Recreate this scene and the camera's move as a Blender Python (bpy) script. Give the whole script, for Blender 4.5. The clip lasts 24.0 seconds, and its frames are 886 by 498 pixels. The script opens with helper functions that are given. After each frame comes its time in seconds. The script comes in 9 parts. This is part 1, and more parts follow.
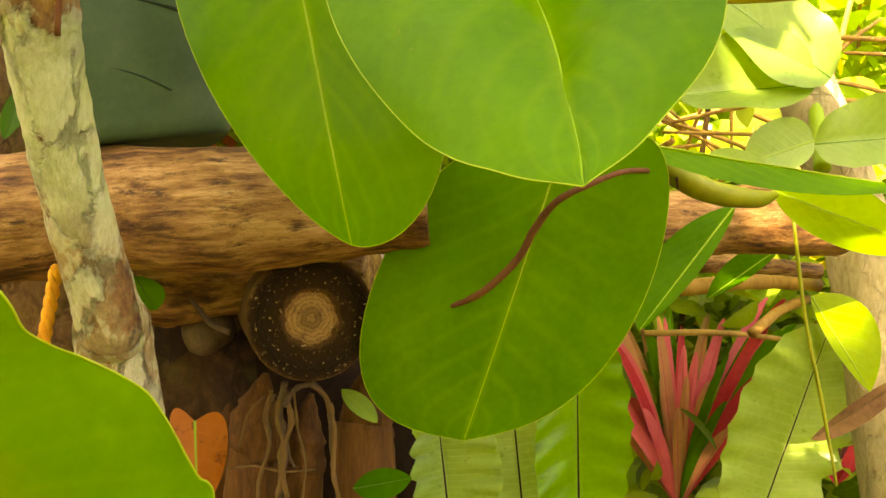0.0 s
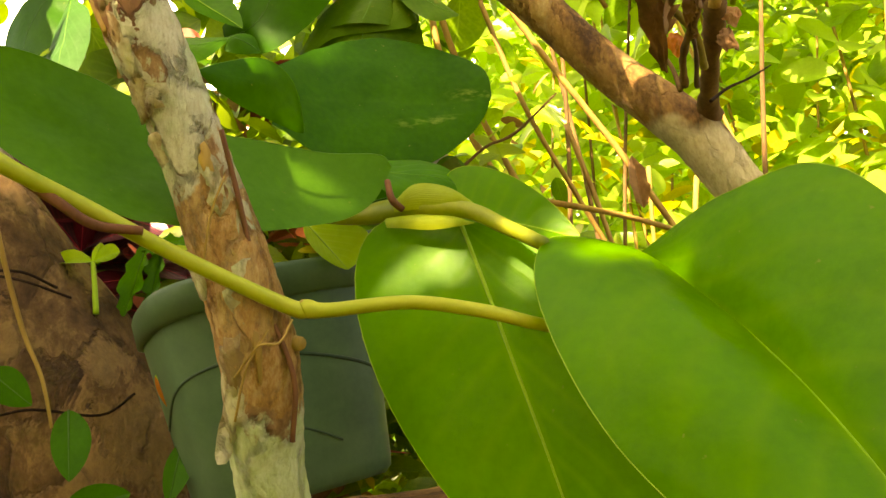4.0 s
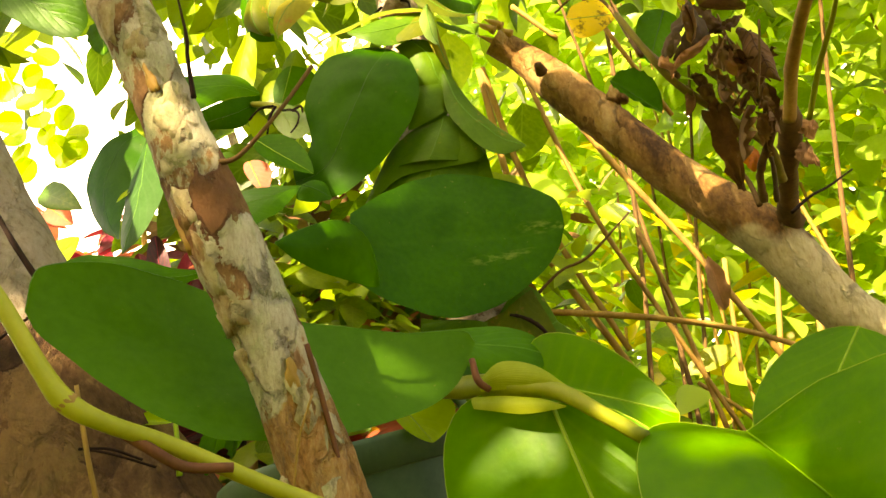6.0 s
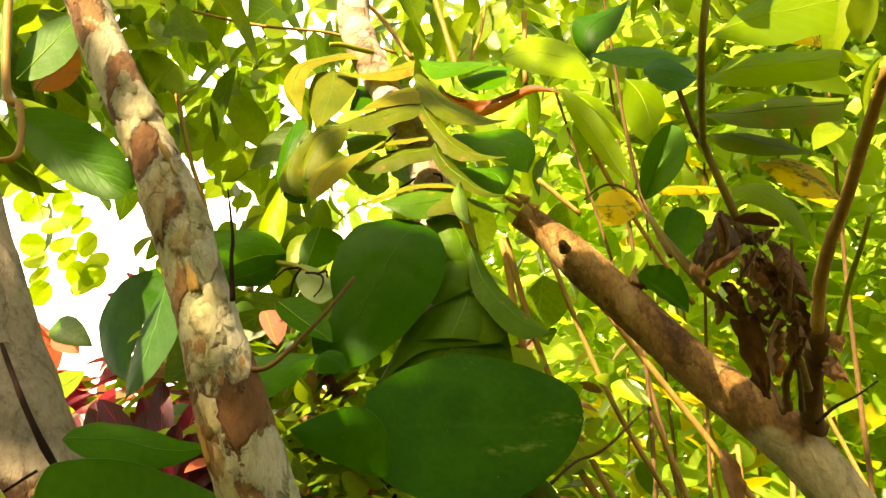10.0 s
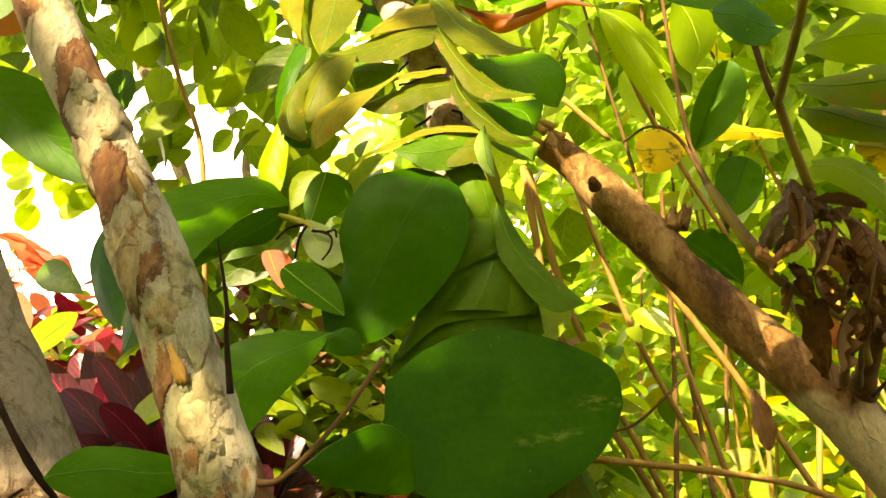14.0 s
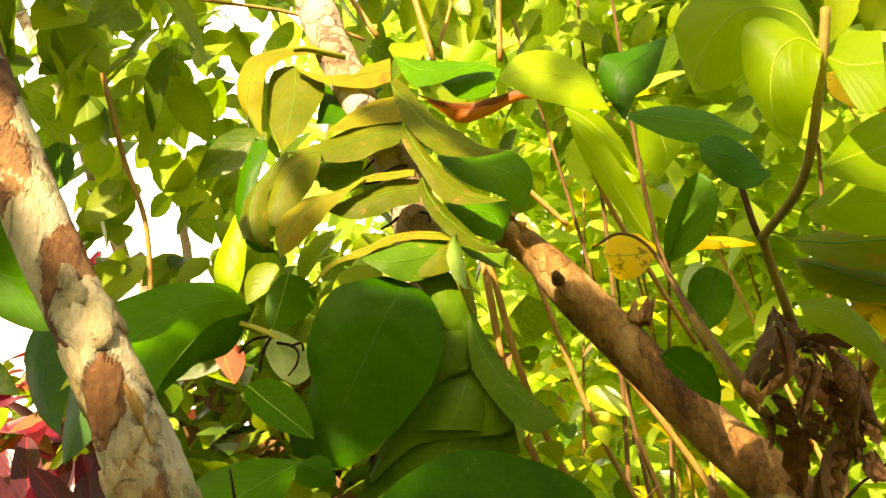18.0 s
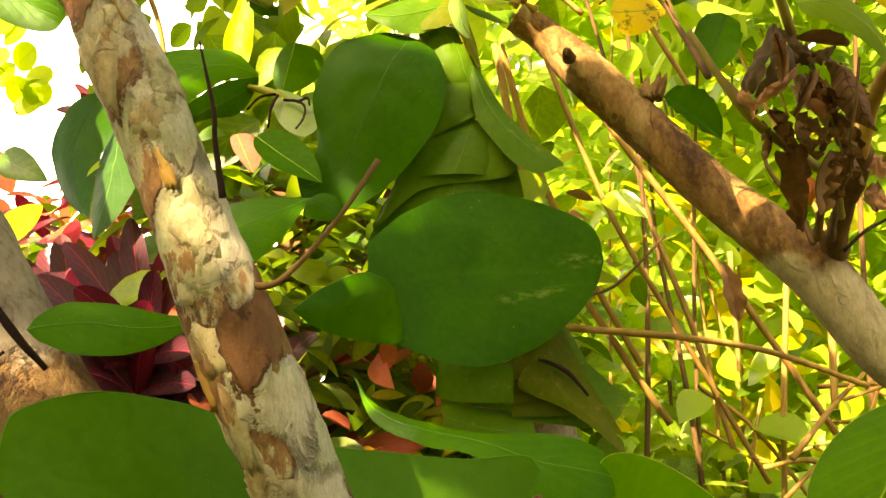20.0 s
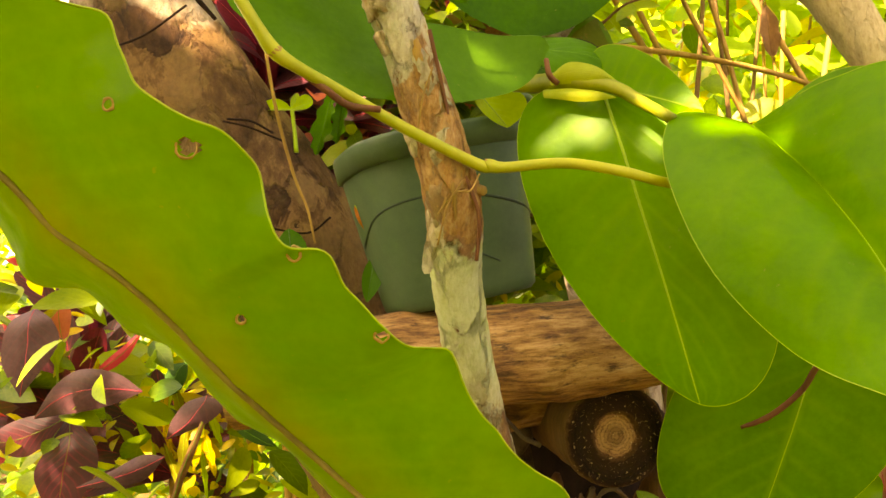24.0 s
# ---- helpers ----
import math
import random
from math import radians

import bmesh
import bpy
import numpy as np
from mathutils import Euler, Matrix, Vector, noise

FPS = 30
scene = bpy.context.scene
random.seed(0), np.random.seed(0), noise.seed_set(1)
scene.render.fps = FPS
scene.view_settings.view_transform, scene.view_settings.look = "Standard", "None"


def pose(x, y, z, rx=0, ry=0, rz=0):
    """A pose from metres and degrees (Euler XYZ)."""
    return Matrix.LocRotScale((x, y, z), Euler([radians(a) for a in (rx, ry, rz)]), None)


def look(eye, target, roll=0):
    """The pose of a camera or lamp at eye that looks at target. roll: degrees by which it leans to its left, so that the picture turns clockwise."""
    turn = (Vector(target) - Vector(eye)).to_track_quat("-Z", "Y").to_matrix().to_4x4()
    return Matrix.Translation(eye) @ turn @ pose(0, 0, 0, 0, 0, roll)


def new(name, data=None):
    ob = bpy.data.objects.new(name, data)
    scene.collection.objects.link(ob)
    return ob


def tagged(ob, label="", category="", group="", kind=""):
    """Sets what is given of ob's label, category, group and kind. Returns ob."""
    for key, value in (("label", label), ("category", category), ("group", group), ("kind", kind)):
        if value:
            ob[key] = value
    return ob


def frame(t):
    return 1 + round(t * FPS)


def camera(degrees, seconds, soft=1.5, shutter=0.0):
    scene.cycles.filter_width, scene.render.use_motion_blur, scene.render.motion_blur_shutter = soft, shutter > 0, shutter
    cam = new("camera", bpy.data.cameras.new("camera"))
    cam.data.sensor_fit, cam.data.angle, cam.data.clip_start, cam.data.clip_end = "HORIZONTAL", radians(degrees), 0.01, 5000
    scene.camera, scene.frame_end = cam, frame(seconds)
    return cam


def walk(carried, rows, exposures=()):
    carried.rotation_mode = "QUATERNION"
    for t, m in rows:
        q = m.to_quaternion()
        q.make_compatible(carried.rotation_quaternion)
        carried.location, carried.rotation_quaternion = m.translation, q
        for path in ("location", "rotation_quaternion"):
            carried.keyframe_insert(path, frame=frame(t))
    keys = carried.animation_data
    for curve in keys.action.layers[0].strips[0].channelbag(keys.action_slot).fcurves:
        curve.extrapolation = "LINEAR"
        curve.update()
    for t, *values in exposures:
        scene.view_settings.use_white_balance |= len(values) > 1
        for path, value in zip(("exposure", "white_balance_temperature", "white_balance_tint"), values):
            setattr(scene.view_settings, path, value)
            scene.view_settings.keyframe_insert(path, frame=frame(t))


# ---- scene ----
cam = camera(56.9, 24.0)
METRES, EYE, TILT, LEAN, TURN = 1.2, 1.2, 0.0, 0.0, 0.0
ROWS = [
    (0.0, 0.0, 0.0, 0.0, 0.0, 0.0, -0.0),
    (0.5, -0.0024, -0.0071, 0.0065, -0.55, 1.56, 0.02),
    (1.0, -0.0175, -0.0146, 0.0103, -1.0, 3.88, 0.38),
    (1.5, -0.0243, -0.0134, 0.0172, -2.3, 6.45, 1.14),
    (2.0, -0.0339, -0.0105, 0.0205, -3.43, 9.12, 2.44),
    (2.5, -0.0559, -0.0193, 0.0288, -3.69, 11.98, 3.64),
    (4.5, -0.1034, -0.0038, 0.0962, 1.94, 14.8, 6.42),
    (5.0, -0.1068, -0.0065, 0.1112, 2.68, 16.22, 7.02),
    (5.5, -0.1061, -0.0047, 0.1274, 3.8, 17.99, 7.25),
    (6.0, -0.1008, -0.011, 0.1374, 5.84, 19.64, 7.24),
    (6.5, -0.0987, -0.0141, 0.1439, 7.48, 21.42, 7.04),
    (7.0, -0.1003, -0.026, 0.1486, 7.95, 23.14, 6.27),
    (7.5, -0.1019, -0.0297, 0.1407, 7.65, 24.04, 5.07),
    (8.0, -0.1093, -0.0239, 0.1445, 6.93, 24.53, 3.9),
    (8.5, -0.1144, -0.0167, 0.1609, 5.89, 25.03, 2.86),
    (9.0, -0.1088, -0.0205, 0.1678, 5.09, 25.79, 2.28),
    (9.5, -0.1055, -0.0225, 0.1705, 4.45, 26.76, 2.25),
    (10.0, -0.1114, -0.0201, 0.1784, 4.07, 28.79, 2.62),
    (10.5, -0.1179, -0.0122, 0.1816, 4.26, 31.23, 2.78),
    (12.5, -0.1211, -0.0076, 0.2321, 4.58, 31.74, 2.97),
    (13.0, -0.1194, -0.0044, 0.2556, 4.74, 27.65, 3.27),
    (13.5, -0.1229, 0.0048, 0.27, 4.66, 23.41, 3.02),
    (14.0, -0.1271, 0.0197, 0.2831, 4.24, 19.7, 2.81),
    (14.5, -0.1382, 0.0388, 0.2942, 2.92, 17.21, 2.56),
    (15.0, -0.1505, 0.0456, 0.3034, 0.85, 16.71, 2.37),
    (15.5, -0.154, 0.0513, 0.3119, -1.63, 16.88, 2.9),
    (16.0, -0.1521, 0.0501, 0.3334, -3.48, 17.99, 3.93),
    (16.5, -0.1541, 0.0337, 0.3521, -3.72, 19.47, 4.58),
    (17.0, -0.1546, 0.0269, 0.355, -3.18, 20.76, 4.74),
    (17.5, -0.1599, 0.0131, 0.3588, -2.2, 21.82, 4.54),
    (19.5, -0.156, 0.0161, 0.2864, 3.14, 16.36, 5.23),
    (20.0, -0.1419, 0.0372, 0.2466, 2.31, 13.75, 4.98),
    (20.5, -0.1477, 0.0488, 0.2189, 1.7, 12.1, 4.56),
    (21.0, -0.1411, 0.0588, 0.2026, 1.12, 10.93, 4.07),
    (21.5, -0.1255, 0.0646, 0.1745, 0.25, 9.61, 3.52),
    (22.0, -0.1112, 0.0678, 0.137, -0.12, 8.44, 3.13),
    (22.5, -0.0971, 0.051, 0.1108, -0.01, 7.49, 2.68),
    (23.0, -0.0884, 0.0096, 0.0893, 2.13, 6.14, 2.07),
    (23.5, -0.1105, -0.0667, 0.0877, 5.94, 4.39, 2.2),
    (24.0, -0.1144, -0.1323, 0.0772, 8.34, 2.55, 2.73),
]
walk(cam, [(t, pose(0, 0, EYE, TILT, LEAN, TURN) @ pose(METRES * x, METRES * y, METRES * z, 90 + pitch, roll, yaw)) for t, x, y, z, yaw, pitch, roll in ROWS],
     exposures=[(t, s, w, c) for t, s, w, c in ((0.0, 3.25, 11800, 29), (1.0, 2.9, 11000, 24), (2.5, 2.8, 10400, 22), (5.0, 2.45, 10800, 22), (7.0, 2.16, 10400, 20), (10.0, 1.76, 10400, 18), (13.0, 1.68, 10400, 19), (15.0, 2.08, 10400, 25), (17.0, 1.7, 10400, 25), (20.0, 2.3, 10600, 25), (21.0, 2.6, 11000, 27), (23.0, 2.82, 11800, 30), (24.0, 2.98, 12400, 33))])

# world and sun
SUN_EL, SUN_AZ = radians(41), radians(208)   # sun stands high behind the viewer's left shoulder
world = bpy.data.worlds.new("sky")
scene.world = world
world.use_nodes = True
wn = world.node_tree.nodes
sky = wn.new("ShaderNodeTexSky")
sky.sky_type, sky.sun_disc = "NISHITA", False
sky.sun_elevation, sky.sun_rotation = SUN_EL, SUN_AZ
sky.dust_density, sky.air_density = 4.0, 1.0
wn["Background"].inputs["Strength"].default_value = 0.12
world.node_tree.links.new(sky.outputs[0], wn["Background"].inputs["Color"])
sun_dir = Vector((math.sin(SUN_AZ) * math.cos(SUN_EL), math.cos(SUN_AZ) * math.cos(SUN_EL), math.sin(SUN_EL)))
sun = new("sun", bpy.data.lights.new("sun", "SUN"))
sun.data.energy, sun.data.angle, sun.data.color = 5.0, radians(0.6), (1.0, 0.92, 0.78)
sun.matrix_world = look(sun_dir * 30, (0, 0, 0))


# bright hazy cloud far behind the garden
def cloud_bank():
    m = bpy.data.materials.new("bright_haze")
    m.use_nodes = True
    nt = m.node_tree
    em = nt.nodes.new("ShaderNodeEmission")
    em.inputs["Color"].default_value, em.inputs["Strength"].default_value = (1.0, 0.99, 0.95, 1), 2.0
    nt.links.new(em.outputs[0], nt.nodes["Material Output"].inputs["Surface"])
    me = bpy.data.meshes.new("backdrop")
    me.from_pydata([(-220, 130, -10), (180, 130, -10), (180, 130, 170), (-220, 130, 170)], [], [(0, 1, 2, 3)])
    me.materials.append(m)
    tagged(new("backdrop", me), "bright white hazy sky far behind the garden", "sky", "", "structure")


cloud_bank()


# ---------------------------------------------------------------- materials
class Nodes:
    """Small builder for one material."""

    def __init__(self, name):
        self.m = bpy.data.materials.new(name)
        self.m.use_nodes = True
        self.t = self.m.node_tree
        self.b = self.t.nodes["Principled BSDF"]
        self.out = self.t.nodes["Material Output"]

    def n(self, kind, **values):
        node = self.t.nodes.new("ShaderNode" + kind)
        for k, v in values.items():
            node.inputs[k].default_value = v
        return node

    def link(self, a, b):
        self.t.links.new(a, b)

    def math(self, op, a, b=0.0, clamp=False):
        node = self.t.nodes.new("ShaderNodeMath")
        node.operation, node.use_clamp = op, clamp
        for i, v in enumerate((a, b)):
            if isinstance(v, (int, float)):
                node.inputs[i].default_value = v
            else:
                self.link(v, node.inputs[i])
        return node.outputs[0]

    def ramp(self, fac, stops, constant=False):
        node = self.t.nodes.new("ShaderNodeValToRGB")
        r = node.color_ramp
        r.interpolation = "CONSTANT" if constant else "LINEAR"
        while len(r.elements) < len(stops):
            r.elements.new(0.5)
        for e, (p, c) in zip(r.elements, stops):
            e.position, e.color = p, (*c, 1)
        self.link(fac, node.inputs[0])
        return node.outputs[0]

    def mix(self, fac, a, b, blend="MIX"):
        node = self.t.nodes.new("ShaderNodeMix")
        node.data_type, node.blend_type = "RGBA", blend
        for slot, v in ((0, fac), (6, a), (7, b)):
            if isinstance(v, (int, float)):
                node.inputs[slot].default_value = v
            elif isinstance(v, tuple):
                node.inputs[slot].default_value = (*v, 1)
            else:
                self.link(v, node.inputs[slot])
        return node.outputs[2]

    def noise(self, scale, detail=4.0, rough=0.55, vector=None, distortion=0.0):
        node = self.n("TexNoise", Scale=scale, Detail=detail, Roughness=rough, Distortion=distortion)
        if vector is not None:
            self.link(vector, node.inputs["Vector"])
        return node.outputs["Fac"]

    def coords(self, scale=(1, 1, 1), kind="Object"):
        tc = self.n("TexCoord")
        mp = self.n("Mapping")
        mp.inputs["Scale"].default_value = scale
        self.link(tc.outputs[kind], mp.inputs["Vector"])
        return mp.outputs["Vector"]

    def bump(self, height, strength=0.4, distance=0.002):
        node = self.n("Bump", Strength=strength, Distance=distance)
        self.link(height, node.inputs["Height"])
        self.link(node.outputs[0], self.b.inputs["Normal"])
        return node.outputs[0]


def leaf_material(name, low, high, vein, gloss=0.38, through_light=0.35, veins=9.0, slant=3.0, vein_amount=0.5, spots=0.0, spot_colour=(0.1, 0.05, 0.01), island=False, through_colour=None, spec=0.22, stain=None, pale_patches=()):
    k = Nodes(name)
    pos = k.coords(kind="Object")
    big, fine = k.noise(14.0, 3.0, vector=pos), k.noise(160.0, 3.0, vector=pos)
    rnd = k.n("NewGeometry").outputs["Random Per Island"] if island else k.n("ObjectInfo").outputs["Random"]
    f = k.math("ADD", k.math("MULTIPLY", big, 0.7), k.math("MULTIPLY", k.math("SUBTRACT", rnd, 0.5), 0.75 if island else 0.15))
    f = k.math("ADD", f, k.math("MULTIPLY", k.math("SUBTRACT", fine, 0.5), 0.35))
    col = k.ramp(f, [(0.0, tuple(c * 0.75 for c in low)), (0.14, low), (0.34, tuple((a + c) / 2.1 for a, c in zip(low, high))), (0.6, high)] if island else [(0.15, low), (0.75, high)])
    uv = k.n("UVMap")
    sep = k.n("SeparateXYZ")
    k.link(uv.outputs[0], sep.inputs[0])
    u, s = sep.outputs[0], k.math("MULTIPLY", k.math("ABSOLUTE", k.math("SUBTRACT", sep.outputs[1], 0.5)), 2.0)
    wob = k.math("MULTIPLY", k.noise(25.0, 2.0, vector=pos), 0.35)
    x = k.math("ADD", k.math("SUBTRACT", k.math("MULTIPLY", u, veins), k.math("MULTIPLY", s, slant)), wob)
    line = k.math("SUBTRACT", 1.0, k.math("MULTIPLY", k.math("PINGPONG", x, 0.5), 4.5), clamp=True)
    line = k.math("MULTIPLY", line, k.math("SUBTRACT", 1.0, k.math("MULTIPLY", s, 0.75), clamp=True))
    rib = k.math("SUBTRACT", 1.0, k.math("MULTIPLY", s, 16.0), clamp=True)
    v = k.math("MULTIPLY", k.math("MAXIMUM", k.math("MULTIPLY", line, 0.5), rib), vein_amount)
    col = k.mix(v, col, vein)
    blot = k.math("MULTIPLY", k.math("SUBTRACT", k.noise(9.0, 5.0, 0.65, vector=pos), 0.52), 3.0, clamp=True)
    col = k.mix(k.math("MULTIPLY", blot, 0.35), col, k.mix(0.6, col, vein))
    dots = k.math("MULTIPLY", k.math("SUBTRACT", k.noise(210.0, 2.0, 0.5, vector=pos), 0.73), 14.0, clamp=True)
    col = k.mix(k.math("MULTIPLY", dots, 0.4), col, (0.3, 0.22, 0.08))
    if stain:
        near = k.math("SUBTRACT", 1.0, k.math("MULTIPLY", s, 2.2), clamp=True)
        col = k.mix(k.math("MULTIPLY", k.math("MULTIPLY", near, k.math("MULTIPLY", k.math("SUBTRACT", k.noise(15.0, 4.0, 0.6, vector=pos), 0.35), 3.0, clamp=True)), 0.8), col, stain)
    for cu, cs, ru, rs_ in pale_patches:
        # ragged pale patch at one place of the blade
        du = k.math("DIVIDE", k.math("SUBTRACT", u, cu), ru)
        ds = k.math("DIVIDE", k.math("SUBTRACT", sep.outputs[1], cs), rs_)
        near = k.math("SUBTRACT", 1.0, k.math("ADD", k.math("MULTIPLY", du, du), k.math("MULTIPLY", ds, ds)), clamp=True)
        rag = k.math("SUBTRACT", k.noise(1.0, 4.0, 0.65, k.coords((70, 70, 160))), 0.47)
        col = k.mix(k.math("MULTIPLY", k.math("MULTIPLY", k.math("MULTIPLY", near, rag), 6.0, clamp=True), 0.36), col, (0.3, 0.38, 0.08))
    if spots:
        sp = k.noise(60.0, 5.0, 0.7, vector=pos)
        mask = k.math("MULTIPLY", k.math("SUBTRACT", sp, 1.0 - spots), 14.0, clamp=True)
        col = k.mix(mask, col, spot_colour)
    k.link(col, k.b.inputs["Base Color"])
    k.b.inputs["Roughness"].default_value = gloss
    k.b.inputs["Specular IOR Level"].default_value = spec
    height = k.math("ADD", k.math("MULTIPLY", k.math("MAXIMUM", line, rib), -0.9 * vein_amount), k.math("MULTIPLY", k.noise(34.0, 3.0, vector=pos), 1.6))
    height = k.math("ADD", height, k.math("MULTIPLY", fine, 0.25))
    nrm = k.bump(height, 0.45, 0.0016)
    tr = k.n("BsdfTranslucent")
    tint = through_colour or (1.0, 1.0, 0.25)
    k.link(k.mix(1.0, k.mix(0.5, col, high), tint, "MULTIPLY") if not through_colour else k.mix(0.75 if island else 0.45, through_colour, col), tr.inputs[0])
    mx = k.n("MixShader", Fac=through_light)
    k.link(k.b.outputs[0], mx.inputs[1])
    k.link(tr.outputs[0], mx.inputs[2])
    k.link(mx.outputs[0], k.out.inputs["Surface"])
    return k.m


def plain_material(name, low, high, scale=(20, 20, 20), rough=0.6, bump=0.3, dist=0.002, detail=5.0, spec=0.2):
    k = Nodes(name)
    pos = k.coords(scale)
    a, c = k.noise(1.0, detail, 0.6, pos), k.noise(7.0, 4.0, 0.6, pos)
    f = k.math("ADD", k.math("MULTIPLY", a, 0.75), k.math("MULTIPLY", c, 0.3))
    k.link(k.ramp(f, [(0.32, low), (0.72, high)]), k.b.inputs["Base Color"])
    k.b.inputs["Roughness"].default_value = rough
    k.b.inputs["Specular IOR Level"].default_value = spec
    k.bump(f, bump, dist)
    return k.m


def bark_material(name, stops, scale, patch=1.0, streak=(60, 60, 12), bump=0.7, dist=0.004, moss=None, moss_amount=0.0, edge=0.5, cell=0.36, peeled=None, pale_below=None, lit_above=None):
    """Flaking bark: uneven patches of several colours with dark lifted edges, fine grain and specks."""
    k = Nodes(name)
    pos = k.coords(scale)
    warp = k.n("TexNoise", Scale=patch * 1.3, Detail=6.0, Roughness=0.7, Distortion=0.6)
    k.link(pos, warp.inputs["Vector"])
    vm, sc = k.n("VectorMath"), k.n("VectorMath")
    vm.operation, sc.operation = "ADD", "SCALE"
    sc.inputs["Scale"].default_value = 0.9
    k.link(warp.outputs["Color"], sc.inputs[0])
    k.link(pos, vm.inputs[0])
    k.link(sc.outputs[0], vm.inputs[1])
    cells, edges = k.n("TexVoronoi", Scale=patch), k.n("TexVoronoi", Scale=patch)
    edges.feature = "DISTANCE_TO_EDGE"
    for node in (cells, edges):
        k.link(vm.outputs[0], node.inputs["Vector"])
    sep = k.n("SeparateColor")
    k.link(cells.outputs["Color"], sep.inputs[0])
    broad = k.noise(patch * 0.35, 2.0, 0.5, pos)
    patchf = k.math("ADD", k.math("ADD", k.math("MULTIPLY", sep.outputs[0], cell), k.math("MULTIPLY", warp.outputs["Fac"], 0.78 - cell)), k.math("ADD", k.math("MULTIPLY", k.math("SUBTRACT", k.noise(patch * 4.2, 5.0, 0.65, pos), 0.5), 0.34), k.math("MULTIPLY", k.math("SUBTRACT", broad, 0.35), 0.75)))
    col = k.ramp(patchf, stops)
    grain = k.noise(1.0, 7.0, 0.7, k.coords(streak))
    col = k.mix(k.math("MULTIPLY", k.math("SUBTRACT", grain, 0.38), 1.7, clamp=True), col, k.mix(1.0, col, (0.45, 0.36, 0.26), "MULTIPLY"))
    line = k.math("SUBTRACT", 1.0, k.math("MULTIPLY", edges.outputs["Distance"], 14.0), clamp=True)
    line = k.math("MULTIPLY", line, k.math("MULTIPLY", k.math("SUBTRACT", warp.outputs["Fac"], 0.42), 7.0, clamp=True))
    col = k.mix(k.math("MULTIPLY", line, edge), col, (0.05, 0.028, 0.012))
    speck = k.math("MULTIPLY", k.math("SUBTRACT", k.noise(420.0, 3.0, 0.7, k.coords()), 0.6), 6.0, clamp=True)
    col = k.mix(k.math("MULTIPLY", speck, 0.55), col, (0.07, 0.045, 0.02))
    if moss:
        mf = k.math("MULTIPLY", k.math("SUBTRACT", k.noise(16.0, 5.0, 0.65, k.coords()), 1.0 - moss_amount), 4.0, clamp=True)
        col = k.mix(k.math("MULTIPLY", mf, 0.75), col, moss)
    if peeled:
        # a stretch where the outer bark has come away, with a ragged border
        z = k.n("SeparateXYZ")
        k.link(k.coords(), z.inputs[0])
        zz = k.math("ADD", z.outputs[2], k.math("MULTIPLY", k.math("SUBTRACT", k.noise(38.0, 5.0, 0.6, k.coords()), 0.5), 0.06))
        inside = k.math("MULTIPLY", k.math("MULTIPLY", k.math("SUBTRACT", zz, peeled[0]), 260.0, clamp=True), k.math("MULTIPLY", k.math("SUBTRACT", peeled[1], zz), 260.0, clamp=True))
        bare = k.ramp(grain, [(0.3, (0.13, 0.055, 0.014)), (0.5, (0.38, 0.19, 0.05)), (0.7, (0.56, 0.36, 0.14))])
        col = k.mix(k.math("MULTIPLY", inside, 0.85), col, bare)
        below = k.math("MULTIPLY", k.math("SUBTRACT", peeled[0] - 0.003, zz), 260.0, clamp=True)
        left = k.math("MULTIPLY", k.math("SUBTRACT", k.noise(30.0, 5.0, 0.6, k.coords()), 0.37), 14.0, clamp=True)
        left = k.math("MULTIPLY", left, k.math("ADD", 0.3, k.math("MULTIPLY", k.math("SUBTRACT", zz, 1.2), 28.0, clamp=True), clamp=True))
        col = k.mix(k.math("MULTIPLY", k.math("MULTIPLY", below, left), 0.85), col, k.ramp(grain, [(0.3, (0.58, 0.62, 0.36)), (0.5, (0.5, 0.56, 0.28)), (0.72, (0.38, 0.42, 0.17))]))
    for limit, sign, tones in ((pale_below, 1, ((0.6, 0.55, 0.33), (0.47, 0.43, 0.22), (0.3, 0.23, 0.1))), (lit_above, -1, ((0.5, 0.45, 0.33), (0.4, 0.34, 0.22), (0.2, 0.14, 0.07)))):
        if limit:
            # smooth pale bark on one stretch, through patches; the upper one paints in skylight
            z = k.n("SeparateXYZ")
            k.link(k.coords(), z.inputs[0])
            zz = k.math("ADD", z.outputs[2], k.math("MULTIPLY", k.math("SUBTRACT", k.noise(13.0, 4.0, 0.6, k.coords()), 0.5), 0.14))
            over = k.math("MULTIPLY", k.math("SUBTRACT", limit, zz), 45.0 * sign, clamp=True)
            col = k.mix(k.math("MULTIPLY", over, 0.75), col, k.ramp(grain, [(0.3, tones[0]), (0.55, tones[1]), (0.75, tones[2])]))
    k.link(col, k.b.inputs["Base Color"])
    k.b.inputs["Roughness"].default_value = 0.8
    k.b.inputs["Specular IOR Level"].default_value = 0.25
    h = k.math("ADD", k.math("ADD", k.math("MULTIPLY", patchf, 1.6), k.math("MULTIPLY", grain, 0.5)), k.math("MULTIPLY", line, -0.8))
    k.bump(h, bump, dist)
    return k.m


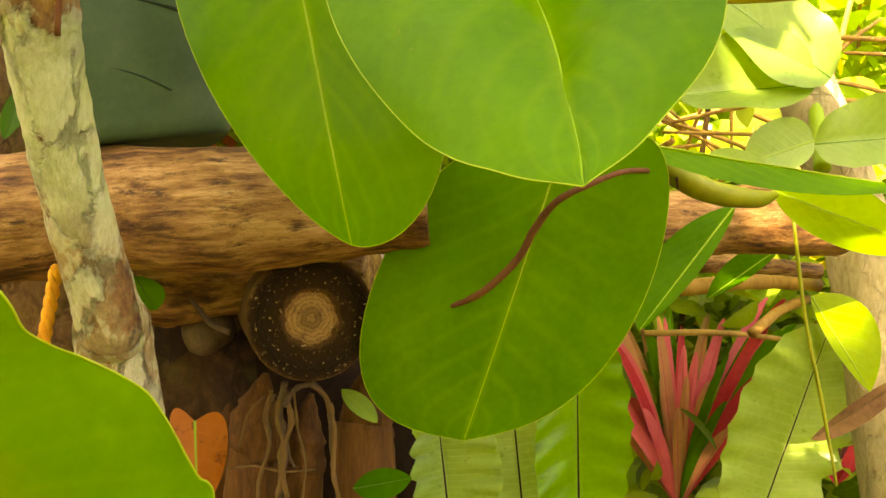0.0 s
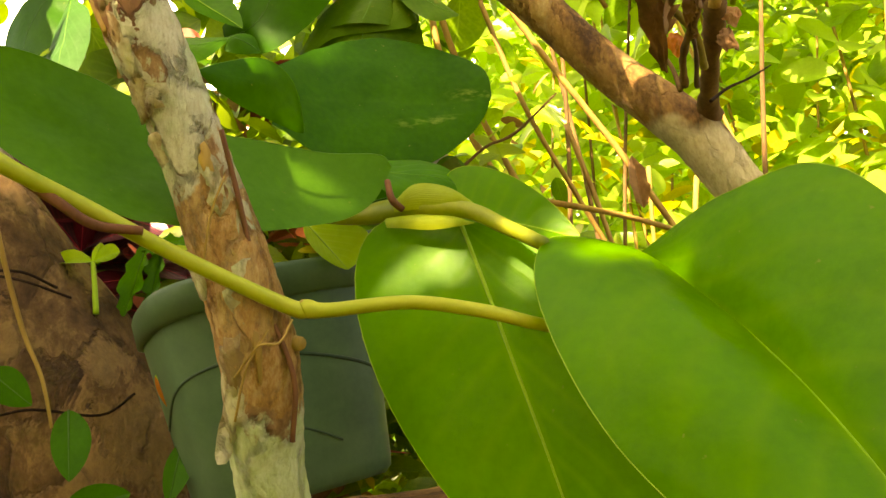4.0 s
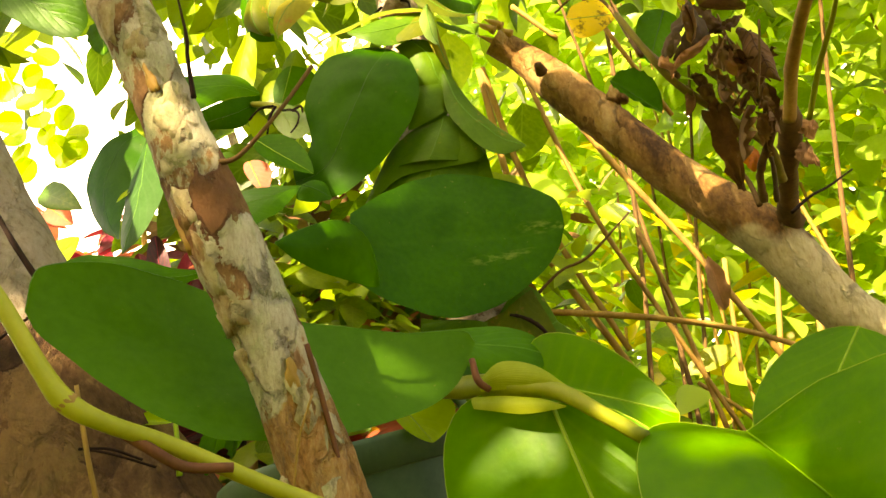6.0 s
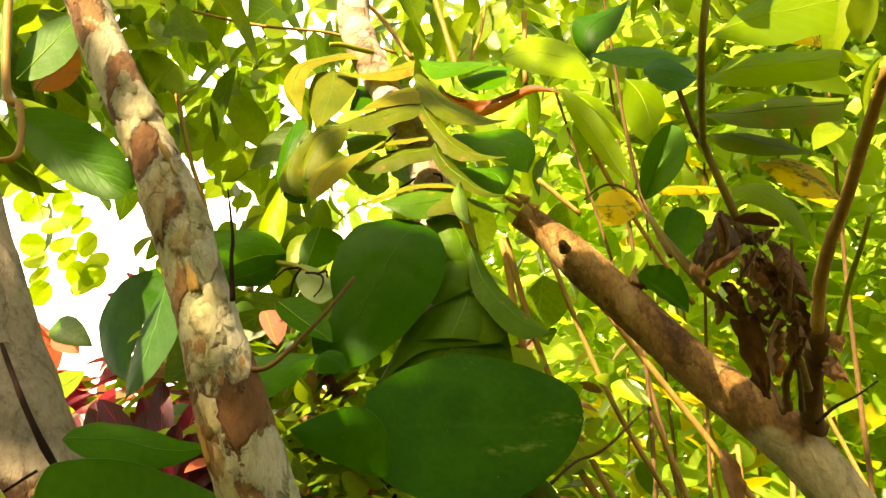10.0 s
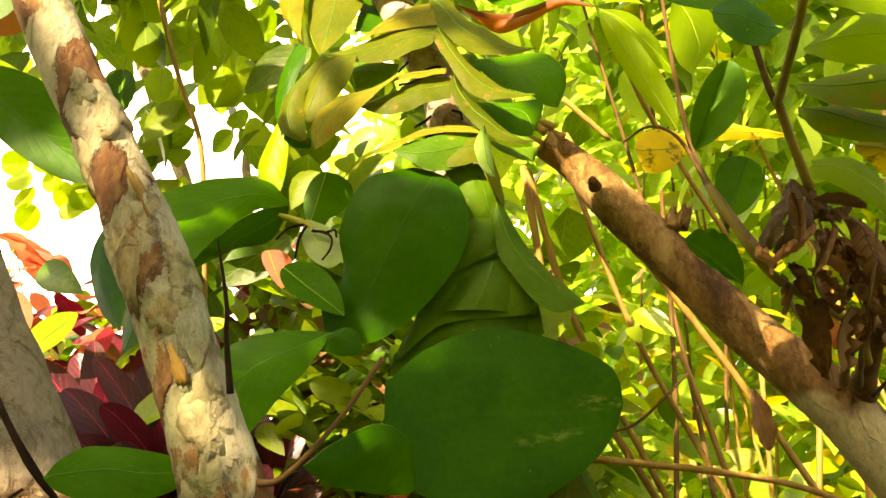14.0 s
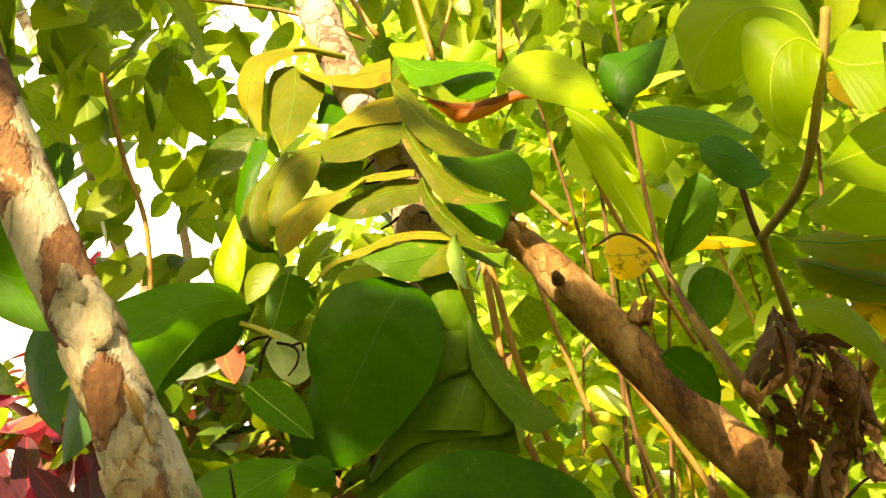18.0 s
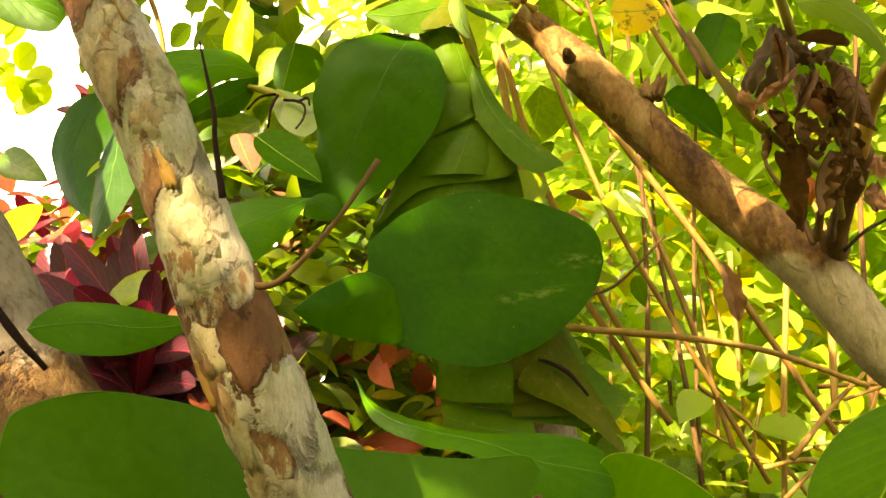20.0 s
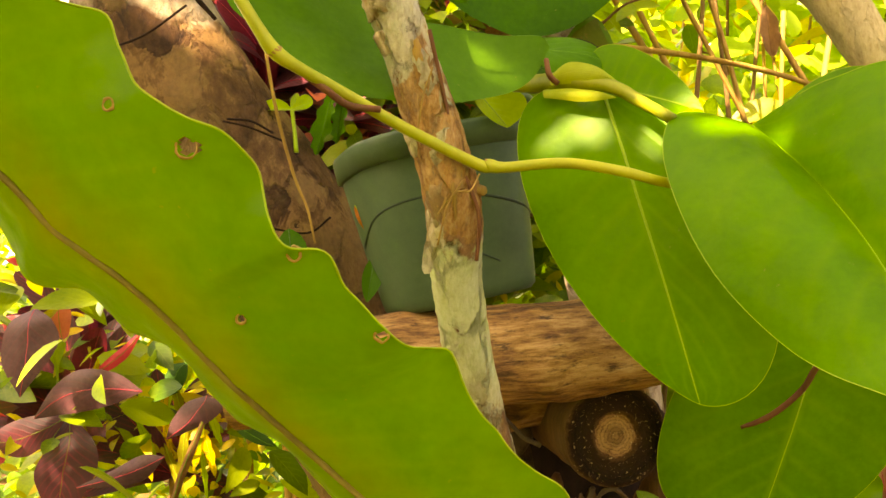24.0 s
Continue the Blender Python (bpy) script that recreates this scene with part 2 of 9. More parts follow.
G_BIG = leaf_material("leaf_waxy_green", (0.036, 0.155, 0.0008), (0.094, 0.3, 0.002), (0.22, 0.42, 0.012), 0.38, 0.32, 8.0, 3.2, 0.32, spec=0.12)
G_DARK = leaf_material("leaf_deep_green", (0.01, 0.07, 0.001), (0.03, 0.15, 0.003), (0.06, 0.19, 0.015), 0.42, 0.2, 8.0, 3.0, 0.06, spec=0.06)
G_MID = leaf_material("leaf_mid_green", (0.022, 0.12, 0.002), (0.065, 0.23, 0.005), (0.12, 0.32, 0.03), 0.4, 0.25, 8.0, 3.0, 0.2, spec=0.07)
G_LONG = leaf_material("leaf_smooth_green", (0.03, 0.13, 0.006), (0.085, 0.25, 0.02), (0.1, 0.26, 0.03), 0.45, 0.3, 7.0, 3.0, 0.05, spec=0.06)
G_PATCHED = leaf_material("leaf_deep_green_patched", (0.011, 0.075, 0.001), (0.035, 0.16, 0.004), (0.07, 0.2, 0.015), 0.4, 0.2, 8.0, 3.0, 0.1, spec=0.07, pale_patches=((0.72, 0.42, 0.2, 0.1), (0.5, 0.66, 0.14, 0.05), (0.9, 0.5, 0.08, 0.16)))
G_BLUE = leaf_material("leaf_grey_green", (0.016, 0.07, 0.012), (0.034, 0.108, 0.024), (0.07, 0.15, 0.06), 0.5, 0.06, 9.0, 3.0, 0.35, spec=0.07)
G_PALE = leaf_material("leaf_pale_green", (0.14, 0.3, 0.04), (0.27, 0.44, 0.09), (0.34, 0.52, 0.14), 0.34, 0.35, 8.0, 3.0, 0.3, spots=0.4, spot_colour=(0.14, 0.28, 0.03), spec=0.45)
G_SHING = leaf_material("leaf_shingle_green", (0.05, 0.085, 0.004), (0.14, 0.165, 0.013), (0.22, 0.28, 0.05), 0.48, 0.22, 10.0, 3.0, 0.15, spots=0.4, spot_colour=(0.22, 0.13, 0.03), spec=0.06)
G_SHLOW = leaf_material("leaf_shingle_deep_green", (0.034, 0.12, 0.004), (0.105, 0.225, 0.014), (0.15, 0.24, 0.025), 0.42, 0.24, 10.0, 3.0, 0.16, spots=0.38, spot_colour=(0.2, 0.2, 0.03), spec=0.1)
# on shingles this yellow puts sunlight into the leaf colour
G_SHYEL = leaf_material("leaf_yellow_green_and_lit", (0.115, 0.13, 0.008), (0.28, 0.265, 0.025), (0.38, 0.38, 0.07), 0.5, 0.25, 10.0, 3.0, 0.2, spots=0.43, spot_colour=(0.24, 0.12, 0.02), spec=0.06)
G_FERN = leaf_material("leaf_fern_lime", (0.052, 0.2, 0.002), (0.115, 0.305, 0.003), (0.4, 0.5, 0.05), 0.4, 0.32, 26.0, 2.0, 0.12, spots=0.26, spot_colour=(0.3, 0.2, 0.02), stain=(0.28, 0.2, 0.01), spec=0.3)
G_LIME = leaf_material("leaf_backlit_lime", (0.14, 0.32, 0.006), (0.42, 0.66, 0.03), (0.4, 0.55, 0.08), 0.4, 0.55, 7.0, 2.5, 0.4, through_colour=(0.55, 0.75, 0.03))
G_SHRUB = leaf_material("leaf_shrub_translucent", (0.11, 0.25, 0.005), (0.23, 0.38, 0.016), (0.34, 0.46, 0.06), 0.42, 0.58, 7.0, 2.5, 0.35, through_colour=(0.52, 0.75, 0.02), spec=0.15)
G_SPECK = leaf_material("leaf_insect_bitten", (0.1, 0.24, 0.004), (0.26, 0.45, 0.01), (0.3, 0.42, 0.05), 0.42, 0.5, 7.0, 2.5, 0.3, spots=0.37, spot_colour=(0.75, 0.8, 0.3), through_colour=(0.35, 0.55, 0.015), spec=0.15)
G_BLOTCH = leaf_material("leaf_blotched", (0.07, 0.15, 0.004), (0.2, 0.3, 0.012), (0.1, 0.14, 0.02), 0.5, 0.4, 7.0, 2.5, 0.25, spots=0.44, spot_colour=(0.26, 0.15, 0.015), through_colour=(0.3, 0.36, 0.012), spec=0.12)
G_YEL = leaf_material("leaf_yellow", (0.68, 0.48, 0.02), (0.86, 0.66, 0.04), (0.7, 0.55, 0.1), 0.5, 0.5, 7.0, 2.5, 0.3, spots=0.45, spot_colour=(0.06, 0.03, 0.01), through_colour=(0.9, 0.65, 0.03))
G_ORANGE = leaf_material("leaf_dying_orange", (0.3, 0.07, 0.008), (0.62, 0.2, 0.02), (0.5, 0.2, 0.05), 0.5, 0.4, 7.0, 2.5, 0.3, spots=0.44, spot_colour=(0.12, 0.035, 0.008), through_colour=(0.85, 0.3, 0.04))
G_ORANGED = leaf_material("leaf_dying_shade_rust", (0.14, 0.03, 0.006), (0.34, 0.09, 0.014), (0.3, 0.1, 0.03), 0.5, 0.3, 7.0, 2.5, 0.2, spots=0.4, spot_colour=(0.08, 0.025, 0.006), through_colour=(0.4, 0.1, 0.02))
G_CORAL = leaf_material("leaf_coral", (0.5, 0.1, 0.05), (0.78, 0.24, 0.13), (0.7, 0.35, 0.2), 0.45, 0.35, 7.0, 2.5, 0.25, through_colour=(0.8, 0.25, 0.12))
G_RED = leaf_material("leaf_crimson", (0.4, 0.02, 0.035), (0.75, 0.08, 0.1), (0.75, 0.25, 0.2), 0.4, 0.35, 3.0, 6.0, 0.35, through_colour=(0.8, 0.06, 0.1))
# croton and maroon bases are greyed to carry reflected sky sheen
G_CROTON = leaf_material("leaf_croton_sheen_mauve", (0.045, 0.022, 0.026), (0.15, 0.085, 0.09), (0.3, 0.04, 0.06), 0.4, 0.03, 8.0, 3.0, 0.25, through_colour=(0.2, 0.06, 0.06), spec=0.2)
G_MAROON = leaf_material("leaf_maroon", (0.035, 0.014, 0.02), (0.11, 0.03, 0.04), (0.6, 0.03, 0.08), 0.32, 0.05, 9.0, 3.0, 0.4, through_colour=(0.5, 0.02, 0.06), spec=0.5)
G_DRY = leaf_material("leaf_dry_brown", (0.1, 0.05, 0.017), (0.42, 0.25, 0.1), (0.2, 0.1, 0.05), 0.75, 0.12, 9.0, 3.0, 0.3, through_colour=(0.3, 0.12, 0.04))
G_DRYPEACH = leaf_material("leaf_dry_peach", (0.3, 0.14, 0.06), (0.52, 0.28, 0.13), (0.3, 0.14, 0.06), 0.8, 0.2, 6.0, 3.0, 0.4, through_colour=(0.6, 0.3, 0.12))
G_SHEATH = leaf_material("leaf_sheath_yellow_green", (0.17, 0.25, 0.008), (0.36, 0.44, 0.03), (0.4, 0.46, 0.08), 0.45, 0.3, 4.0, 6.0, 0.2, spec=0.15)
G_PALEF = leaf_material("leaf_nest_fern_pale", (0.15, 0.34, 0.03), (0.42, 0.6, 0.16), (0.5, 0.68, 0.25), 0.32, 0.35, 24.0, 1.2, 0.45, spots=0.38, spot_colour=(0.12, 0.26, 0.03), spec=0.5)
G_DEADLEAF = leaf_material("leaf_dead_dark", (0.06, 0.032, 0.011), (0.26, 0.14, 0.05), (0.1, 0.05, 0.02), 0.8, 0.1, 9.0, 3.0, 0.3, through_colour=(0.2, 0.08, 0.02))
G_MOSS = leaf_material("moss_green", (0.06, 0.1, 0.006), (0.2, 0.24, 0.015), (0.2, 0.24, 0.02), 0.8, 0.2, 7.0, 2.5, 0.1, island=True)
# light and haze are put into the first copy's colour, shade into the second's
G_STUFF = leaf_material("foliage_lit_hazed", (0.2, 0.42, 0.03), (0.42, 0.62, 0.09), (0.42, 0.56, 0.08), 0.33, 0.55, 7.0, 2.5, 0.3, island=True, through_colour=(0.55, 0.74, 0.1), spec=0.5)
G_STUFF2 = leaf_material("foliage_shade_toned", (0.05, 0.17, 0.006), (0.4, 0.6, 0.03), (0.2, 0.4, 0.06), 0.32, 0.4, 7.0, 2.5, 0.3, island=True, through_colour=(0.3, 0.55, 0.03), spec=0.5)
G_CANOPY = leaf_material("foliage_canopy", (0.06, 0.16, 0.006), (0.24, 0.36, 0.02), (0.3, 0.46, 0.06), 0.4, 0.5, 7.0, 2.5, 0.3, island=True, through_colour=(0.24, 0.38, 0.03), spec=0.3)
G_STUFFY = leaf_material("foliage_yellowing", (0.3, 0.36, 0.02), (0.7, 0.55, 0.04), (0.6, 0.6, 0.1), 0.45, 0.55, 7.0, 2.5, 0.3, island=True, through_colour=(0.8, 0.7, 0.04), spec=0.5)
M_STEM = plain_material("stem_yellow_green", (0.25, 0.3, 0.02), (0.45, 0.46, 0.05), (18, 18, 18), 0.45, 0.2, 0.001)
M_STEMG = plain_material("stem_green", (0.12, 0.17, 0.008), (0.27, 0.3, 0.025), (18, 18, 18), 0.45, 0.2, 0.001)
M_RIB = plain_material("midrib_pale", (0.18, 0.36, 0.015), (0.28, 0.45, 0.04), (18, 18, 18), 0.45, 0.1, 0.001)
M_RIBG = plain_material("midrib_leaf_green", (0.1, 0.28, 0.004), (0.2, 0.4, 0.015), (18, 18, 18), 0.45, 0.1, 0.001)
M_RIBM = plain_material("midrib_green", (0.04, 0.16, 0.006), (0.09, 0.26, 0.015), (18, 18, 18), 0.45, 0.1, 0.001)
M_MARGIN = plain_material("leaf_margin_pale", (0.2, 0.36, 0.015), (0.32, 0.45, 0.04), (18, 18, 18), 0.5, 0.1, 0.001)
M_RIBD = plain_material("midrib_dark", (0.012, 0.07, 0.005), (0.035, 0.13, 0.012), (18, 18, 18), 0.45, 0.1, 0.001)
M_RED = plain_material("midrib_pink", (0.4, 0.02, 0.06), (0.7, 0.1, 0.12), (18, 18, 18), 0.45, 0.1, 0.001)
M_CANE = plain_material("cane_tan", (0.19, 0.105, 0.022), (0.44, 0.28, 0.07), (50, 50, 8), 0.6, 0.3, 0.001)
M_STEMB = plain_material("stem_green_brown", (0.12, 0.1, 0.018), (0.26, 0.21, 0.045), (30, 30, 12), 0.6, 0.3, 0.001)
M_ROOT = plain_material("root_brown", (0.09, 0.035, 0.015), (0.2, 0.08, 0.03), (60, 60, 20), 0.7, 0.4, 0.001)
# dark twigs and sheaths; on the stump its near-black stands for shade
M_NEARBLACK = plain_material("dark_wood_and_shade", (0.006, 0.003, 0.001), (0.032, 0.015, 0.006), (22, 22, 12), 0.9, 0.8, 0.006)
M_SPLIT = plain_material("split_wood_orange_brown", (0.025, 0.01, 0.003), (0.17, 0.075, 0.022), (70, 70, 9), 0.8, 0.8, 0.004)
M_DEAD = plain_material("dead_wood_brown", (0.05, 0.03, 0.01), (0.18, 0.105, 0.036), (40, 40, 10), 0.85, 0.6, 0.002)
M_POT = plain_material("pot_green_plastic", (0.034, 0.078, 0.036), (0.062, 0.118, 0.056), (30, 30, 30), 0.45, 0.12, 0.0006, spec=0.15)
M_GREYROOT = plain_material("root_grey", (0.03, 0.02, 0.01), (0.14, 0.1, 0.055), (60, 60, 20), 0.8, 0.5, 0.002)
M_POTD = plain_material("pot_groove_dark", (0.012, 0.035, 0.018), (0.025, 0.055, 0.03), (30, 30, 30), 0.5, 0.1, 0.0005)
M_SOIL = plain_material("soil_dark", (0.03, 0.018, 0.01), (0.1, 0.06, 0.03), (30, 30, 30), 0.95, 0.8, 0.006)
M_GROUND = plain_material("ground_litter", (0.03, 0.018, 0.006), (0.13, 0.075, 0.026), (9, 9, 9), 0.95, 0.8, 0.02)
M_ROPE = plain_material("rope_orange", (0.5, 0.2, 0.02), (0.8, 0.4, 0.05), (90, 90, 90), 0.8, 0.5, 0.001)
B_FRONT = bark_material("bark_flaking_grey_green", [(0.2, (0.15, 0.07, 0.025)), (0.3, (0.3, 0.16, 0.06)), (0.345, (0.42, 0.25, 0.1)), (0.365, (0.52, 0.46, 0.27)), (0.5, (0.56, 0.54, 0.36)), (0.62, (0.43, 0.46, 0.25)), (0.665, (0.5, 0.46, 0.27)), (0.685, (0.36, 0.21, 0.085)), (0.8, (0.2, 0.095, 0.035))], (42, 42, 24), 1.0, (260, 260, 110), 1.0, 0.005, moss=(0.26, 0.34, 0.08), moss_amount=0.42, cell=0.58, edge=0.3, peeled=(1.325, 1.44))
B_LIMB = bark_material("bark_brown_limb", [(0.3, (0.06, 0.03, 0.009)), (0.42, (0.17, 0.09, 0.024)), (0.52, (0.27, 0.155, 0.045)), (0.62, (0.34, 0.21, 0.07)), (0.74, (0.4, 0.29, 0.12)), (0.85, (0.19, 0.11, 0.035))], (34, 34, 22), 1.0, (230, 230, 80), 0.8, 0.005, edge=0.2, cell=0.22, moss=(0.3, 0.3, 0.1), moss_amount=0.36, pale_below=1.67)
B_PLATE = bark_material("bark_plate_cream", [(0.25, (0.28, 0.18, 0.07)), (0.42, (0.46, 0.39, 0.2)), (0.6, (0.52, 0.48, 0.28)), (0.8, (0.36, 0.37, 0.16))], (60, 60, 40), 1.0, (260, 260, 110), 0.8, 0.003, edge=0.2)
# upper trunk is paled for the light falling there
B_LEFT = bark_material("bark_mottled_trunk", [(0.28, (0.03, 0.015, 0.005)), (0.4, (0.075, 0.038, 0.012)), (0.5, (0.13, 0.07, 0.024)), (0.56, (0.22, 0.135, 0.05)), (0.7, (0.17, 0.11, 0.042)), (0.8, (0.09, 0.045, 0.016))], (22, 22, 16), 1.0, (130, 130, 90), 0.9, 0.006, edge=0.15, cell=0.3, moss=(0.12, 0.11, 0.02), moss_amount=0.45, lit_above=1.6)
B_POST = bark_material("bark_pale_post", [(0.3, (0.26, 0.17, 0.09)), (0.45, (0.42, 0.34, 0.22)), (0.6, (0.55, 0.48, 0.36)), (0.8, (0.36, 0.27, 0.17))], (30, 30, 30), 1.0, (150, 150, 150), 0.9, 0.005)


def log_material():
    k = Nodes("log_weathered")
    st = k.noise(1.0, 8.0, 0.7, k.coords((26, 210, 210)))
    pt = k.noise(1.0, 6.0, 0.65, k.coords((13, 34, 34)))
    f = k.math("ADD", k.math("MULTIPLY", st, 0.5), k.math("MULTIPLY", pt, 0.6))
    col = k.ramp(f, [(0.4, (0.025, 0.012, 0.004)), (0.48, (0.14, 0.065, 0.02)), (0.56, (0.31, 0.165, 0.052)), (0.64, (0.47, 0.285, 0.11)), (0.76, (0.6, 0.43, 0.22))])
    dark = k.math("MULTIPLY", k.math("SUBTRACT", k.noise(1.0, 5.0, 0.75, k.coords((30, 120, 120))), 0.54), 10.0, clamp=True)
    col = k.mix(k.math("MULTIPLY", dark, 0.85), col, (0.03, 0.015, 0.006))
    pits = k.math("MULTIPLY", k.math("SUBTRACT", k.noise(520.0, 2.0, 0.6, k.coords()), 0.66), 12.0, clamp=True)
    col = k.mix(k.math("MULTIPLY", pits, 0.7), col, (0.04, 0.02, 0.01))
    k.link(col, k.b.inputs["Base Color"])
    k.b.inputs["Roughness"].default_value = 0.6
    k.b.inputs["Specular IOR Level"].default_value = 0.25
    k.bump(f, 0.9, 0.006)
    return k.m


M_LOG = log_material()


def log_end_material():
    k = Nodes("log_end_grain")
    tc = k.n("TexCoord")
    ln = k.n("VectorMath")
    ln.operation = "LENGTH"
    k.link(tc.outputs["Object"], ln.inputs[0])
    r = k.math("ADD", k.math("MULTIPLY", ln.outputs["Value"], 20.0), k.math("MULTIPLY", k.math("SUBTRACT", k.noise(150.0, 5.0, 0.75, k.coords()), 0.5), 0.2))
    col = k.ramp(r, [(0.0, (0.3, 0.18, 0.07)), (0.12, (0.2, 0.115, 0.04)), (0.24, (0.34, 0.2, 0.075)), (0.36, (0.3, 0.17, 0.06)), (0.4, (0.12, 0.06, 0.02)), (0.48, (0.03, 0.017, 0.006)), (0.8, (0.012, 0.008, 0.004)), (0.9, (0.03, 0.016, 0.007)), (0.97, (0.16, 0.09, 0.035))])
    speck = k.math("MULTIPLY", k.math("SUBTRACT", k.noise(330.0, 4.0, 0.8, k.coords()), 0.62), 12.0, clamp=True)
    rings = k.math("MULTIPLY", k.math("SUBTRACT", k.math("SINE", k.math("MULTIPLY", r, 95.0)), 0.35), 1.5, clamp=True)
    col = k.mix(k.math("MULTIPLY", rings, 0.5), col, (0.035, 0.018, 0.007))
    cracks = k.math("MULTIPLY", k.math("SUBTRACT", k.noise(90.0, 6.0, 0.8, k.coords()), 0.55), 9.0, clamp=True)
    col = k.mix(k.math("MULTIPLY", cracks, 0.7), col, (0.03, 0.015, 0.006))
    col = k.mix(speck, col, (0.6, 0.46, 0.22))
    k.link(col, k.b.inputs["Base Color"])
    k.b.inputs["Roughness"].default_value = 0.9
    k.b.inputs["Specular IOR Level"].default_value = 0.08
    k.bump(k.noise(130.0, 6.0, 0.7, k.coords()), 0.9, 0.004)
    return k.m


M_LOGEND = log_end_material()


# ---------------------------------------------------------------- builders
def V(p):
    return Vector(p)


def thing(name, at, label, category, group="", kind=""):
    e = new(name)
    e.empty_display_size = 0.02
    e.location = at
    return tagged(e, label, category, group, kind)


def mesh_object(name, verts, faces, material, parent=None, label="", uvs=None, smooth=True):
    me = bpy.data.meshes.new(name)
    me.from_pydata([tuple(v) for v in verts], [], faces)
    if uvs is not None:
        layer = me.uv_layers.new(name="UVMap")
        idx = np.zeros(len(me.loops), dtype=np.int32)
        me.loops.foreach_get("vertex_index", idx)
        layer.data.foreach_set("uv", np.asarray(uvs, dtype=np.float32)[idx].ravel())
    if smooth:
        me.polygons.foreach_set("use_smooth", [True] * len(me.polygons))
    me.materials.append(material)
    me.update()
    ob = new(name, me)
    if parent is not None:
        ob.parent = parent
        ob.matrix_parent_inverse = Matrix.Translation(-world_at(parent))
    if label:
        tagged(ob, label)
    return ob


def world_at(ob):
    return Vector(ob.location)


def curve_points(pts, n):
    """Catmull-Rom through pts (x, y, z, r)."""
    pts = [np.array(p, float) for p in pts]
    ext = [2 * pts[0] - pts[1]] + pts + [2 * pts[-1] - pts[-2]]
    out = []
    for i in range(len(pts) - 1):
        a, b, c, d = ext[i : i + 4]
        for j in range(n):
            t = j / n
            out.append(0.5 * (2 * b + (c - a) * t + (2 * a - 5 * b + 4 * c - d) * t * t + (3 * b - a - 3 * c + d) * t**3))
    out.append(pts[-1])
    return out


def tube_data(pts, n=6, sides=10, rough=0.0, seed=0, rscale=1.0, freq=40.0):
    c = curve_points(pts, n)
    rng = np.random.RandomState(seed)
    off = rng.rand(3) * 50
    verts, faces = [], []
    up = None
    for i, p in enumerate(c):
        d = (c[min(i + 1, len(c) - 1)] - c[max(i - 1, 0)])[:3]
        d = d / (np.linalg.norm(d) + 1e-9)
        if up is None:
            up = np.cross(d, (0.3, 0.9, 0.2) if abs(d[2]) > 0.8 else (0, 0, 1))
        up = up - d * (up @ d)
        up /= np.linalg.norm(up) + 1e-9
        side = np.cross(d, up)
        for j in range(sides):
            a = 2 * math.pi * j / sides
            dirn = up * math.cos(a) + side * math.sin(a)
            r = p[3] * rscale
            if rough:
                q = (p[:3] + dirn * r) * freq + off
                w = noise.noise(Vector(q * 2.3))
                r *= 1 + rough * (noise.noise(Vector(q)) + 0.5 * w + (0.3 if w > 0.18 else 0.0))
            verts.append(p[:3] + dirn * r)
    m = len(c)
    for i in range(m - 1):
        for j in range(sides):
            k = (j + 1) % sides
            faces.append((i * sides + j, i * sides + k, (i + 1) * sides + k, (i + 1) * sides + j))
    faces.append(tuple(range(sides))[::-1])
    faces.append(tuple((m - 1) * sides + j for j in range(sides)))
    return verts, faces


def tube(name, pts, material, parent=None, label="", n=6, sides=10, rough=0.0, seed=0, freq=40.0):
    v, f = tube_data(pts, n, sides, rough, seed, freq=freq)
    return mesh_object(name, v, f, material, parent, label)


def R(p, r):
    return (*p, r)


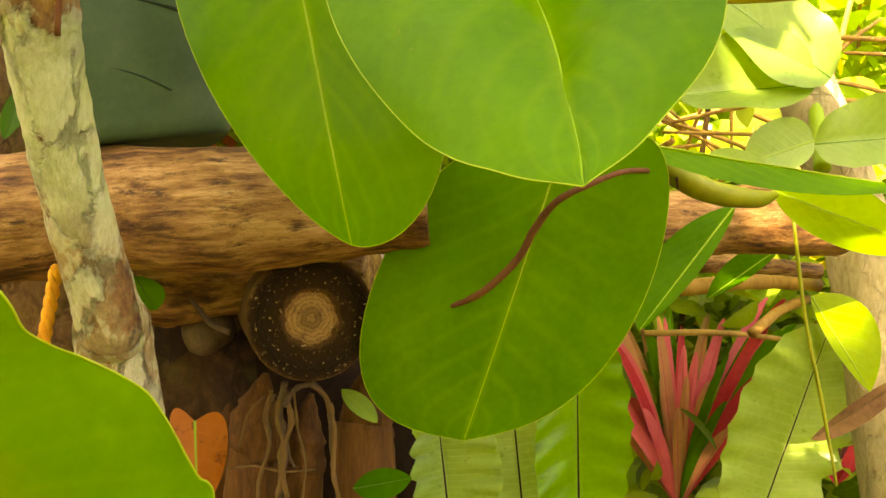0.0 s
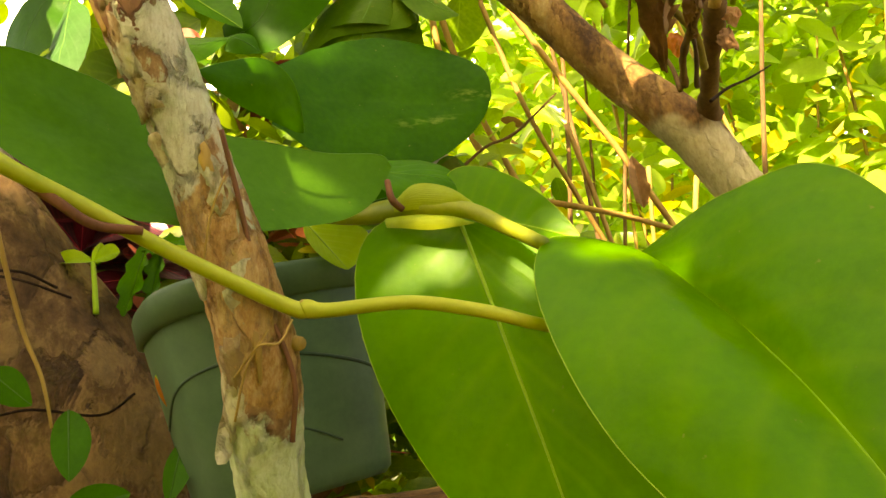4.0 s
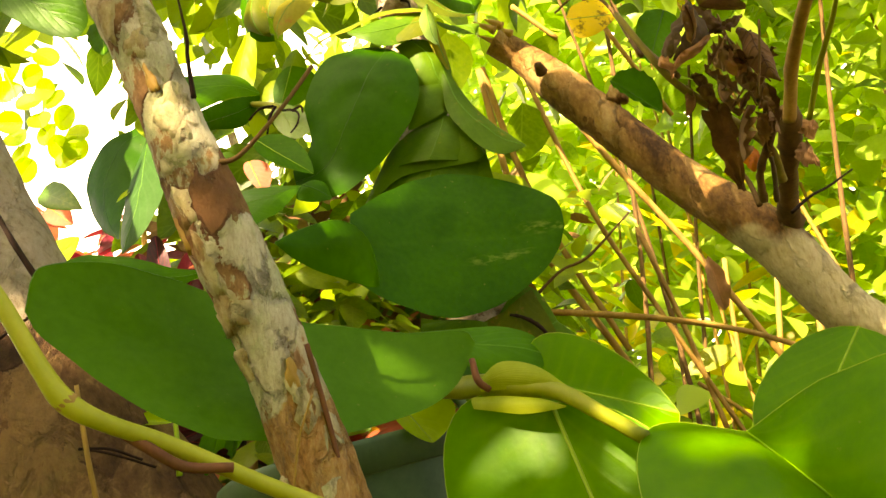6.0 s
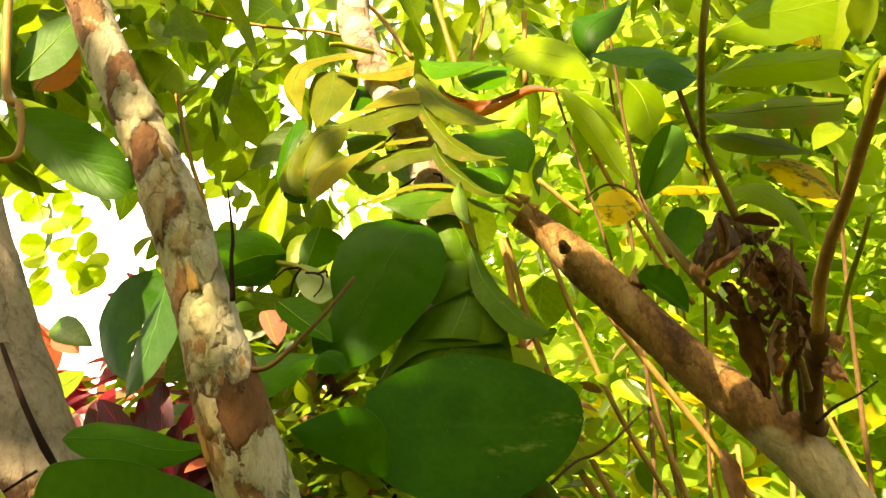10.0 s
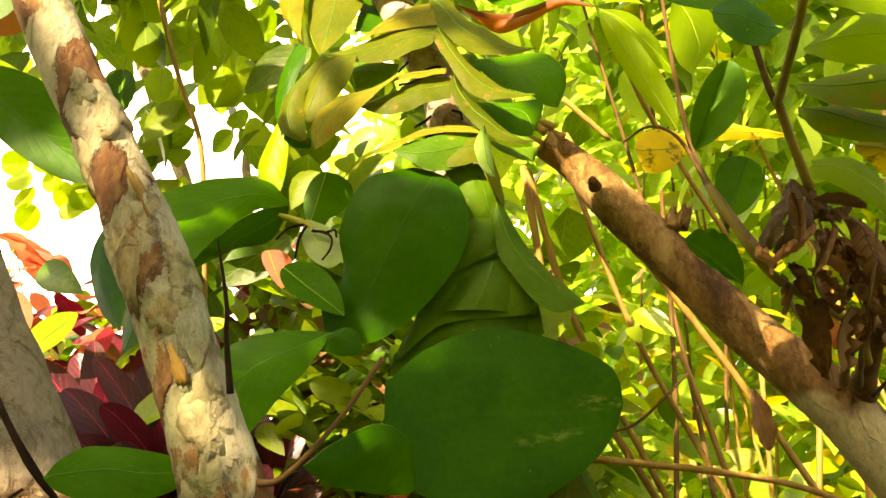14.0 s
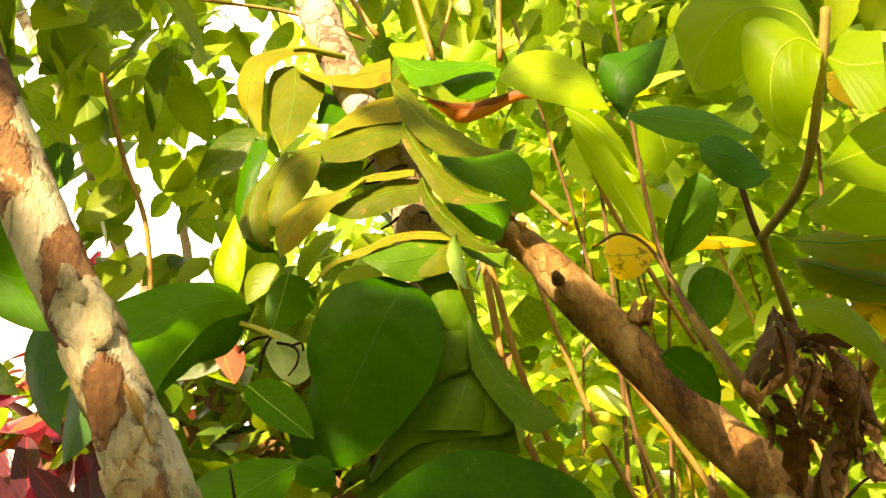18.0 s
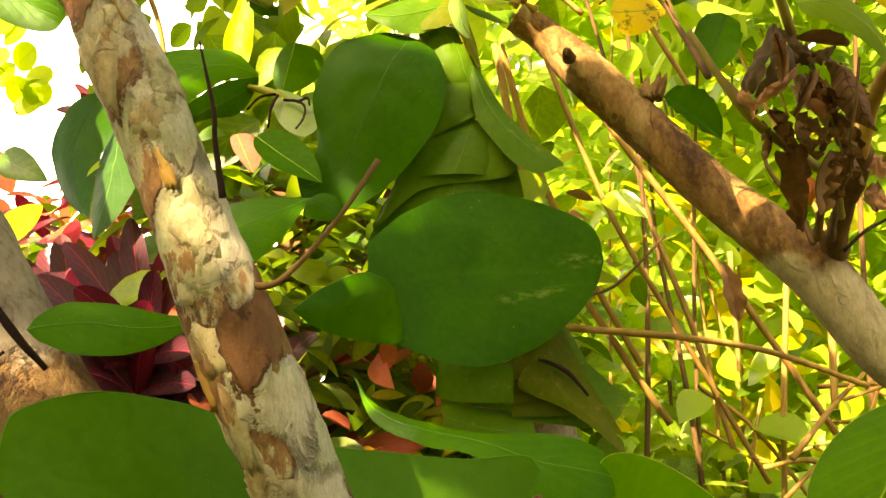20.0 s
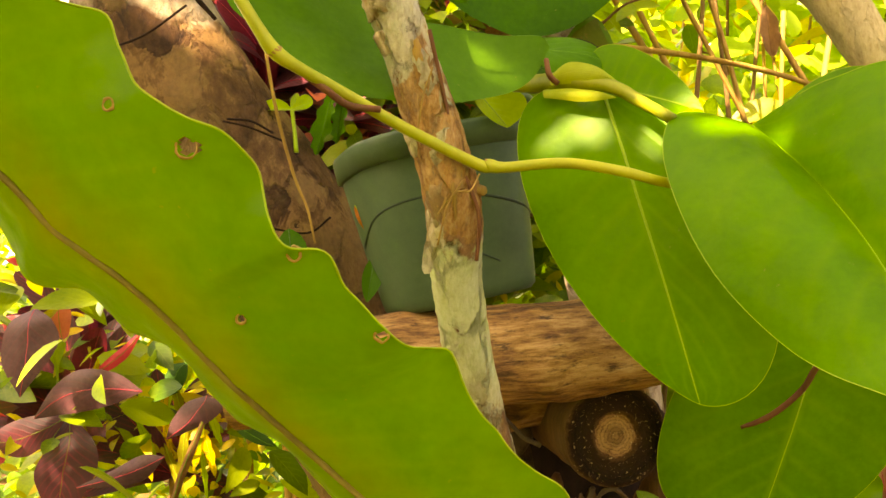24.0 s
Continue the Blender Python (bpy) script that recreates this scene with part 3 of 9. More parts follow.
def leaf_surface(base, tip, left, right, u0=0.42, bow=(0, 0, 0), mid_at=None, lobe=0.0, lobe_r=None, power=0.62, q=None, nu=18, ns=6, wave=0.0, waves=5, cup=0.0, seed=0, notch=0.0, fold=0.0):
    base, tip, left, right, bow = V(base), V(tip), V(left), V(right), V(bow)
    axis = tip - base
    b_exp = q or power * (1 - u0) / u0
    if mid_at is not None:
        bow = V(mid_at) - (base + tip) / 2
    lobes = (lobe, lobe if lobe_r is None else lobe_r)

    def mid(u):
        return base + axis * u + bow * (4 * u * (1 - u))

    m0 = mid(u0)
    sl, sr = left - m0, right - m0
    nrm = (sr - sl).cross(axis)
    nrm.normalize()
    if nrm.y > 0:
        nrm = -nrm
    rng = random.Random(seed)
    ph = rng.random() * 6
    verts, uvs = [], []
    for i in range(nu + 1):
        u = 0.5 - 0.5 * math.cos(math.pi * i / nu)
        w = (max(u, 1e-6) / u0) ** power * (max(1 - u, 0) / (1 - u0)) ** b_exp if 0 < u < 1 else 0.0
        for j in range(-ns, ns + 1):
            s = j / ns
            sv = sl if s < 0 else sr
            p = mid(u) + sv * (abs(s) * w)
            p = p - axis * (lobes[int(s > 0)] * s * s * w * (1 - u) ** 2)
            p = p + nrm * (cup * w * s * s + fold * w * abs(s))
            if wave:
                p = p + nrm * (wave * abs(s) ** 2.5 * w * math.sin(waves * 2 * math.pi * u + ph + 1.4 * noise.noise(Vector((u * 7, seed, 0))) + (1.3 if s > 0 else 0)))
                p = p + sv * (notch * abs(s) ** 5 * w * (abs(math.sin(waves * math.pi * u + ph + 0.7 * noise.noise(Vector((u * 7, seed, 0))))) * 2 - 1.5 + 0.5 * noise.noise(Vector((u * 31, seed, 5)))))
            p = p + nrm * (0.0012 * noise.noise(p * 30 + Vector((seed, 0, 0))) * w)
            verts.append(p)
            uvs.append((u, s * 0.5 + 0.5))
    k = 2 * ns + 1
    faces = [(i * k + j, i * k + j + 1, (i + 1) * k + j + 1, (i + 1) * k + j) for i in range(nu) for j in range(2 * ns)]
    ridge = [verts[i * k + ns] for i in range(nu + 1)]
    rim = [verts[i * k] for i in range(nu + 1)] + [verts[i * k + 2 * ns] for i in range(nu - 1, -1, -1)]
    return verts, faces, uvs, ridge, rim, nrm


LEAF_COUNT = [0]


def ribbon_leaf(name, up, low, material, label, bulge=0.008, parent=None, group="", category="leaf", margin=None, crease=0.0, n=7, ns=8, rib=True, across=(0.0, 1.0), crumple=0.0):
    """A leaf stretched between its two edges, bulging towards its outer side."""
    LEAF_COUNT[0] += 1
    a = [Vector(p[:3]) for p in curve_points([R(p, 0) for p in up], n)]
    b = [Vector(p[:3]) for p in curve_points([R(p, 0) for p in low], n)]
    widest = max((p - q).length for p, q in zip(a, b)) + 1e-6
    m = len(a)
    verts, uvs, ridge = [], [], []
    for i in range(m):
        w = (a[i] - b[i]).length / widest
        along = a[min(i + 1, m - 1)] - a[max(i - 1, 0)]
        nrm = along.cross(b[i] - a[i])
        nrm = nrm.normalized() if nrm.length > 1e-9 else Vector((0, -1, 0))
        if nrm.y > 0:
            nrm = -nrm
        for j in range(ns + 1):
            v = j / ns
            p = a[i].lerp(b[i], v) + nrm * (w * (bulge * math.sin(math.pi * v) - crease * (1 - abs(2 * v - 1))))
            p = p + nrm * (0.0025 * noise.noise(p * 45 + Vector((LEAF_COUNT[0], 0, 0))) * w)
            if crumple:
                q = Vector((i * 0.35, j * 0.55, LEAF_COUNT[0]))
                p = p + nrm * (crumple * noise.noise(q) * min(1.0, w * 2)) + Vector((noise.noise(q + Vector((9, 0, 0))), 0, noise.noise(q + Vector((0, 9, 0))))) * (crumple * 0.45)
            verts.append(p)
            uvs.append((i / (m - 1), across[0] + (across[1] - across[0]) * v))
        ridge.append(verts[i * (ns + 1) + ns // 2])
    k = ns + 1
    faces = [(i * k + j, i * k + j + 1, (i + 1) * k + j + 1, (i + 1) * k + j) for i in range(m - 1) for j in range(ns)]
    if parent is None:
        owner = thing(name, up[0], label, category, group)
        mesh_object("blade", verts, faces, material, owner, uvs=uvs)
    else:
        owner = mesh_object(name, verts, faces, material, parent, label, uvs=uvs)
    if rib:
        kid(tube("midrib", [R(p, 0.0005) for p in ridge[::2]], M_RIBD if material is G_DARK else M_MARGIN if material in (G_SHRUB, G_LIME, G_YEL) else M_RED if material is G_CROTON else M_RIBM, None, n=2, sides=5), owner)
    if margin:
        kid(tube("margin", [R(verts[i * k], 0.0003) for i in range(m)], margin, None, n=1, sides=4), owner)
    return owner



def leaf(name, base, tip, left, right, material, label, rib=M_RIBD, ribw=0.0016, margin=None, marginw=0.0005, petiole=None, petw=0.002, petmat=None, parent=None, group="", category="leaf", **kw):
    """One leaf: blade, midrib and, where they show, a pale margin and a petiole."""
    LEAF_COUNT[0] += 1
    kw.setdefault("seed", LEAF_COUNT[0])
    v, f, uv, ridge, rim, nrm = leaf_surface(base, tip, left, right, **kw)
    if parent is None:
        owner = thing(name, base, label, category, group)
    else:
        owner = parent
    if parent is None:
        blade = mesh_object("blade", v, f, material, owner, uvs=uv)
        holder = owner
    else:
        blade = mesh_object(name, v, f, material, owner, label, uvs=uv)
        holder = blade
        blade_parent = blade
    lift = nrm * (ribw * 0.1)
    rp = [R(p + lift, ribw * (1 - 0.85 * i / (len(ridge) - 1))) for i, p in enumerate(ridge)][::2]
    kid(tube("midrib", rp, rib, None, n=2, sides=6), holder)
    if margin:
        kid(tube("margin", [R(p, marginw) for p in rim], margin, None, n=1, sides=4), holder)
    if petiole:
        kid(tube("petiole", [R(p, petw) for p in petiole], petmat or M_STEMG, None, n=5, sides=8), holder)
    return owner if parent is None else blade


def kid(ob, parent):
    ob.parent = parent
    ob.matrix_parent_inverse = Matrix.Translation(-world_at(parent))
    return ob


def scatter(name, n, where, size, material, label, category, seed, up=0.5, droop=0.35, ratio=0.42, kind="stuff"):
    """n separate small folded leaves joined in one mesh; where(rng, n) gives the places."""
    g = np.random.RandomState(seed)
    p = where(g, n)
    L = size * (0.6 + 0.8 * g.rand(n, 1))
    az = g.rand(n) * 2 * math.pi
    unit = lambda a: a / (np.linalg.norm(a, axis=1, keepdims=True) + 1e-9)
    d = unit(np.stack([np.cos(az), np.sin(az), -droop + 0.7 * (g.rand(n) - 0.5)], 1))
    nn = np.stack([g.randn(n) * 0.5, g.randn(n) * 0.5 - (1 - up), np.full(n, up + 0.2)], 1)
    nn = unit(nn - d * (nn * d).sum(1, keepdims=True))
    sd = np.cross(d, nn)
    wid = L * ratio * (0.4 + 0.2 * g.rand(n, 1))
    fold, bend = 0.15 + 0.35 * g.rand(n, 1), -0.05 - 0.25 * g.rand(n, 1)
    rows, uv = [], []
    outline = ((0.0, 0.0), (0.2, 0.78), (0.48, 1.0), (0.78, 0.62), (1.0, 0.0)) if n > 4500 else ((0.0, 0.0), (0.1, 0.5), (0.28, 0.9), (0.5, 1.0), (0.7, 0.8), (0.87, 0.42), (1.0, 0.0))
    for u, w in outline:
        c = p + d * (L * u) + nn * (L * bend * u * u)
        for s in ((-1, 0, 1) if 0 < u < 1 else (0,)):
            rows.append(c + sd * (s * w * wid) + nn * (abs(s) * w * wid * fold))
            uv.append((u, 0.5 + 0.5 * s))
    verts = np.stack(rows, 1).reshape(-1, 3)
    faces, per, last = [], len(rows), len(rows) - 1
    for b in range(0, n * per, per):
        faces += [(b, b + 2, b + 1), (b, b + 3, b + 2)]
        for q in range(b + 1, b + last - 5, 3):
            faces += [(q, q + 1, q + 4, q + 3), (q + 1, q + 2, q + 5, q + 4)]
        faces += [(b + last - 3, b + last - 2, b + last), (b + last - 2, b + last - 1, b + last)]
    ob = mesh_object(name, verts.tolist(), faces, material, None, uvs=np.tile(np.array(uv), (n, 1)))
    return tagged(ob, label, category, "", kind)


def clumps(centres, spread):
    """Places gathered round centres, with an uneven outline."""
    cs = np.array(centres, float)

    def where(g, n):
        return cs[g.randint(len(cs), size=n)] + np.clip(g.randn(n, 3), -1.9, 1.9) * spread

    return where


# ---------------------------------------------------------------- ground
def ground():
    n, half = 70, 1.0
    verts, faces = [], []
    xs = np.sign(np.linspace(-1, 1, n)) * np.abs(np.linspace(-1, 1, n)) ** 4 * 300
    for y in xs:
        for x in xs:
            verts.append((x, y + 1, 0.03 * noise.noise(Vector((x * 3, y * 3, 0))) + 0.4 * noise.noise(Vector((x * 0.05, y * 0.05, 3))) * min(1, (abs(x) + abs(y)) / 20)))
    for i in range(n - 1):
        for j in range(n - 1):
            faces.append((i * n + j, i * n + j + 1, (i + 1) * n + j + 1, (i + 1) * n + j))
    tagged(mesh_object("ground", verts, faces, M_GROUND), "brown garden soil covered with leaf litter", "ground", "", "structure")


ground()

# ---------------------------------------------------------------- trunks and limbs
def trunk_thing(name, pts, material, label, category, sides=20, n=10, rough=0.06, freq=40.0, part_name="trunk"):
    e = thing(name, pts[0][:3], label, category)
    tube(part_name, pts, material, e, n=n, sides=sides, rough=rough, freq=freq, seed=len(name))
    return e


def bark_plate(owner, axis, z, turn, high, wide, material, seed, lift=0.0016):
    """A ragged plate of bark that follows the round of its trunk and lifts along one edge."""
    for a, b in zip(axis, axis[1:]):
        if a[2] <= z <= b[2]:
            f = (z - a[2]) / (b[2] - a[2])
            c, r = V(a[:3]).lerp(V(b[:3]), f), a[3] + (b[3] - a[3]) * f
            up = (V(b[:3]) - V(a[:3])).normalized()
    front = (Vector((0, -1, 0)) - up * up.dot(Vector((0, -1, 0)))).normalized()
    side = up.cross(front) * -1
    rp = random.Random(seed)
    n, phase = 22, rp.uniform(0, 6)
    rim = [1 + 0.3 * math.sin(3 * k * math.tau / n + phase) * rp.uniform(0.3, 1) + rp.uniform(-0.2, 0.2) for k in range(n)]
    verts, faces = [], []

    def at(u, v, h):
        a = turn + u * wide / r
        return c + up * (v * high) + (front * math.cos(a) + side * math.sin(a)) * (r + h)

    verts.append(at(0, 0, lift))
    for ring in (0.5, 1.0, 1.0):
        for k in range(n):
            th = k * math.tau / n
            u, v = rim[k] * ring * math.cos(th), rim[k] * ring * math.sin(th)
            h = -0.001 if len(verts) > 2 * n else lift * (0.7 + 0.5 * ring * math.cos(th - phase)) + 0.0004 * rp.uniform(-1, 1)
            verts.append(at(u, v, h))
    for k in range(n):
        m = (k + 1) % n
        faces.append((0, 1 + k, 1 + m))
        for o in (1, 1 + n):
            faces.append((o + k, o + n + k, o + n + m, o + m))
    return mesh_object("bark_flake", verts, faces, material, owner, {B_PLATE: "pale cream flake of bark"}.get(material, "dark brown lifted flake of bark"))


SAPLING = [(-0.13, 0.55, 0.0, 0.026), (-0.16, 0.53, 0.7, 0.024), R((-0.2048, 0.5198, 1.108), 0.0242), R((-0.2017, 0.4958, 1.155), 0.0198), R((-0.2101, 0.4712, 1.222), 0.0183), R((-0.2153, 0.4454, 1.295), 0.0192), R((-0.2133, 0.4185, 1.362), 0.0204), R((-0.2367, 0.3960, 1.462), 0.0179), R((-0.2591, 0.3779, 1.533), 0.0189), R((-0.2834, 0.3681, 1.608), 0.0158), R((-0.3024, 0.3655, 1.661), 0.0164), R((-0.3267, 0.3660, 1.717), 0.0138), R((-0.3732, 0.3666, 1.812), 0.0138),
    (-0.46, 0.38, 2.02, 0.013), (-0.57, 0.4, 2.35, 0.012)]
front_tree = trunk_thing("sapling_trunk", SAPLING, B_FRONT, "slender leaning trunk with flaking grey-green and brown bark", "tree trunk", 48, 30, 0.045, 75.0)
tube("stub", [R((-0.195, 0.419, 1.359), 0.005), R((-0.189, 0.414, 1.358), 0.0035)], M_CANE, front_tree, "broken orange twig stub", n=3)
tube("twig", [R((-0.255, 0.366, 1.566), 0.0018), R((-0.242, 0.365, 1.568), 0.0013), R((-0.219, 0.363, 1.589), 0.0011), R((-0.200, 0.366, 1.615), 0.0013)], M_DEAD, front_tree, "thin dead side twig", n=6, sides=8)
tube("twig", [R((-0.263, 0.357, 1.602), 0.0016), R((-0.265, 0.355, 1.626), 0.0011), R((-0.265, 0.354, 1.639), 0.001), R((-0.270, 0.353, 1.670), 0.0004)], M_NEARBLACK, front_tree, "thin dead side twig", n=6, sides=8)
tube("vine_strand", [R((-0.197, 0.418, 1.309), 0.0016), R((-0.193, 0.408, 1.342), 0.0016), R((-0.206, 0.401, 1.385), 0.0016), R((-0.212, 0.389, 1.430), 0.0016), R((-0.217, 0.378, 1.465), 0.0016)], M_ROOT, front_tree, "thin brown root clinging to the bark", n=6, sides=6)
ribbon_leaf("bark_flake", [(-0.231, 0.425, 1.338), (-0.232, 0.420, 1.329), (-0.235, 0.418, 1.316), (-0.235, 0.415, 1.301)], [(-0.230, 0.428, 1.332), (-0.227, 0.428, 1.321), (-0.228, 0.430, 1.314), (-0.230, 0.420, 1.302)], B_PLATE, "pale sliver of bark peeling off sideways", 0.003, front_tree, n=5, ns=4, rib=False, crumple=0.003)
rp = random.Random(17)
for k in range(26):
    z = 1.335 + 0.0165 * k + rp.uniform(-0.008, 0.008)
    pale = k % 5 != 2
    bark_plate(front_tree, SAPLING, z, rp.uniform(-1.1, 1.1), rp.uniform(0.009, 0.018) if pale else rp.uniform(0.008, 0.014), rp.uniform(0.006, 0.011) if pale else rp.uniform(0.0015, 0.003), B_PLATE if pale else M_CANE, k, 0.0014 if pale else 0.0022)
tube("knot", [R((-0.254, 0.363, 1.538), 0.001), R((-0.254, 0.362, 1.533), 0.002), R((-0.256, 0.363, 1.528), 0.0022), R((-0.258, 0.364, 1.523), 0.001)], M_DEAD, front_tree, "dark knot where a twig broke off", n=5, sides=12, rough=0.3, freq=150.0)
for k, pts in enumerate([[(-0.220, 0.398, 1.342), (-0.206, 0.390, 1.355), (-0.196, 0.392, 1.356), (-0.190, 0.398, 1.368)], [(-0.222, 0.403, 1.321), (-0.213, 0.393, 1.345), (-0.201, 0.391, 1.363)], [(-0.230, 0.383, 1.393), (-0.223, 0.374, 1.418), (-0.215, 0.373, 1.438)]]):
    tube("rootlet", [R(p, 0.0007) for p in pts], M_CANE, front_tree, "hair-thin clinging rootlet", n=6, sides=5)


left_tree = trunk_thing("mottled_tree_trunk", [(-0.1, 0.95, 0.0, 0.16), (-0.25, 0.87, 0.9, 0.14), (-0.42, 0.81, 1.25, 0.115), (-0.545, 0.74, 1.5, 0.085), (-0.625, 0.71, 1.69, 0.07), (-0.7, 0.7, 1.88, 0.06), (-0.79, 0.72, 2.1, 0.055), (-1.0, 0.8, 2.7, 0.05)], B_LEFT, "thick leaning trunk with mottled brown and grey bark", "tree trunk", 48, 16, 0.03, 14.0)
for pts in ([(-0.578, 0.610, 1.551), (-0.541, 0.610, 1.562), (-0.502, 0.620, 1.591)], [(-0.476, 0.640, 1.473), (-0.449, 0.640, 1.465), (-0.420, 0.660, 1.452)], [(-0.464, 0.620, 1.356), (-0.440, 0.640, 1.361), (-0.404, 0.680, 1.355), (-0.383, 0.700, 1.372)], [(-0.455, 0.600, 1.466), (-0.434, 0.610, 1.464), (-0.423, 0.640, 1.457)]):
    tube("creeper", [R(p, 0.0012) for p in pts], M_NEARBLACK, left_tree, "thin dark creeper on the bark", n=6, sides=6, rough=0.2, freq=150.0)
tube("dead_vine", [R((-0.565, 0.632, 1.711), 0.002), R((-0.525, 0.618, 1.650), 0.0026), R((-0.497, 0.622, 1.605), 0.003), R((-0.476, 0.63, 1.577), 0.002)], M_NEARBLACK, left_tree, "old woody vine along the trunk", n=6, sides=10, rough=0.15)

limb = trunk_thing("broken_limb", [(0.62, 0.85, 0.0, 0.05), (0.5, 0.87, 0.9, 0.046), R((0.465, 0.9, 1.18), 0.038), R((0.412, 0.92, 1.37), 0.032), R((0.3658, 0.9327, 1.470), 0.0287), R((0.2819, 0.9486, 1.551), 0.0296), R((0.2231, 0.9573, 1.656), 0.0323), R((0.1389, 0.9819, 1.762), 0.0288), R((0.0614, 1.0002, 1.873), 0.0282), R((0.0136, 1.0165, 1.946), 0.0291), R((-0.0249, 1.0428, 2.013), 0.0227),
    R((-0.066, 1.03, 2.044), 0.0205)], B_LIMB, "slanting brown limb with a broken upper end", "tree limb", 44, 22, 0.03, 60.0)
tube("stub", [R((-0.010, 0.985, 1.953), 0.009), R((-0.015, 0.970, 1.957), 0.005)], M_DEAD, limb, "short broken side stub", n=4)
for k in range(7):
    # splintered prongs of a broken side branch
    a = V((0.08, 0.985, 1.894)) + Vector((0.0035 * (k - 3), 0.004 * math.cos(k * 2.1), -0.004))
    b = V((0.093, 0.985, 1.916)) + Vector((0.0052 * (k - 3), 0.006 * math.cos(k * 2.1), (-0.004, 0.004, -0.007, -0.002, 0.006, 0.001, 0.008)[k]))
    tube("splinter", [R(a, 0.0075), R(a.lerp(b, 0.6), 0.0045), R(b, 0.0008)], B_LIMB, limb, "splintered end of a broken side branch", n=4, sides=8, rough=0.25, freq=120.0)

for k, (dx, dz, ln) in enumerate([(-0.012, 0.01, 0.022), (0.0, 0.018, 0.016), (0.012, 0.004, 0.012), (-0.004, -0.008, 0.026), (0.008, -0.012, 0.01)]):
    a = V((-0.062, 1.018, 2.046)) + Vector((dx, 0.004 * k - 0.008, dz))
    tube("splinter", [R(a + Vector((0.012, 0, -0.008)), 0.006), R(a, 0.0045), R(a + Vector((-0.8, 0, 0.55)) * ln, 0.0008)], M_CANE, limb, "pale torn splinter", n=4, sides=7, rough=0.25, freq=120.0)

post_pts = [(-0.02, 0.95, 0.0, 0.055), (-0.06, 0.9, 1.0, 0.05), R((-0.124, 0.870, 1.548), 0.045), R((-0.164, 0.850, 1.759), 0.036), R((-0.187, 0.850, 2.000), 0.024), R((-0.210, 0.850, 2.070), 0.022), R((-0.246, 0.880, 2.172), 0.023), R((-0.297, 0.930, 2.348), 0.026), R((-0.343, 1.000, 2.591), 0.027), (-0.62, 1.2, 2.95, 0.025)]
climber = trunk_thing("shingle_plant_trunk", post_pts, B_POST, "pale trunk wrapped in overlapping shingle leaves of a climber", "tree trunk", 24, 10, 0.06, 40.0)

# ---------------------------------------------------------------- logs
def log_thing(name, a, b, r0, r1, label, seed=0, rough=0.05):
    a, b = V(a), V(b)
    e = thing(name, a, label, "log")
    d = (b - a).normalized()
    q = Vector((1, 0, 0)).rotation_difference(d)
    L = (b - a).length
    pts = [(L * i / 12, 0.004 * math.sin(i * 1.3 + seed), 0.003 * math.cos(i + seed), r0 + (r1 - r0) * i / 12 + (0.004 if i in (2,) else 0)) for i in range(13)]
    v, f = tube_data(pts, 6, 40, rough, seed, freq=22.0)
    ob = mesh_object("log_body", v, f, M_LOG)
    ob.parent = e
    ob.rotation_mode = "QUATERNION"
    ob.rotation_quaternion = q
    return e


log_thing("horizontal_log", (-0.445, 0.578, 1.213), (-0.010, 0.600, 1.240), 0.047, 0.044, "weathered brown horizontal log with dark streaks", 1)
log_thing("back_log", (0.058, 0.720, 1.220), (0.356, 0.740, 1.226), 0.032, 0.03, "weathered log lying behind the leaves", 4)


joint = thing("log_joint", (-0.318, 0.534, 1.25), "dark seam round the horizontal log", "seam")
tube("seam", [R((-0.318 + 0.003 * math.sin(3 * a), 0.582 - 0.046 * math.cos(a), 1.221 + 0.046 * math.sin(a)), 0.0036) for a in (-0.9, -0.6, -0.3, 0.0, 0.3, 0.6, 0.9, 1.2)], M_DEAD, joint, n=4, sides=8, rough=0.5, freq=120.0)
scatter("fungus", 1500, clumps([(-0.36 + 0.008 * i, 0.549 - 0.002 * (i % 3), 1.252 + 0.003 * (i % 2)) for i in range(5)], 0.0035), 0.003, G_DRYPEACH, "tan crumbly growth on the end of the log", "fungus", 52, ratio=0.6)
scatter("moss", 2600, clumps([(-0.358, 0.537, 1.238), (-0.348, 0.535, 1.232), (-0.340, 0.534, 1.226), (-0.354, 0.534, 1.222), (-0.346, 0.534, 1.216)], 0.0045), 0.0028, G_MOSS, "yellow-green moss on the log", "moss", 51, ratio=0.5)


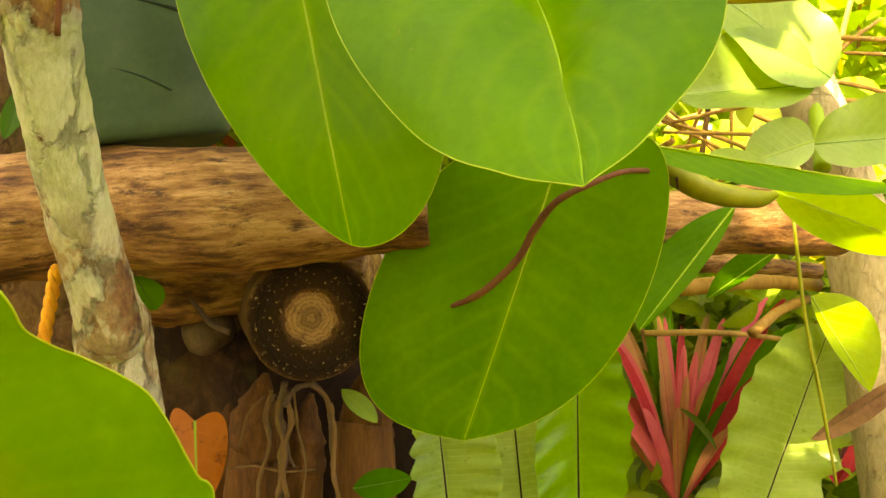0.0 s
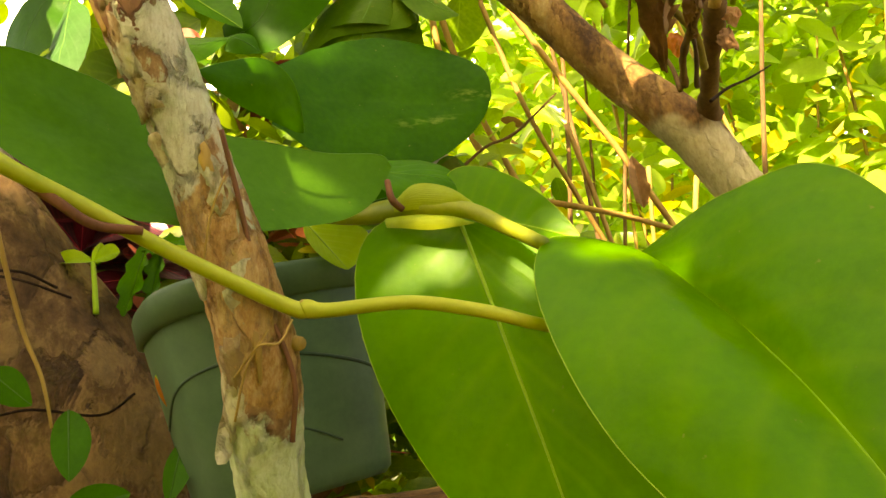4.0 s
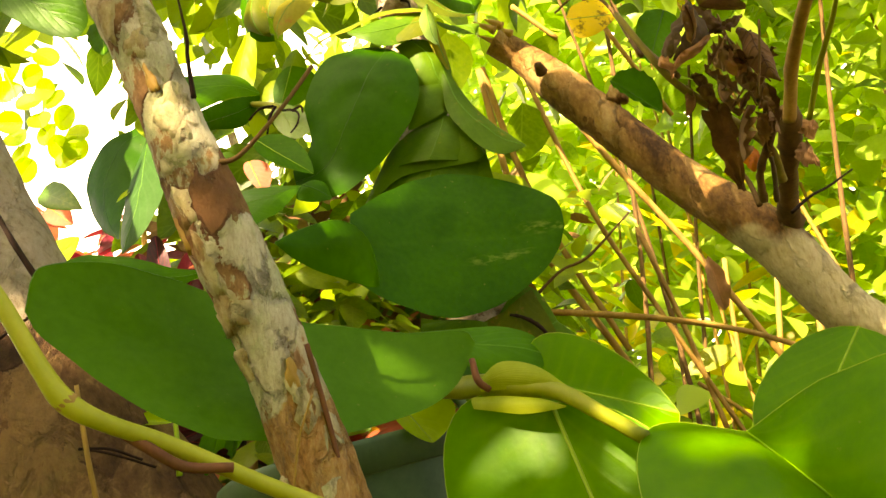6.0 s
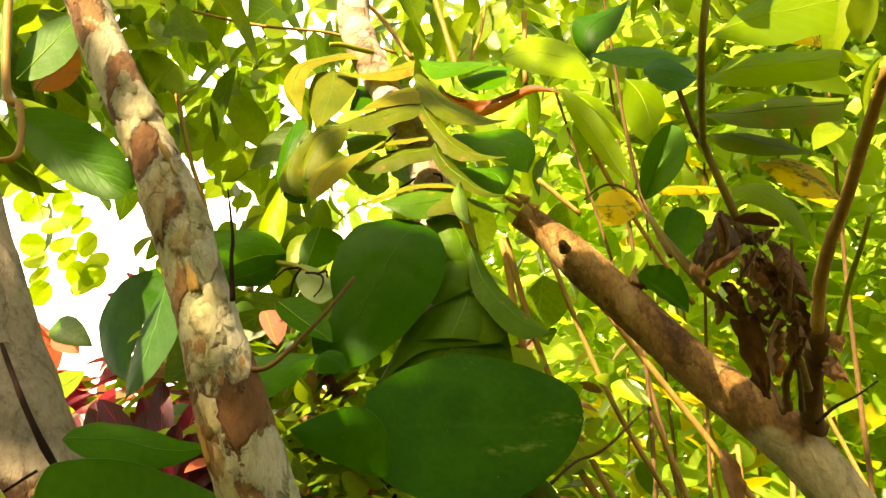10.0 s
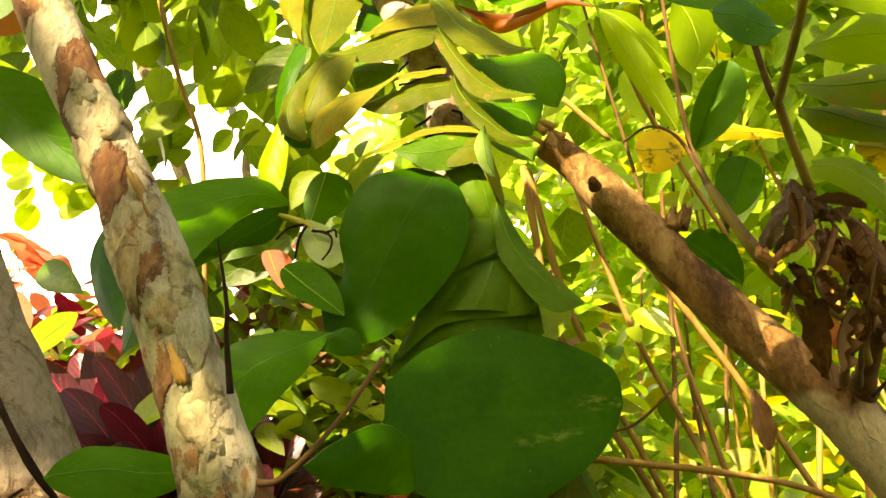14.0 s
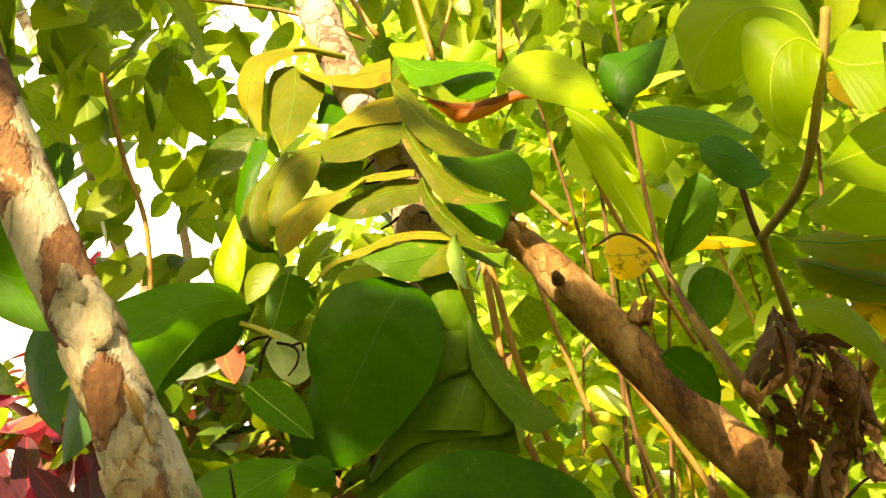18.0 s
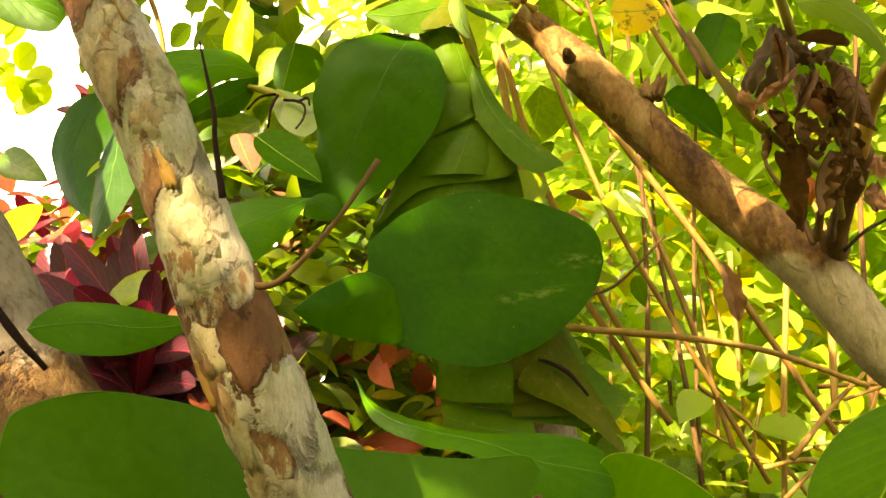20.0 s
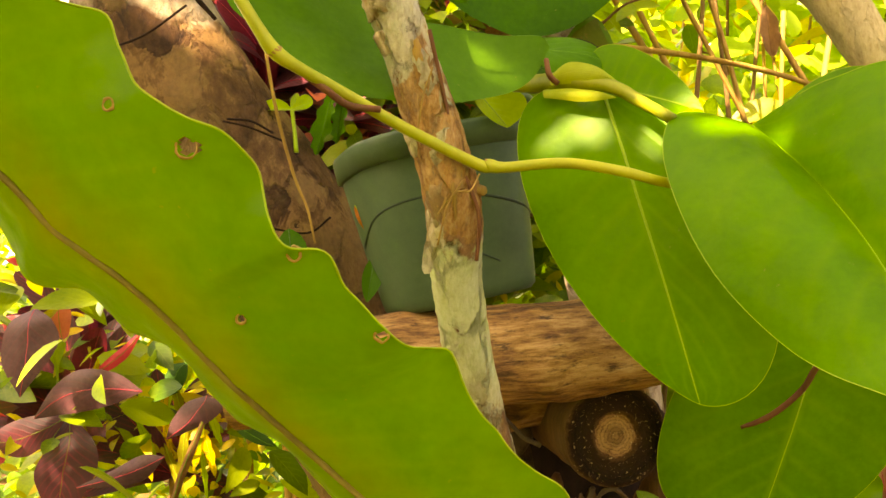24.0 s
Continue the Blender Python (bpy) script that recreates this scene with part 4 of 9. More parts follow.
def cut_log():
    c = V((-0.097, 0.604, 1.149))
    d = Vector((-0.3, 1, 0.03)).normalized()
    e = thing("cut_log", c, "short cut log with dark rotten end and pale core", "log")
    q = Vector((1, 0, 0)).rotation_difference(d)
    v, f = tube_data([(0.009 + 0.5 * i / 10, 0, 0, 0.0475) for i in range(11)], 5, 44, 0.03, 9, freq=30.0)
    body = mesh_object("log_body", v, f, M_DEAD)
    # end face: outer ring, raised lip and sunken core
    rings = [(0.0475, 0.003), (0.046, 0.0), (0.041, -0.001), (0.034, 0.0005), (0.0255, 0.001), (0.0225, 0.0), (0.021, 0.003), (0.015, 0.004), (0.007, 0.0025)]
    n = 56
    verts, faces = [], []
    for r, x in rings:
        for j in range(n):
            a = 2 * math.pi * j / n
            w = noise.noise(Vector((math.cos(a) * 2 + r * 90, math.sin(a) * 2, r * 40)))
            verts.append((x + 0.0012 * w - 0.001, r * (1 + 0.02 * w) * math.cos(a), r * (1 + 0.02 * w) * math.sin(a)))
    for i in range(len(rings) - 1):
        for j in range(n):
            k = (j + 1) % n
            faces.append((i * n + j, i * n + k, (i + 1) * n + k, (i + 1) * n + j))
    verts.append((0.001, 0.0, 0.0))
    faces += [((len(rings) - 1) * n + j, (len(rings) - 1) * n + (j + 1) % n, len(rings) * n) for j in range(n)]
    face = mesh_object("cut_end", verts, faces, M_LOGEND, label="dark cut end with a sunken pale core")
    for o in (body, face):
        o.parent = e
        o.rotation_mode = "QUATERNION"
        o.rotation_quaternion = q


cut_log()
for k, (a, b, r) in enumerate([((0.194, 0.950, 1.181), (0.460, 1.000, 1.173), 0.012), ((0.259, 0.900, 1.156), (0.437, 0.950, 1.158), 0.009), ((0.246, 1.000, 1.097), (0.483, 1.100, 1.075), 0.004), ((0.340, 0.900, 1.107), (0.424, 0.950, 1.142), 0.006)]):
    e = thing("fallen_stick", a, "dry brown stick lying behind the plants", "stick", "fallen sticks")
    tube("stick", [R(a, r), R(tuple((V(a) + V(b)) / 2 + Vector((0, 0, 0.006))), r), R(b, r * 0.8)], M_CANE if k else M_LOG, e, n=6, rough=0.1)

# stump painted near-black for the shade under the logs, and its roots
husk = thing("shade_toned_stump", (-0.1, 0.72, 0.0), "stump below the logs hung with roots, recess shade put into its near-black colour", "stump")
tube("stump_body", [(-0.12, 0.9, 0.0, 0.15), (-0.13, 0.9, 0.6, 0.14), (-0.13, 0.91, 1.0, 0.14), (-0.14, 0.92, 1.13, 0.12)], M_NEARBLACK, husk, n=8, sides=26, rough=0.12, freq=16.0)
ROOTS = [([(-0.120, 0.620, 1.098), (-0.126, 0.630, 1.075), (-0.122, 0.630, 1.052), (-0.124, 0.630, 1.029), (-0.125, 0.630, 1.006)], 0.003), ([(-0.129, 0.630, 1.088), (-0.136, 0.630, 1.076), (-0.133, 0.630, 1.055), (-0.140, 0.630, 1.028)], 0.0012), ([(-0.100, 0.630, 1.097), (-0.089, 0.630, 1.083), (-0.087, 0.630, 1.065), (-0.085, 0.630, 1.039)], 0.0016), ([(-0.121, 0.620, 1.081), (-0.112, 0.620, 1.094), (-0.098, 0.620, 1.098)], 0.002), ([(-0.120, 0.630, 1.052), (-0.118, 0.630, 1.039), (-0.114, 0.630, 1.032)], 0.0009), ([(-0.233, 0.660, 1.185), (-0.201, 0.650, 1.160), (-0.184, 0.645, 1.142), (-0.167, 0.640, 1.134)], 0.0022)]
for pts, r in ROOTS:
    tube("root", [R(p, r) for p in pts], M_GREYROOT, husk, "hanging grey-brown root", n=8, sides=8, rough=0.45, freq=70.0)
trunk_thing("brown_post", [(-0.05, 0.68, 0.0, 0.026), (-0.062, 0.665, 0.95, 0.024), (-0.062, 0.665, 1.05, 0.022), (-0.058, 0.665, 1.085, 0.016), (-0.05, 0.668, 1.11, 0.004)], M_SPLIT, "orange-brown split post standing below the logs", "stump", 26, 8, 0.16, 45.0)
for x, y, top, r in ((-0.166, 0.71, 1.062, 0.024), (-0.13, 0.735, 1.04, 0.02), (-0.205, 0.74, 1.03, 0.02)):
    trunk_thing("brown_post", [(x, y, 0.0, r * 1.1), (x, y, 0.9, r), (x + 0.004, y, top - 0.03, r), (x + 0.006, y, top, r * 0.7), (x + 0.012, y, top + 0.03, r * 0.12)], M_SPLIT, "rotten brown split stake below the logs", "stump", 22, 8, 0.22, 50.0)
log_thing("under_log", (-0.262, 0.675, 1.176), (-0.06, 0.7, 1.178), 0.034, 0.032, "brown log lying under the upper log", 7, 0.08)
stone = thing("grey_stone", (-0.2, 0.69, 1.135), "rounded grey stone wedged under the logs", "stone")
tube("body", [R((-0.205, 0.695, 1.112), 0.006), R((-0.203, 0.692, 1.122), 0.017), R((-0.198, 0.692, 1.136), 0.02), R((-0.195, 0.694, 1.15), 0.014), R((-0.194, 0.696, 1.156), 0.005)], M_GREYROOT, stone, n=4, sides=16, rough=0.25, freq=30.0)
tube("root", [R((-0.131, 0.625, 1.092), 0.0016), R((-0.136, 0.625, 1.071), 0.0016), R((-0.133, 0.625, 1.049), 0.0016), R((-0.141, 0.625, 1.023), 0.0016), R((-0.142, 0.625, 1.006), 0.0016)], M_DEAD, husk, "hanging grey-brown root", n=8, sides=8, rough=0.5, freq=90.0)
tube("root", [R((-0.086, 0.625, 1.082), 0.0019), R((-0.083, 0.625, 1.058), 0.0019), R((-0.084, 0.625, 1.032), 0.0019), R((-0.079, 0.625, 1.006), 0.0019)], M_DEAD, husk, "hanging grey-brown root", n=8, sides=8, rough=0.5, freq=90.0)
tube("root", [R((-0.121, 0.625, 1.092), 0.0023), R((-0.116, 0.625, 1.067), 0.0023), R((-0.124, 0.625, 1.041), 0.0023), R((-0.119, 0.625, 1.010), 0.0023)], M_DEAD, husk, "hanging grey-brown root", n=8, sides=8, rough=0.5, freq=90.0)
tube("root", [R((-0.123, 0.625, 1.092), 0.0018), R((-0.127, 0.625, 1.071), 0.0018), R((-0.121, 0.625, 1.045), 0.0018), R((-0.127, 0.625, 1.010), 0.0018)], M_DEAD, husk, "hanging grey-brown root", n=8, sides=8, rough=0.5, freq=90.0)
tube("root", [R((-0.103, 0.625, 1.097), 0.0016), R((-0.090, 0.625, 1.088), 0.0016), R((-0.086, 0.625, 1.075), 0.0016)], M_DEAD, husk, "hanging grey-brown root", n=8, sides=8, rough=0.5, freq=90.0)
tube("root", [R((-0.136, 0.625, 1.088), 0.0010), R((-0.149, 0.625, 1.073), 0.0010), R((-0.155, 0.625, 1.049), 0.0010)], M_DEAD, husk, "hanging grey-brown root", n=8, sides=8, rough=0.5, freq=90.0)
tube("root", [R((-0.164, 0.625, 1.032), 0.0010), R((-0.144, 0.625, 1.034), 0.0010), R((-0.123, 0.625, 1.030), 0.0010), R((-0.097, 0.625, 1.031), 0.0010)], M_DEAD, husk, "hanging grey-brown root", n=8, sides=8, rough=0.5, freq=90.0)
tube("root", [R((-0.114, 0.625, 1.092), 0.0012), R((-0.111, 0.625, 1.062), 0.0012), R((-0.105, 0.625, 1.036), 0.0012), R((-0.108, 0.625, 1.006), 0.0012)], M_DEAD, husk, "hanging grey-brown root", n=8, sides=8, rough=0.5, freq=90.0)

# ---------------------------------------------------------------- pot
def pot():
    c = V((-0.238, 0.635, 1.277))
    e = thing("plant_pot", c, "dark green plastic plant pot standing on the log", "plant pot")
    tilt = Euler((radians(3), radians(-9), 0)).to_matrix()
    n = 88

    def section(a):
        """Rounded square, radius 1 at its sides."""
        t = a - radians(28)
        return 0.97 / (abs(math.cos(t)) ** 3.4 + abs(math.sin(t)) ** 3.4) ** (1 / 3.4)

    def lathe(prof, name, material, label=""):
        verts, faces = [], []
        for r, z in prof:
            for j in range(n):
                a = 2 * math.pi * j / n
                q = r * section(a)
                verts.append(c + tilt @ Vector((q * math.cos(a), q * math.sin(a), z)))
        for i in range(len(prof) - 1):
            for j in range(n):
                k = (j + 1) % n
                faces.append((i * n + j, i * n + k, (i + 1) * n + k, (i + 1) * n + j))
        return mesh_object(name, verts, faces, material, e, label)

    h = 0.16
    lathe([(0.0, 0.004), (0.066, 0.0), (0.07, 0.004), (0.0715, 0.012), (0.085, h - 0.026), (0.0845, h - 0.022), (0.0855, h - 0.018), (0.082, h - 0.02), (0.068, 0.008), (0.0, 0.008)], "pot_wall", M_POT)
    lathe([(0.085, h - 0.024), (0.0895, h - 0.023), (0.0905, h - 0.004), (0.089, h), (0.085, h), (0.083, h - 0.022), (0.085, h - 0.024)], "rim", M_POT, "rolled plastic rim")
    lathe([(0.0, h - 0.03), (0.05, h - 0.026), (0.0825, h - 0.03)], "soil", M_SOIL, "dark potting soil")
    pts = []
    for k in range(13):
        a = radians(-170 + 160 * k / 12)
        z = 0.07 + 0.03 * math.sin(math.pi * k / 12)
        r = (0.0716 + (z / h) * 0.0142) * section(a)
        pts.append(R(c + tilt @ Vector((r * math.cos(a), r * math.sin(a), z)), 0.0016))
    tube("moulded_line", pts, M_POTD, e, "dark moulded arc", n=3, sides=6)
    arc = [R(c + tilt @ Vector(((0.0716 + (0.035 / h) * 0.0142) * section(radians(-95 + 6 * k)) * math.cos(radians(-95 + 6 * k)), (0.0716 + (0.035 / h) * 0.0142) * section(radians(-95 + 6 * k)) * math.sin(radians(-95 + 6 * k)), 0.052 - 0.0011 * k * k * 0.3)), 0.0009) for k in range(9)]
    tube("moulded_line", arc, M_POTD, e, "dark moulded arc", n=3, sides=6)
    tube("hook", [R((-0.171, 0.600, 1.447), 0.004), R((-0.173, 0.600, 1.459), 0.004), R((-0.162, 0.600, 1.464), 0.004), R((-0.156, 0.600, 1.454), 0.004), R((-0.162, 0.600, 1.446), 0.004)], M_POT, e, "dark plastic hanger hook", n=4, sides=8)


pot()

# ---------------------------------------------------------------- large front leaves
heart = thing("heart_leaf", (0.008, 0.473, 1.401), "large glossy heart-shaped green leaf hanging on the vine", "leaf")
heart_rib = [(0.008, 0.473, 1.401), (0.027, 0.425, 1.362), (0.040, 0.375, 1.320), (0.045, 0.335, 1.286), (0.045, 0.300, 1.257), (0.046, 0.278, 1.235), (0.045, 0.262, 1.220)]
ribbon_leaf("blade_half", [(0.008, 0.473, 1.401), (-0.048, 0.440, 1.408), (-0.065, 0.410, 1.370), (-0.048, 0.370, 1.299), (-0.012, 0.333, 1.247), (0.020, 0.289, 1.227), (0.045, 0.262, 1.220)], heart_rib, G_BIG, "", 0.012, heart, margin=M_MARGIN, n=8, ns=14, rib=False, across=(0.0, 0.5))
ribbon_leaf("blade_half", [(0.008, 0.473, 1.401), (0.049, 0.436, 1.421), (0.090, 0.388, 1.418), (0.106, 0.330, 1.347), (0.099, 0.288, 1.280), (0.069, 0.270, 1.239), (0.045, 0.262, 1.220)], heart_rib, G_BIG, "", 0.008, heart, margin=M_MARGIN, n=8, ns=14, rib=False, across=(1.0, 0.5))
tube("midrib", [R(p, 0.0008 - 0.00009 * k) for k, p in enumerate(heart_rib)], M_RIBG, heart, n=6, sides=6)
leaf("oval_leaf", (-0.097, 0.488, 1.434), (-0.048, 0.430, 1.202), (-0.159, 0.485, 1.347), (0.002, 0.410, 1.292), G_BIG, "large oval light green leaf hanging down from the vine", M_RIB, 0.0015, M_MARGIN, 0.0003, u0=0.5, lobe=0.12, power=0.5, q=0.62, bow=(0, -0.012, 0), nu=28, ns=10)
leaf("broad_leaf", (0.076, 0.546, 1.257), (0.015, 0.593, 1.061), (-0.053, 0.598, 1.167), (0.141, 0.557, 1.177), G_BIG, "broad round green leaf with pale veins", M_RIB, 0.0009, M_MARGIN, 0.0003, u0=0.5, lobe=0.25, power=0.42, q=0.33, bow=(0.0, -0.006, 0), nu=28, ns=10)
root = thing("aerial_root", (0.125, 0.500, 1.249), "thin brown aerial root lying across a leaf", "root")
tube("strand", [R((0.151, 0.560, 1.253), 0.0018), R((0.118, 0.525, 1.250), 0.0018), R((0.093, 0.515, 1.241), 0.0020), R((0.072, 0.520, 1.230), 0.0024), R((0.060, 0.535, 1.213), 0.0026), R((0.051, 0.545, 1.195), 0.0026), R((0.037, 0.555, 1.179), 0.0026), R((0.022, 0.565, 1.167), 0.0025), R((0.006, 0.572, 1.160), 0.0016)], M_ROOT, root, n=6, sides=8, rough=0.12, freq=120.0)
ribbon_leaf("long_leaf", [(-0.356, 0.364, 1.500), (-0.355, 0.367, 1.518), (-0.351, 0.374, 1.527), (-0.333, 0.397, 1.533), (-0.309, 0.422, 1.528), (-0.280, 0.444, 1.516), (-0.232, 0.469, 1.500), (-0.179, 0.487, 1.490), (-0.146, 0.496, 1.489), (-0.138, 0.498, 1.481)], [(-0.356, 0.364, 1.499), (-0.349, 0.365, 1.487), (-0.334, 0.367, 1.473), (-0.313, 0.370, 1.455), (-0.288, 0.378, 1.437), (-0.259, 0.393, 1.425), (-0.221, 0.424, 1.425), (-0.176, 0.468, 1.437), (-0.152, 0.489, 1.454), (-0.138, 0.498, 1.479)], G_LONG, "long smooth dull green leaf lying behind the trunk", -0.006, margin=M_RIBM, n=7, ns=14, rib=False)
patched_leaf = thing("round_dark_leaf", (-0.246, 0.660, 1.590), "round dark green leaf with ragged pale patches", "leaf")
ribbon_leaf("blade", [(-0.245, 0.700, 1.667), (-0.210, 0.745, 1.705), (-0.153, 0.775, 1.727), (-0.091, 0.785, 1.712), (-0.052, 0.782, 1.690), (-0.041, 0.777, 1.672), (-0.040, 0.773, 1.650)], [(-0.246, 0.660, 1.590), (-0.206, 0.705, 1.570), (-0.161, 0.735, 1.560), (-0.113, 0.755, 1.573), (-0.074, 0.765, 1.598), (-0.051, 0.770, 1.623), (-0.040, 0.773, 1.648)], G_PATCHED, "", 0.012, patched_leaf, crease=0.009, n=8, ns=14, rib=False)
ribbon_leaf("basal_lobe", [(-0.277, 0.547, 1.589), (-0.260, 0.570, 1.606), (-0.237, 0.596, 1.619), (-0.222, 0.620, 1.613), (-0.217, 0.645, 1.596), (-0.218, 0.660, 1.581)], [(-0.277, 0.547, 1.588), (-0.267, 0.565, 1.579), (-0.253, 0.590, 1.575), (-0.238, 0.615, 1.573), (-0.224, 0.640, 1.573), (-0.218, 0.660, 1.578)], G_DARK, "forward-folded lobe of the leaf", 0.006, patched_leaf, margin=M_RIBM, n=8, ns=10, rib=False)
ribbon_leaf("round_dark_leaf", [(-0.319, 0.790, 1.766), (-0.296, 0.785, 1.791), (-0.296, 0.775, 1.840), (-0.272, 0.775, 1.888), (-0.226, 0.780, 1.901), (-0.212, 0.785, 1.901)], [(-0.313, 0.785, 1.734), (-0.259, 0.765, 1.719), (-0.195, 0.760, 1.768), (-0.168, 0.762, 1.821), (-0.175, 0.770, 1.870), (-0.204, 0.785, 1.897)], G_DARK, "round dark green leaf standing against the trunk", 0.012, crease=0.006, n=8, ns=14)
hanging = thing("hanging_leaf", (-0.612, 1.030, 1.997), "drooping grey-green leaf folded along its midrib", "leaf")
ribbon_leaf("blade_half", [(-0.612, 1.030, 1.997), (-0.668, 1.050, 1.991), (-0.700, 1.060, 1.947), (-0.697, 1.060, 1.897), (-0.661, 1.030, 1.842), (-0.622, 1.000, 1.810)], [(-0.590, 1.020, 1.970), (-0.597, 1.020, 1.950), (-0.610, 1.020, 1.916), (-0.616, 1.010, 1.874), (-0.618, 1.000, 1.840), (-0.616, 0.990, 1.807)], G_DARK, "", 0.006, hanging)
ribbon_leaf("blade_half", [(-0.590, 1.020, 1.970), (-0.606, 1.010, 1.911), (-0.613, 1.000, 1.863), (-0.609, 0.980, 1.811), (-0.595, 0.955, 1.769)], [(-0.579, 1.010, 1.962), (-0.541, 0.970, 1.912), (-0.536, 0.955, 1.853), (-0.564, 0.955, 1.795), (-0.593, 0.953, 1.768)], G_BLUE, "paler ridged half of the blade", 0.008, hanging)
ribbon_leaf("edge_leaf", [(-0.440, 0.536, 1.590), (-0.438, 0.550, 1.602), (-0.429, 0.575, 1.613), (-0.405, 0.590, 1.611), (-0.382, 0.610, 1.606), (-0.358, 0.622, 1.603)], [(-0.440, 0.536, 1.589), (-0.432, 0.540, 1.581), (-0.415, 0.555, 1.574), (-0.399, 0.575, 1.574), (-0.382, 0.600, 1.582), (-0.358, 0.622, 1.601)], G_MID, "flat grey-green leaf held level", 0.004, n=8, ns=10)
side = thing("side_leaf", (-0.360, 0.820, 1.889), "broad green leaf with its edge curled over", "leaf")
ribbon_leaf("blade", [(-0.360, 0.820, 1.891), (-0.388, 0.820, 1.919), (-0.442, 0.800, 1.915), (-0.485, 0.760, 1.881), (-0.463, 0.720, 1.836)], [(-0.360, 0.820, 1.887), (-0.389, 0.790, 1.870), (-0.404, 0.720, 1.815), (-0.405, 0.650, 1.765), (-0.440, 0.680, 1.803)], G_MID, "", 0.006, side, n=7, ns=10)
# deeper green than the blade paints in the shade below the curl
ribbon_leaf("curled_edge", [(-0.360, 0.820, 1.887), (-0.389, 0.790, 1.869), (-0.404, 0.720, 1.814), (-0.405, 0.655, 1.765)], [(-0.364, 0.830, 1.880), (-0.379, 0.810, 1.843), (-0.402, 0.770, 1.822), (-0.408, 0.670, 1.766)], G_DARK, "underside of the curled edge, shade put into a deeper green", 0.004, side)
side = thing("side_leaf", (-0.298, 0.740, 1.723), "broad dark green leaf with its edge curled over", "leaf")
ribbon_leaf("blade", [(-0.298, 0.740, 1.724), (-0.338, 0.740, 1.728), (-0.372, 0.720, 1.717), (-0.383, 0.680, 1.696), (-0.374, 0.640, 1.665)], [(-0.298, 0.740, 1.722), (-0.313, 0.700, 1.681), (-0.323, 0.650, 1.649), (-0.332, 0.590, 1.614), (-0.356, 0.600, 1.633)], G_MID, "", 0.006, side, n=7, ns=10)
# shade under this curl is likewise coloured in
ribbon_leaf("curled_edge", [(-0.298, 0.740, 1.722), (-0.286, 0.740, 1.728), (-0.274, 0.740, 1.722), (-0.269, 0.740, 1.705)], [(-0.300, 0.735, 1.717), (-0.303, 0.730, 1.706), (-0.288, 0.730, 1.699), (-0.270, 0.735, 1.700)], G_DARK, "underside of the curled edge, shade put into a deeper green", 0.004, side)
leaf("top_left_leaf", (-0.535, 0.531, 1.89), (-0.424, 0.536, 1.796), (-0.455, 0.530, 1.863), (-0.487, 0.530, 1.820), G_MID, "dark green leaf seen against the sky", M_RIBD, 0.0006, None, u0=0.5, power=0.5)
leaf("back_leaf", (-0.103, 0.520, 1.454), (-0.023, 0.490, 1.418), (-0.077, 0.520, 1.482), (-0.072, 0.480, 1.402), G_BIG, "green leaf standing behind the petiole", M_RIB, 0.0012, M_MARGIN, 0.0003, u0=0.5, power=0.5)
leaf("back_leaf", (-0.177, 0.560, 1.475), (-0.100, 0.560, 1.486), (-0.137, 0.560, 1.496), (-0.137, 0.550, 1.468), G_DARK, "small dark leaf behind the petiole", M_RIBD, 0.001, None)
leaf("pot_leaf", (-0.210, 0.580, 1.474), (-0.178, 0.560, 1.429), (-0.201, 0.560, 1.446), (-0.163, 0.570, 1.459), G_LIME, "bright green leaf over the rim of the pot", M_RIB, 0.001, None)
leaf("right_leaf", (0.198, 0.740, 1.498), (0.112, 0.720, 1.393), (0.098, 0.730, 1.459), (0.216, 0.720, 1.415), G_BIG, "large light green leaf with quilted veins", M_RIB, 0.0012, M_MARGIN, 0.0003, u0=0.5, power=0.42)

petiole = thing("climbing_vine", (-0.183, 0.550, 1.467), "thick green vine stem with a winged sheath", "vine stem")
tube("stem", [R((-0.193, 0.560, 1.472), 0.007), R((-0.158, 0.530, 1.459), 0.0075), R((-0.127, 0.500, 1.451), 0.008), R((-0.094, 0.475, 1.439), 0.0055), R((-0.073, 0.455, 1.421), 0.0046), R((-0.055, 0.432, 1.402), 0.0042)], M_STEMG, petiole, n=6, sides=12, rough=0.08, freq=50.0)
ribbon_leaf("sheath", [(-0.138, 0.500, 1.457), (-0.123, 0.490, 1.464), (-0.103, 0.480, 1.457), (-0.085, 0.472, 1.439)], [(-0.138, 0.495, 1.448), (-0.120, 0.485, 1.446), (-0.100, 0.475, 1.441), (-0.085, 0.470, 1.438)], G_SHEATH, "pale green winged sheath", 0.003, petiole, rib=False)
ribbon_leaf("sheath", [(-0.144, 0.500, 1.446), (-0.124, 0.485, 1.442), (-0.104, 0.475, 1.436), (-0.090, 0.470, 1.429)], [(-0.144, 0.495, 1.438), (-0.124, 0.480, 1.431), (-0.104, 0.470, 1.427), (-0.090, 0.468, 1.428)], G_SHEATH, "pale green winged sheath", 0.003, petiole, rib=False)
tube("rootlet", [R((-0.133, 0.490, 1.448), 0.0022), R((-0.139, 0.485, 1.454), 0.0024), R((-0.141, 0.490, 1.468), 0.002)], M_ROOT, petiole, "short brown rootlet", n=5, sides=8)

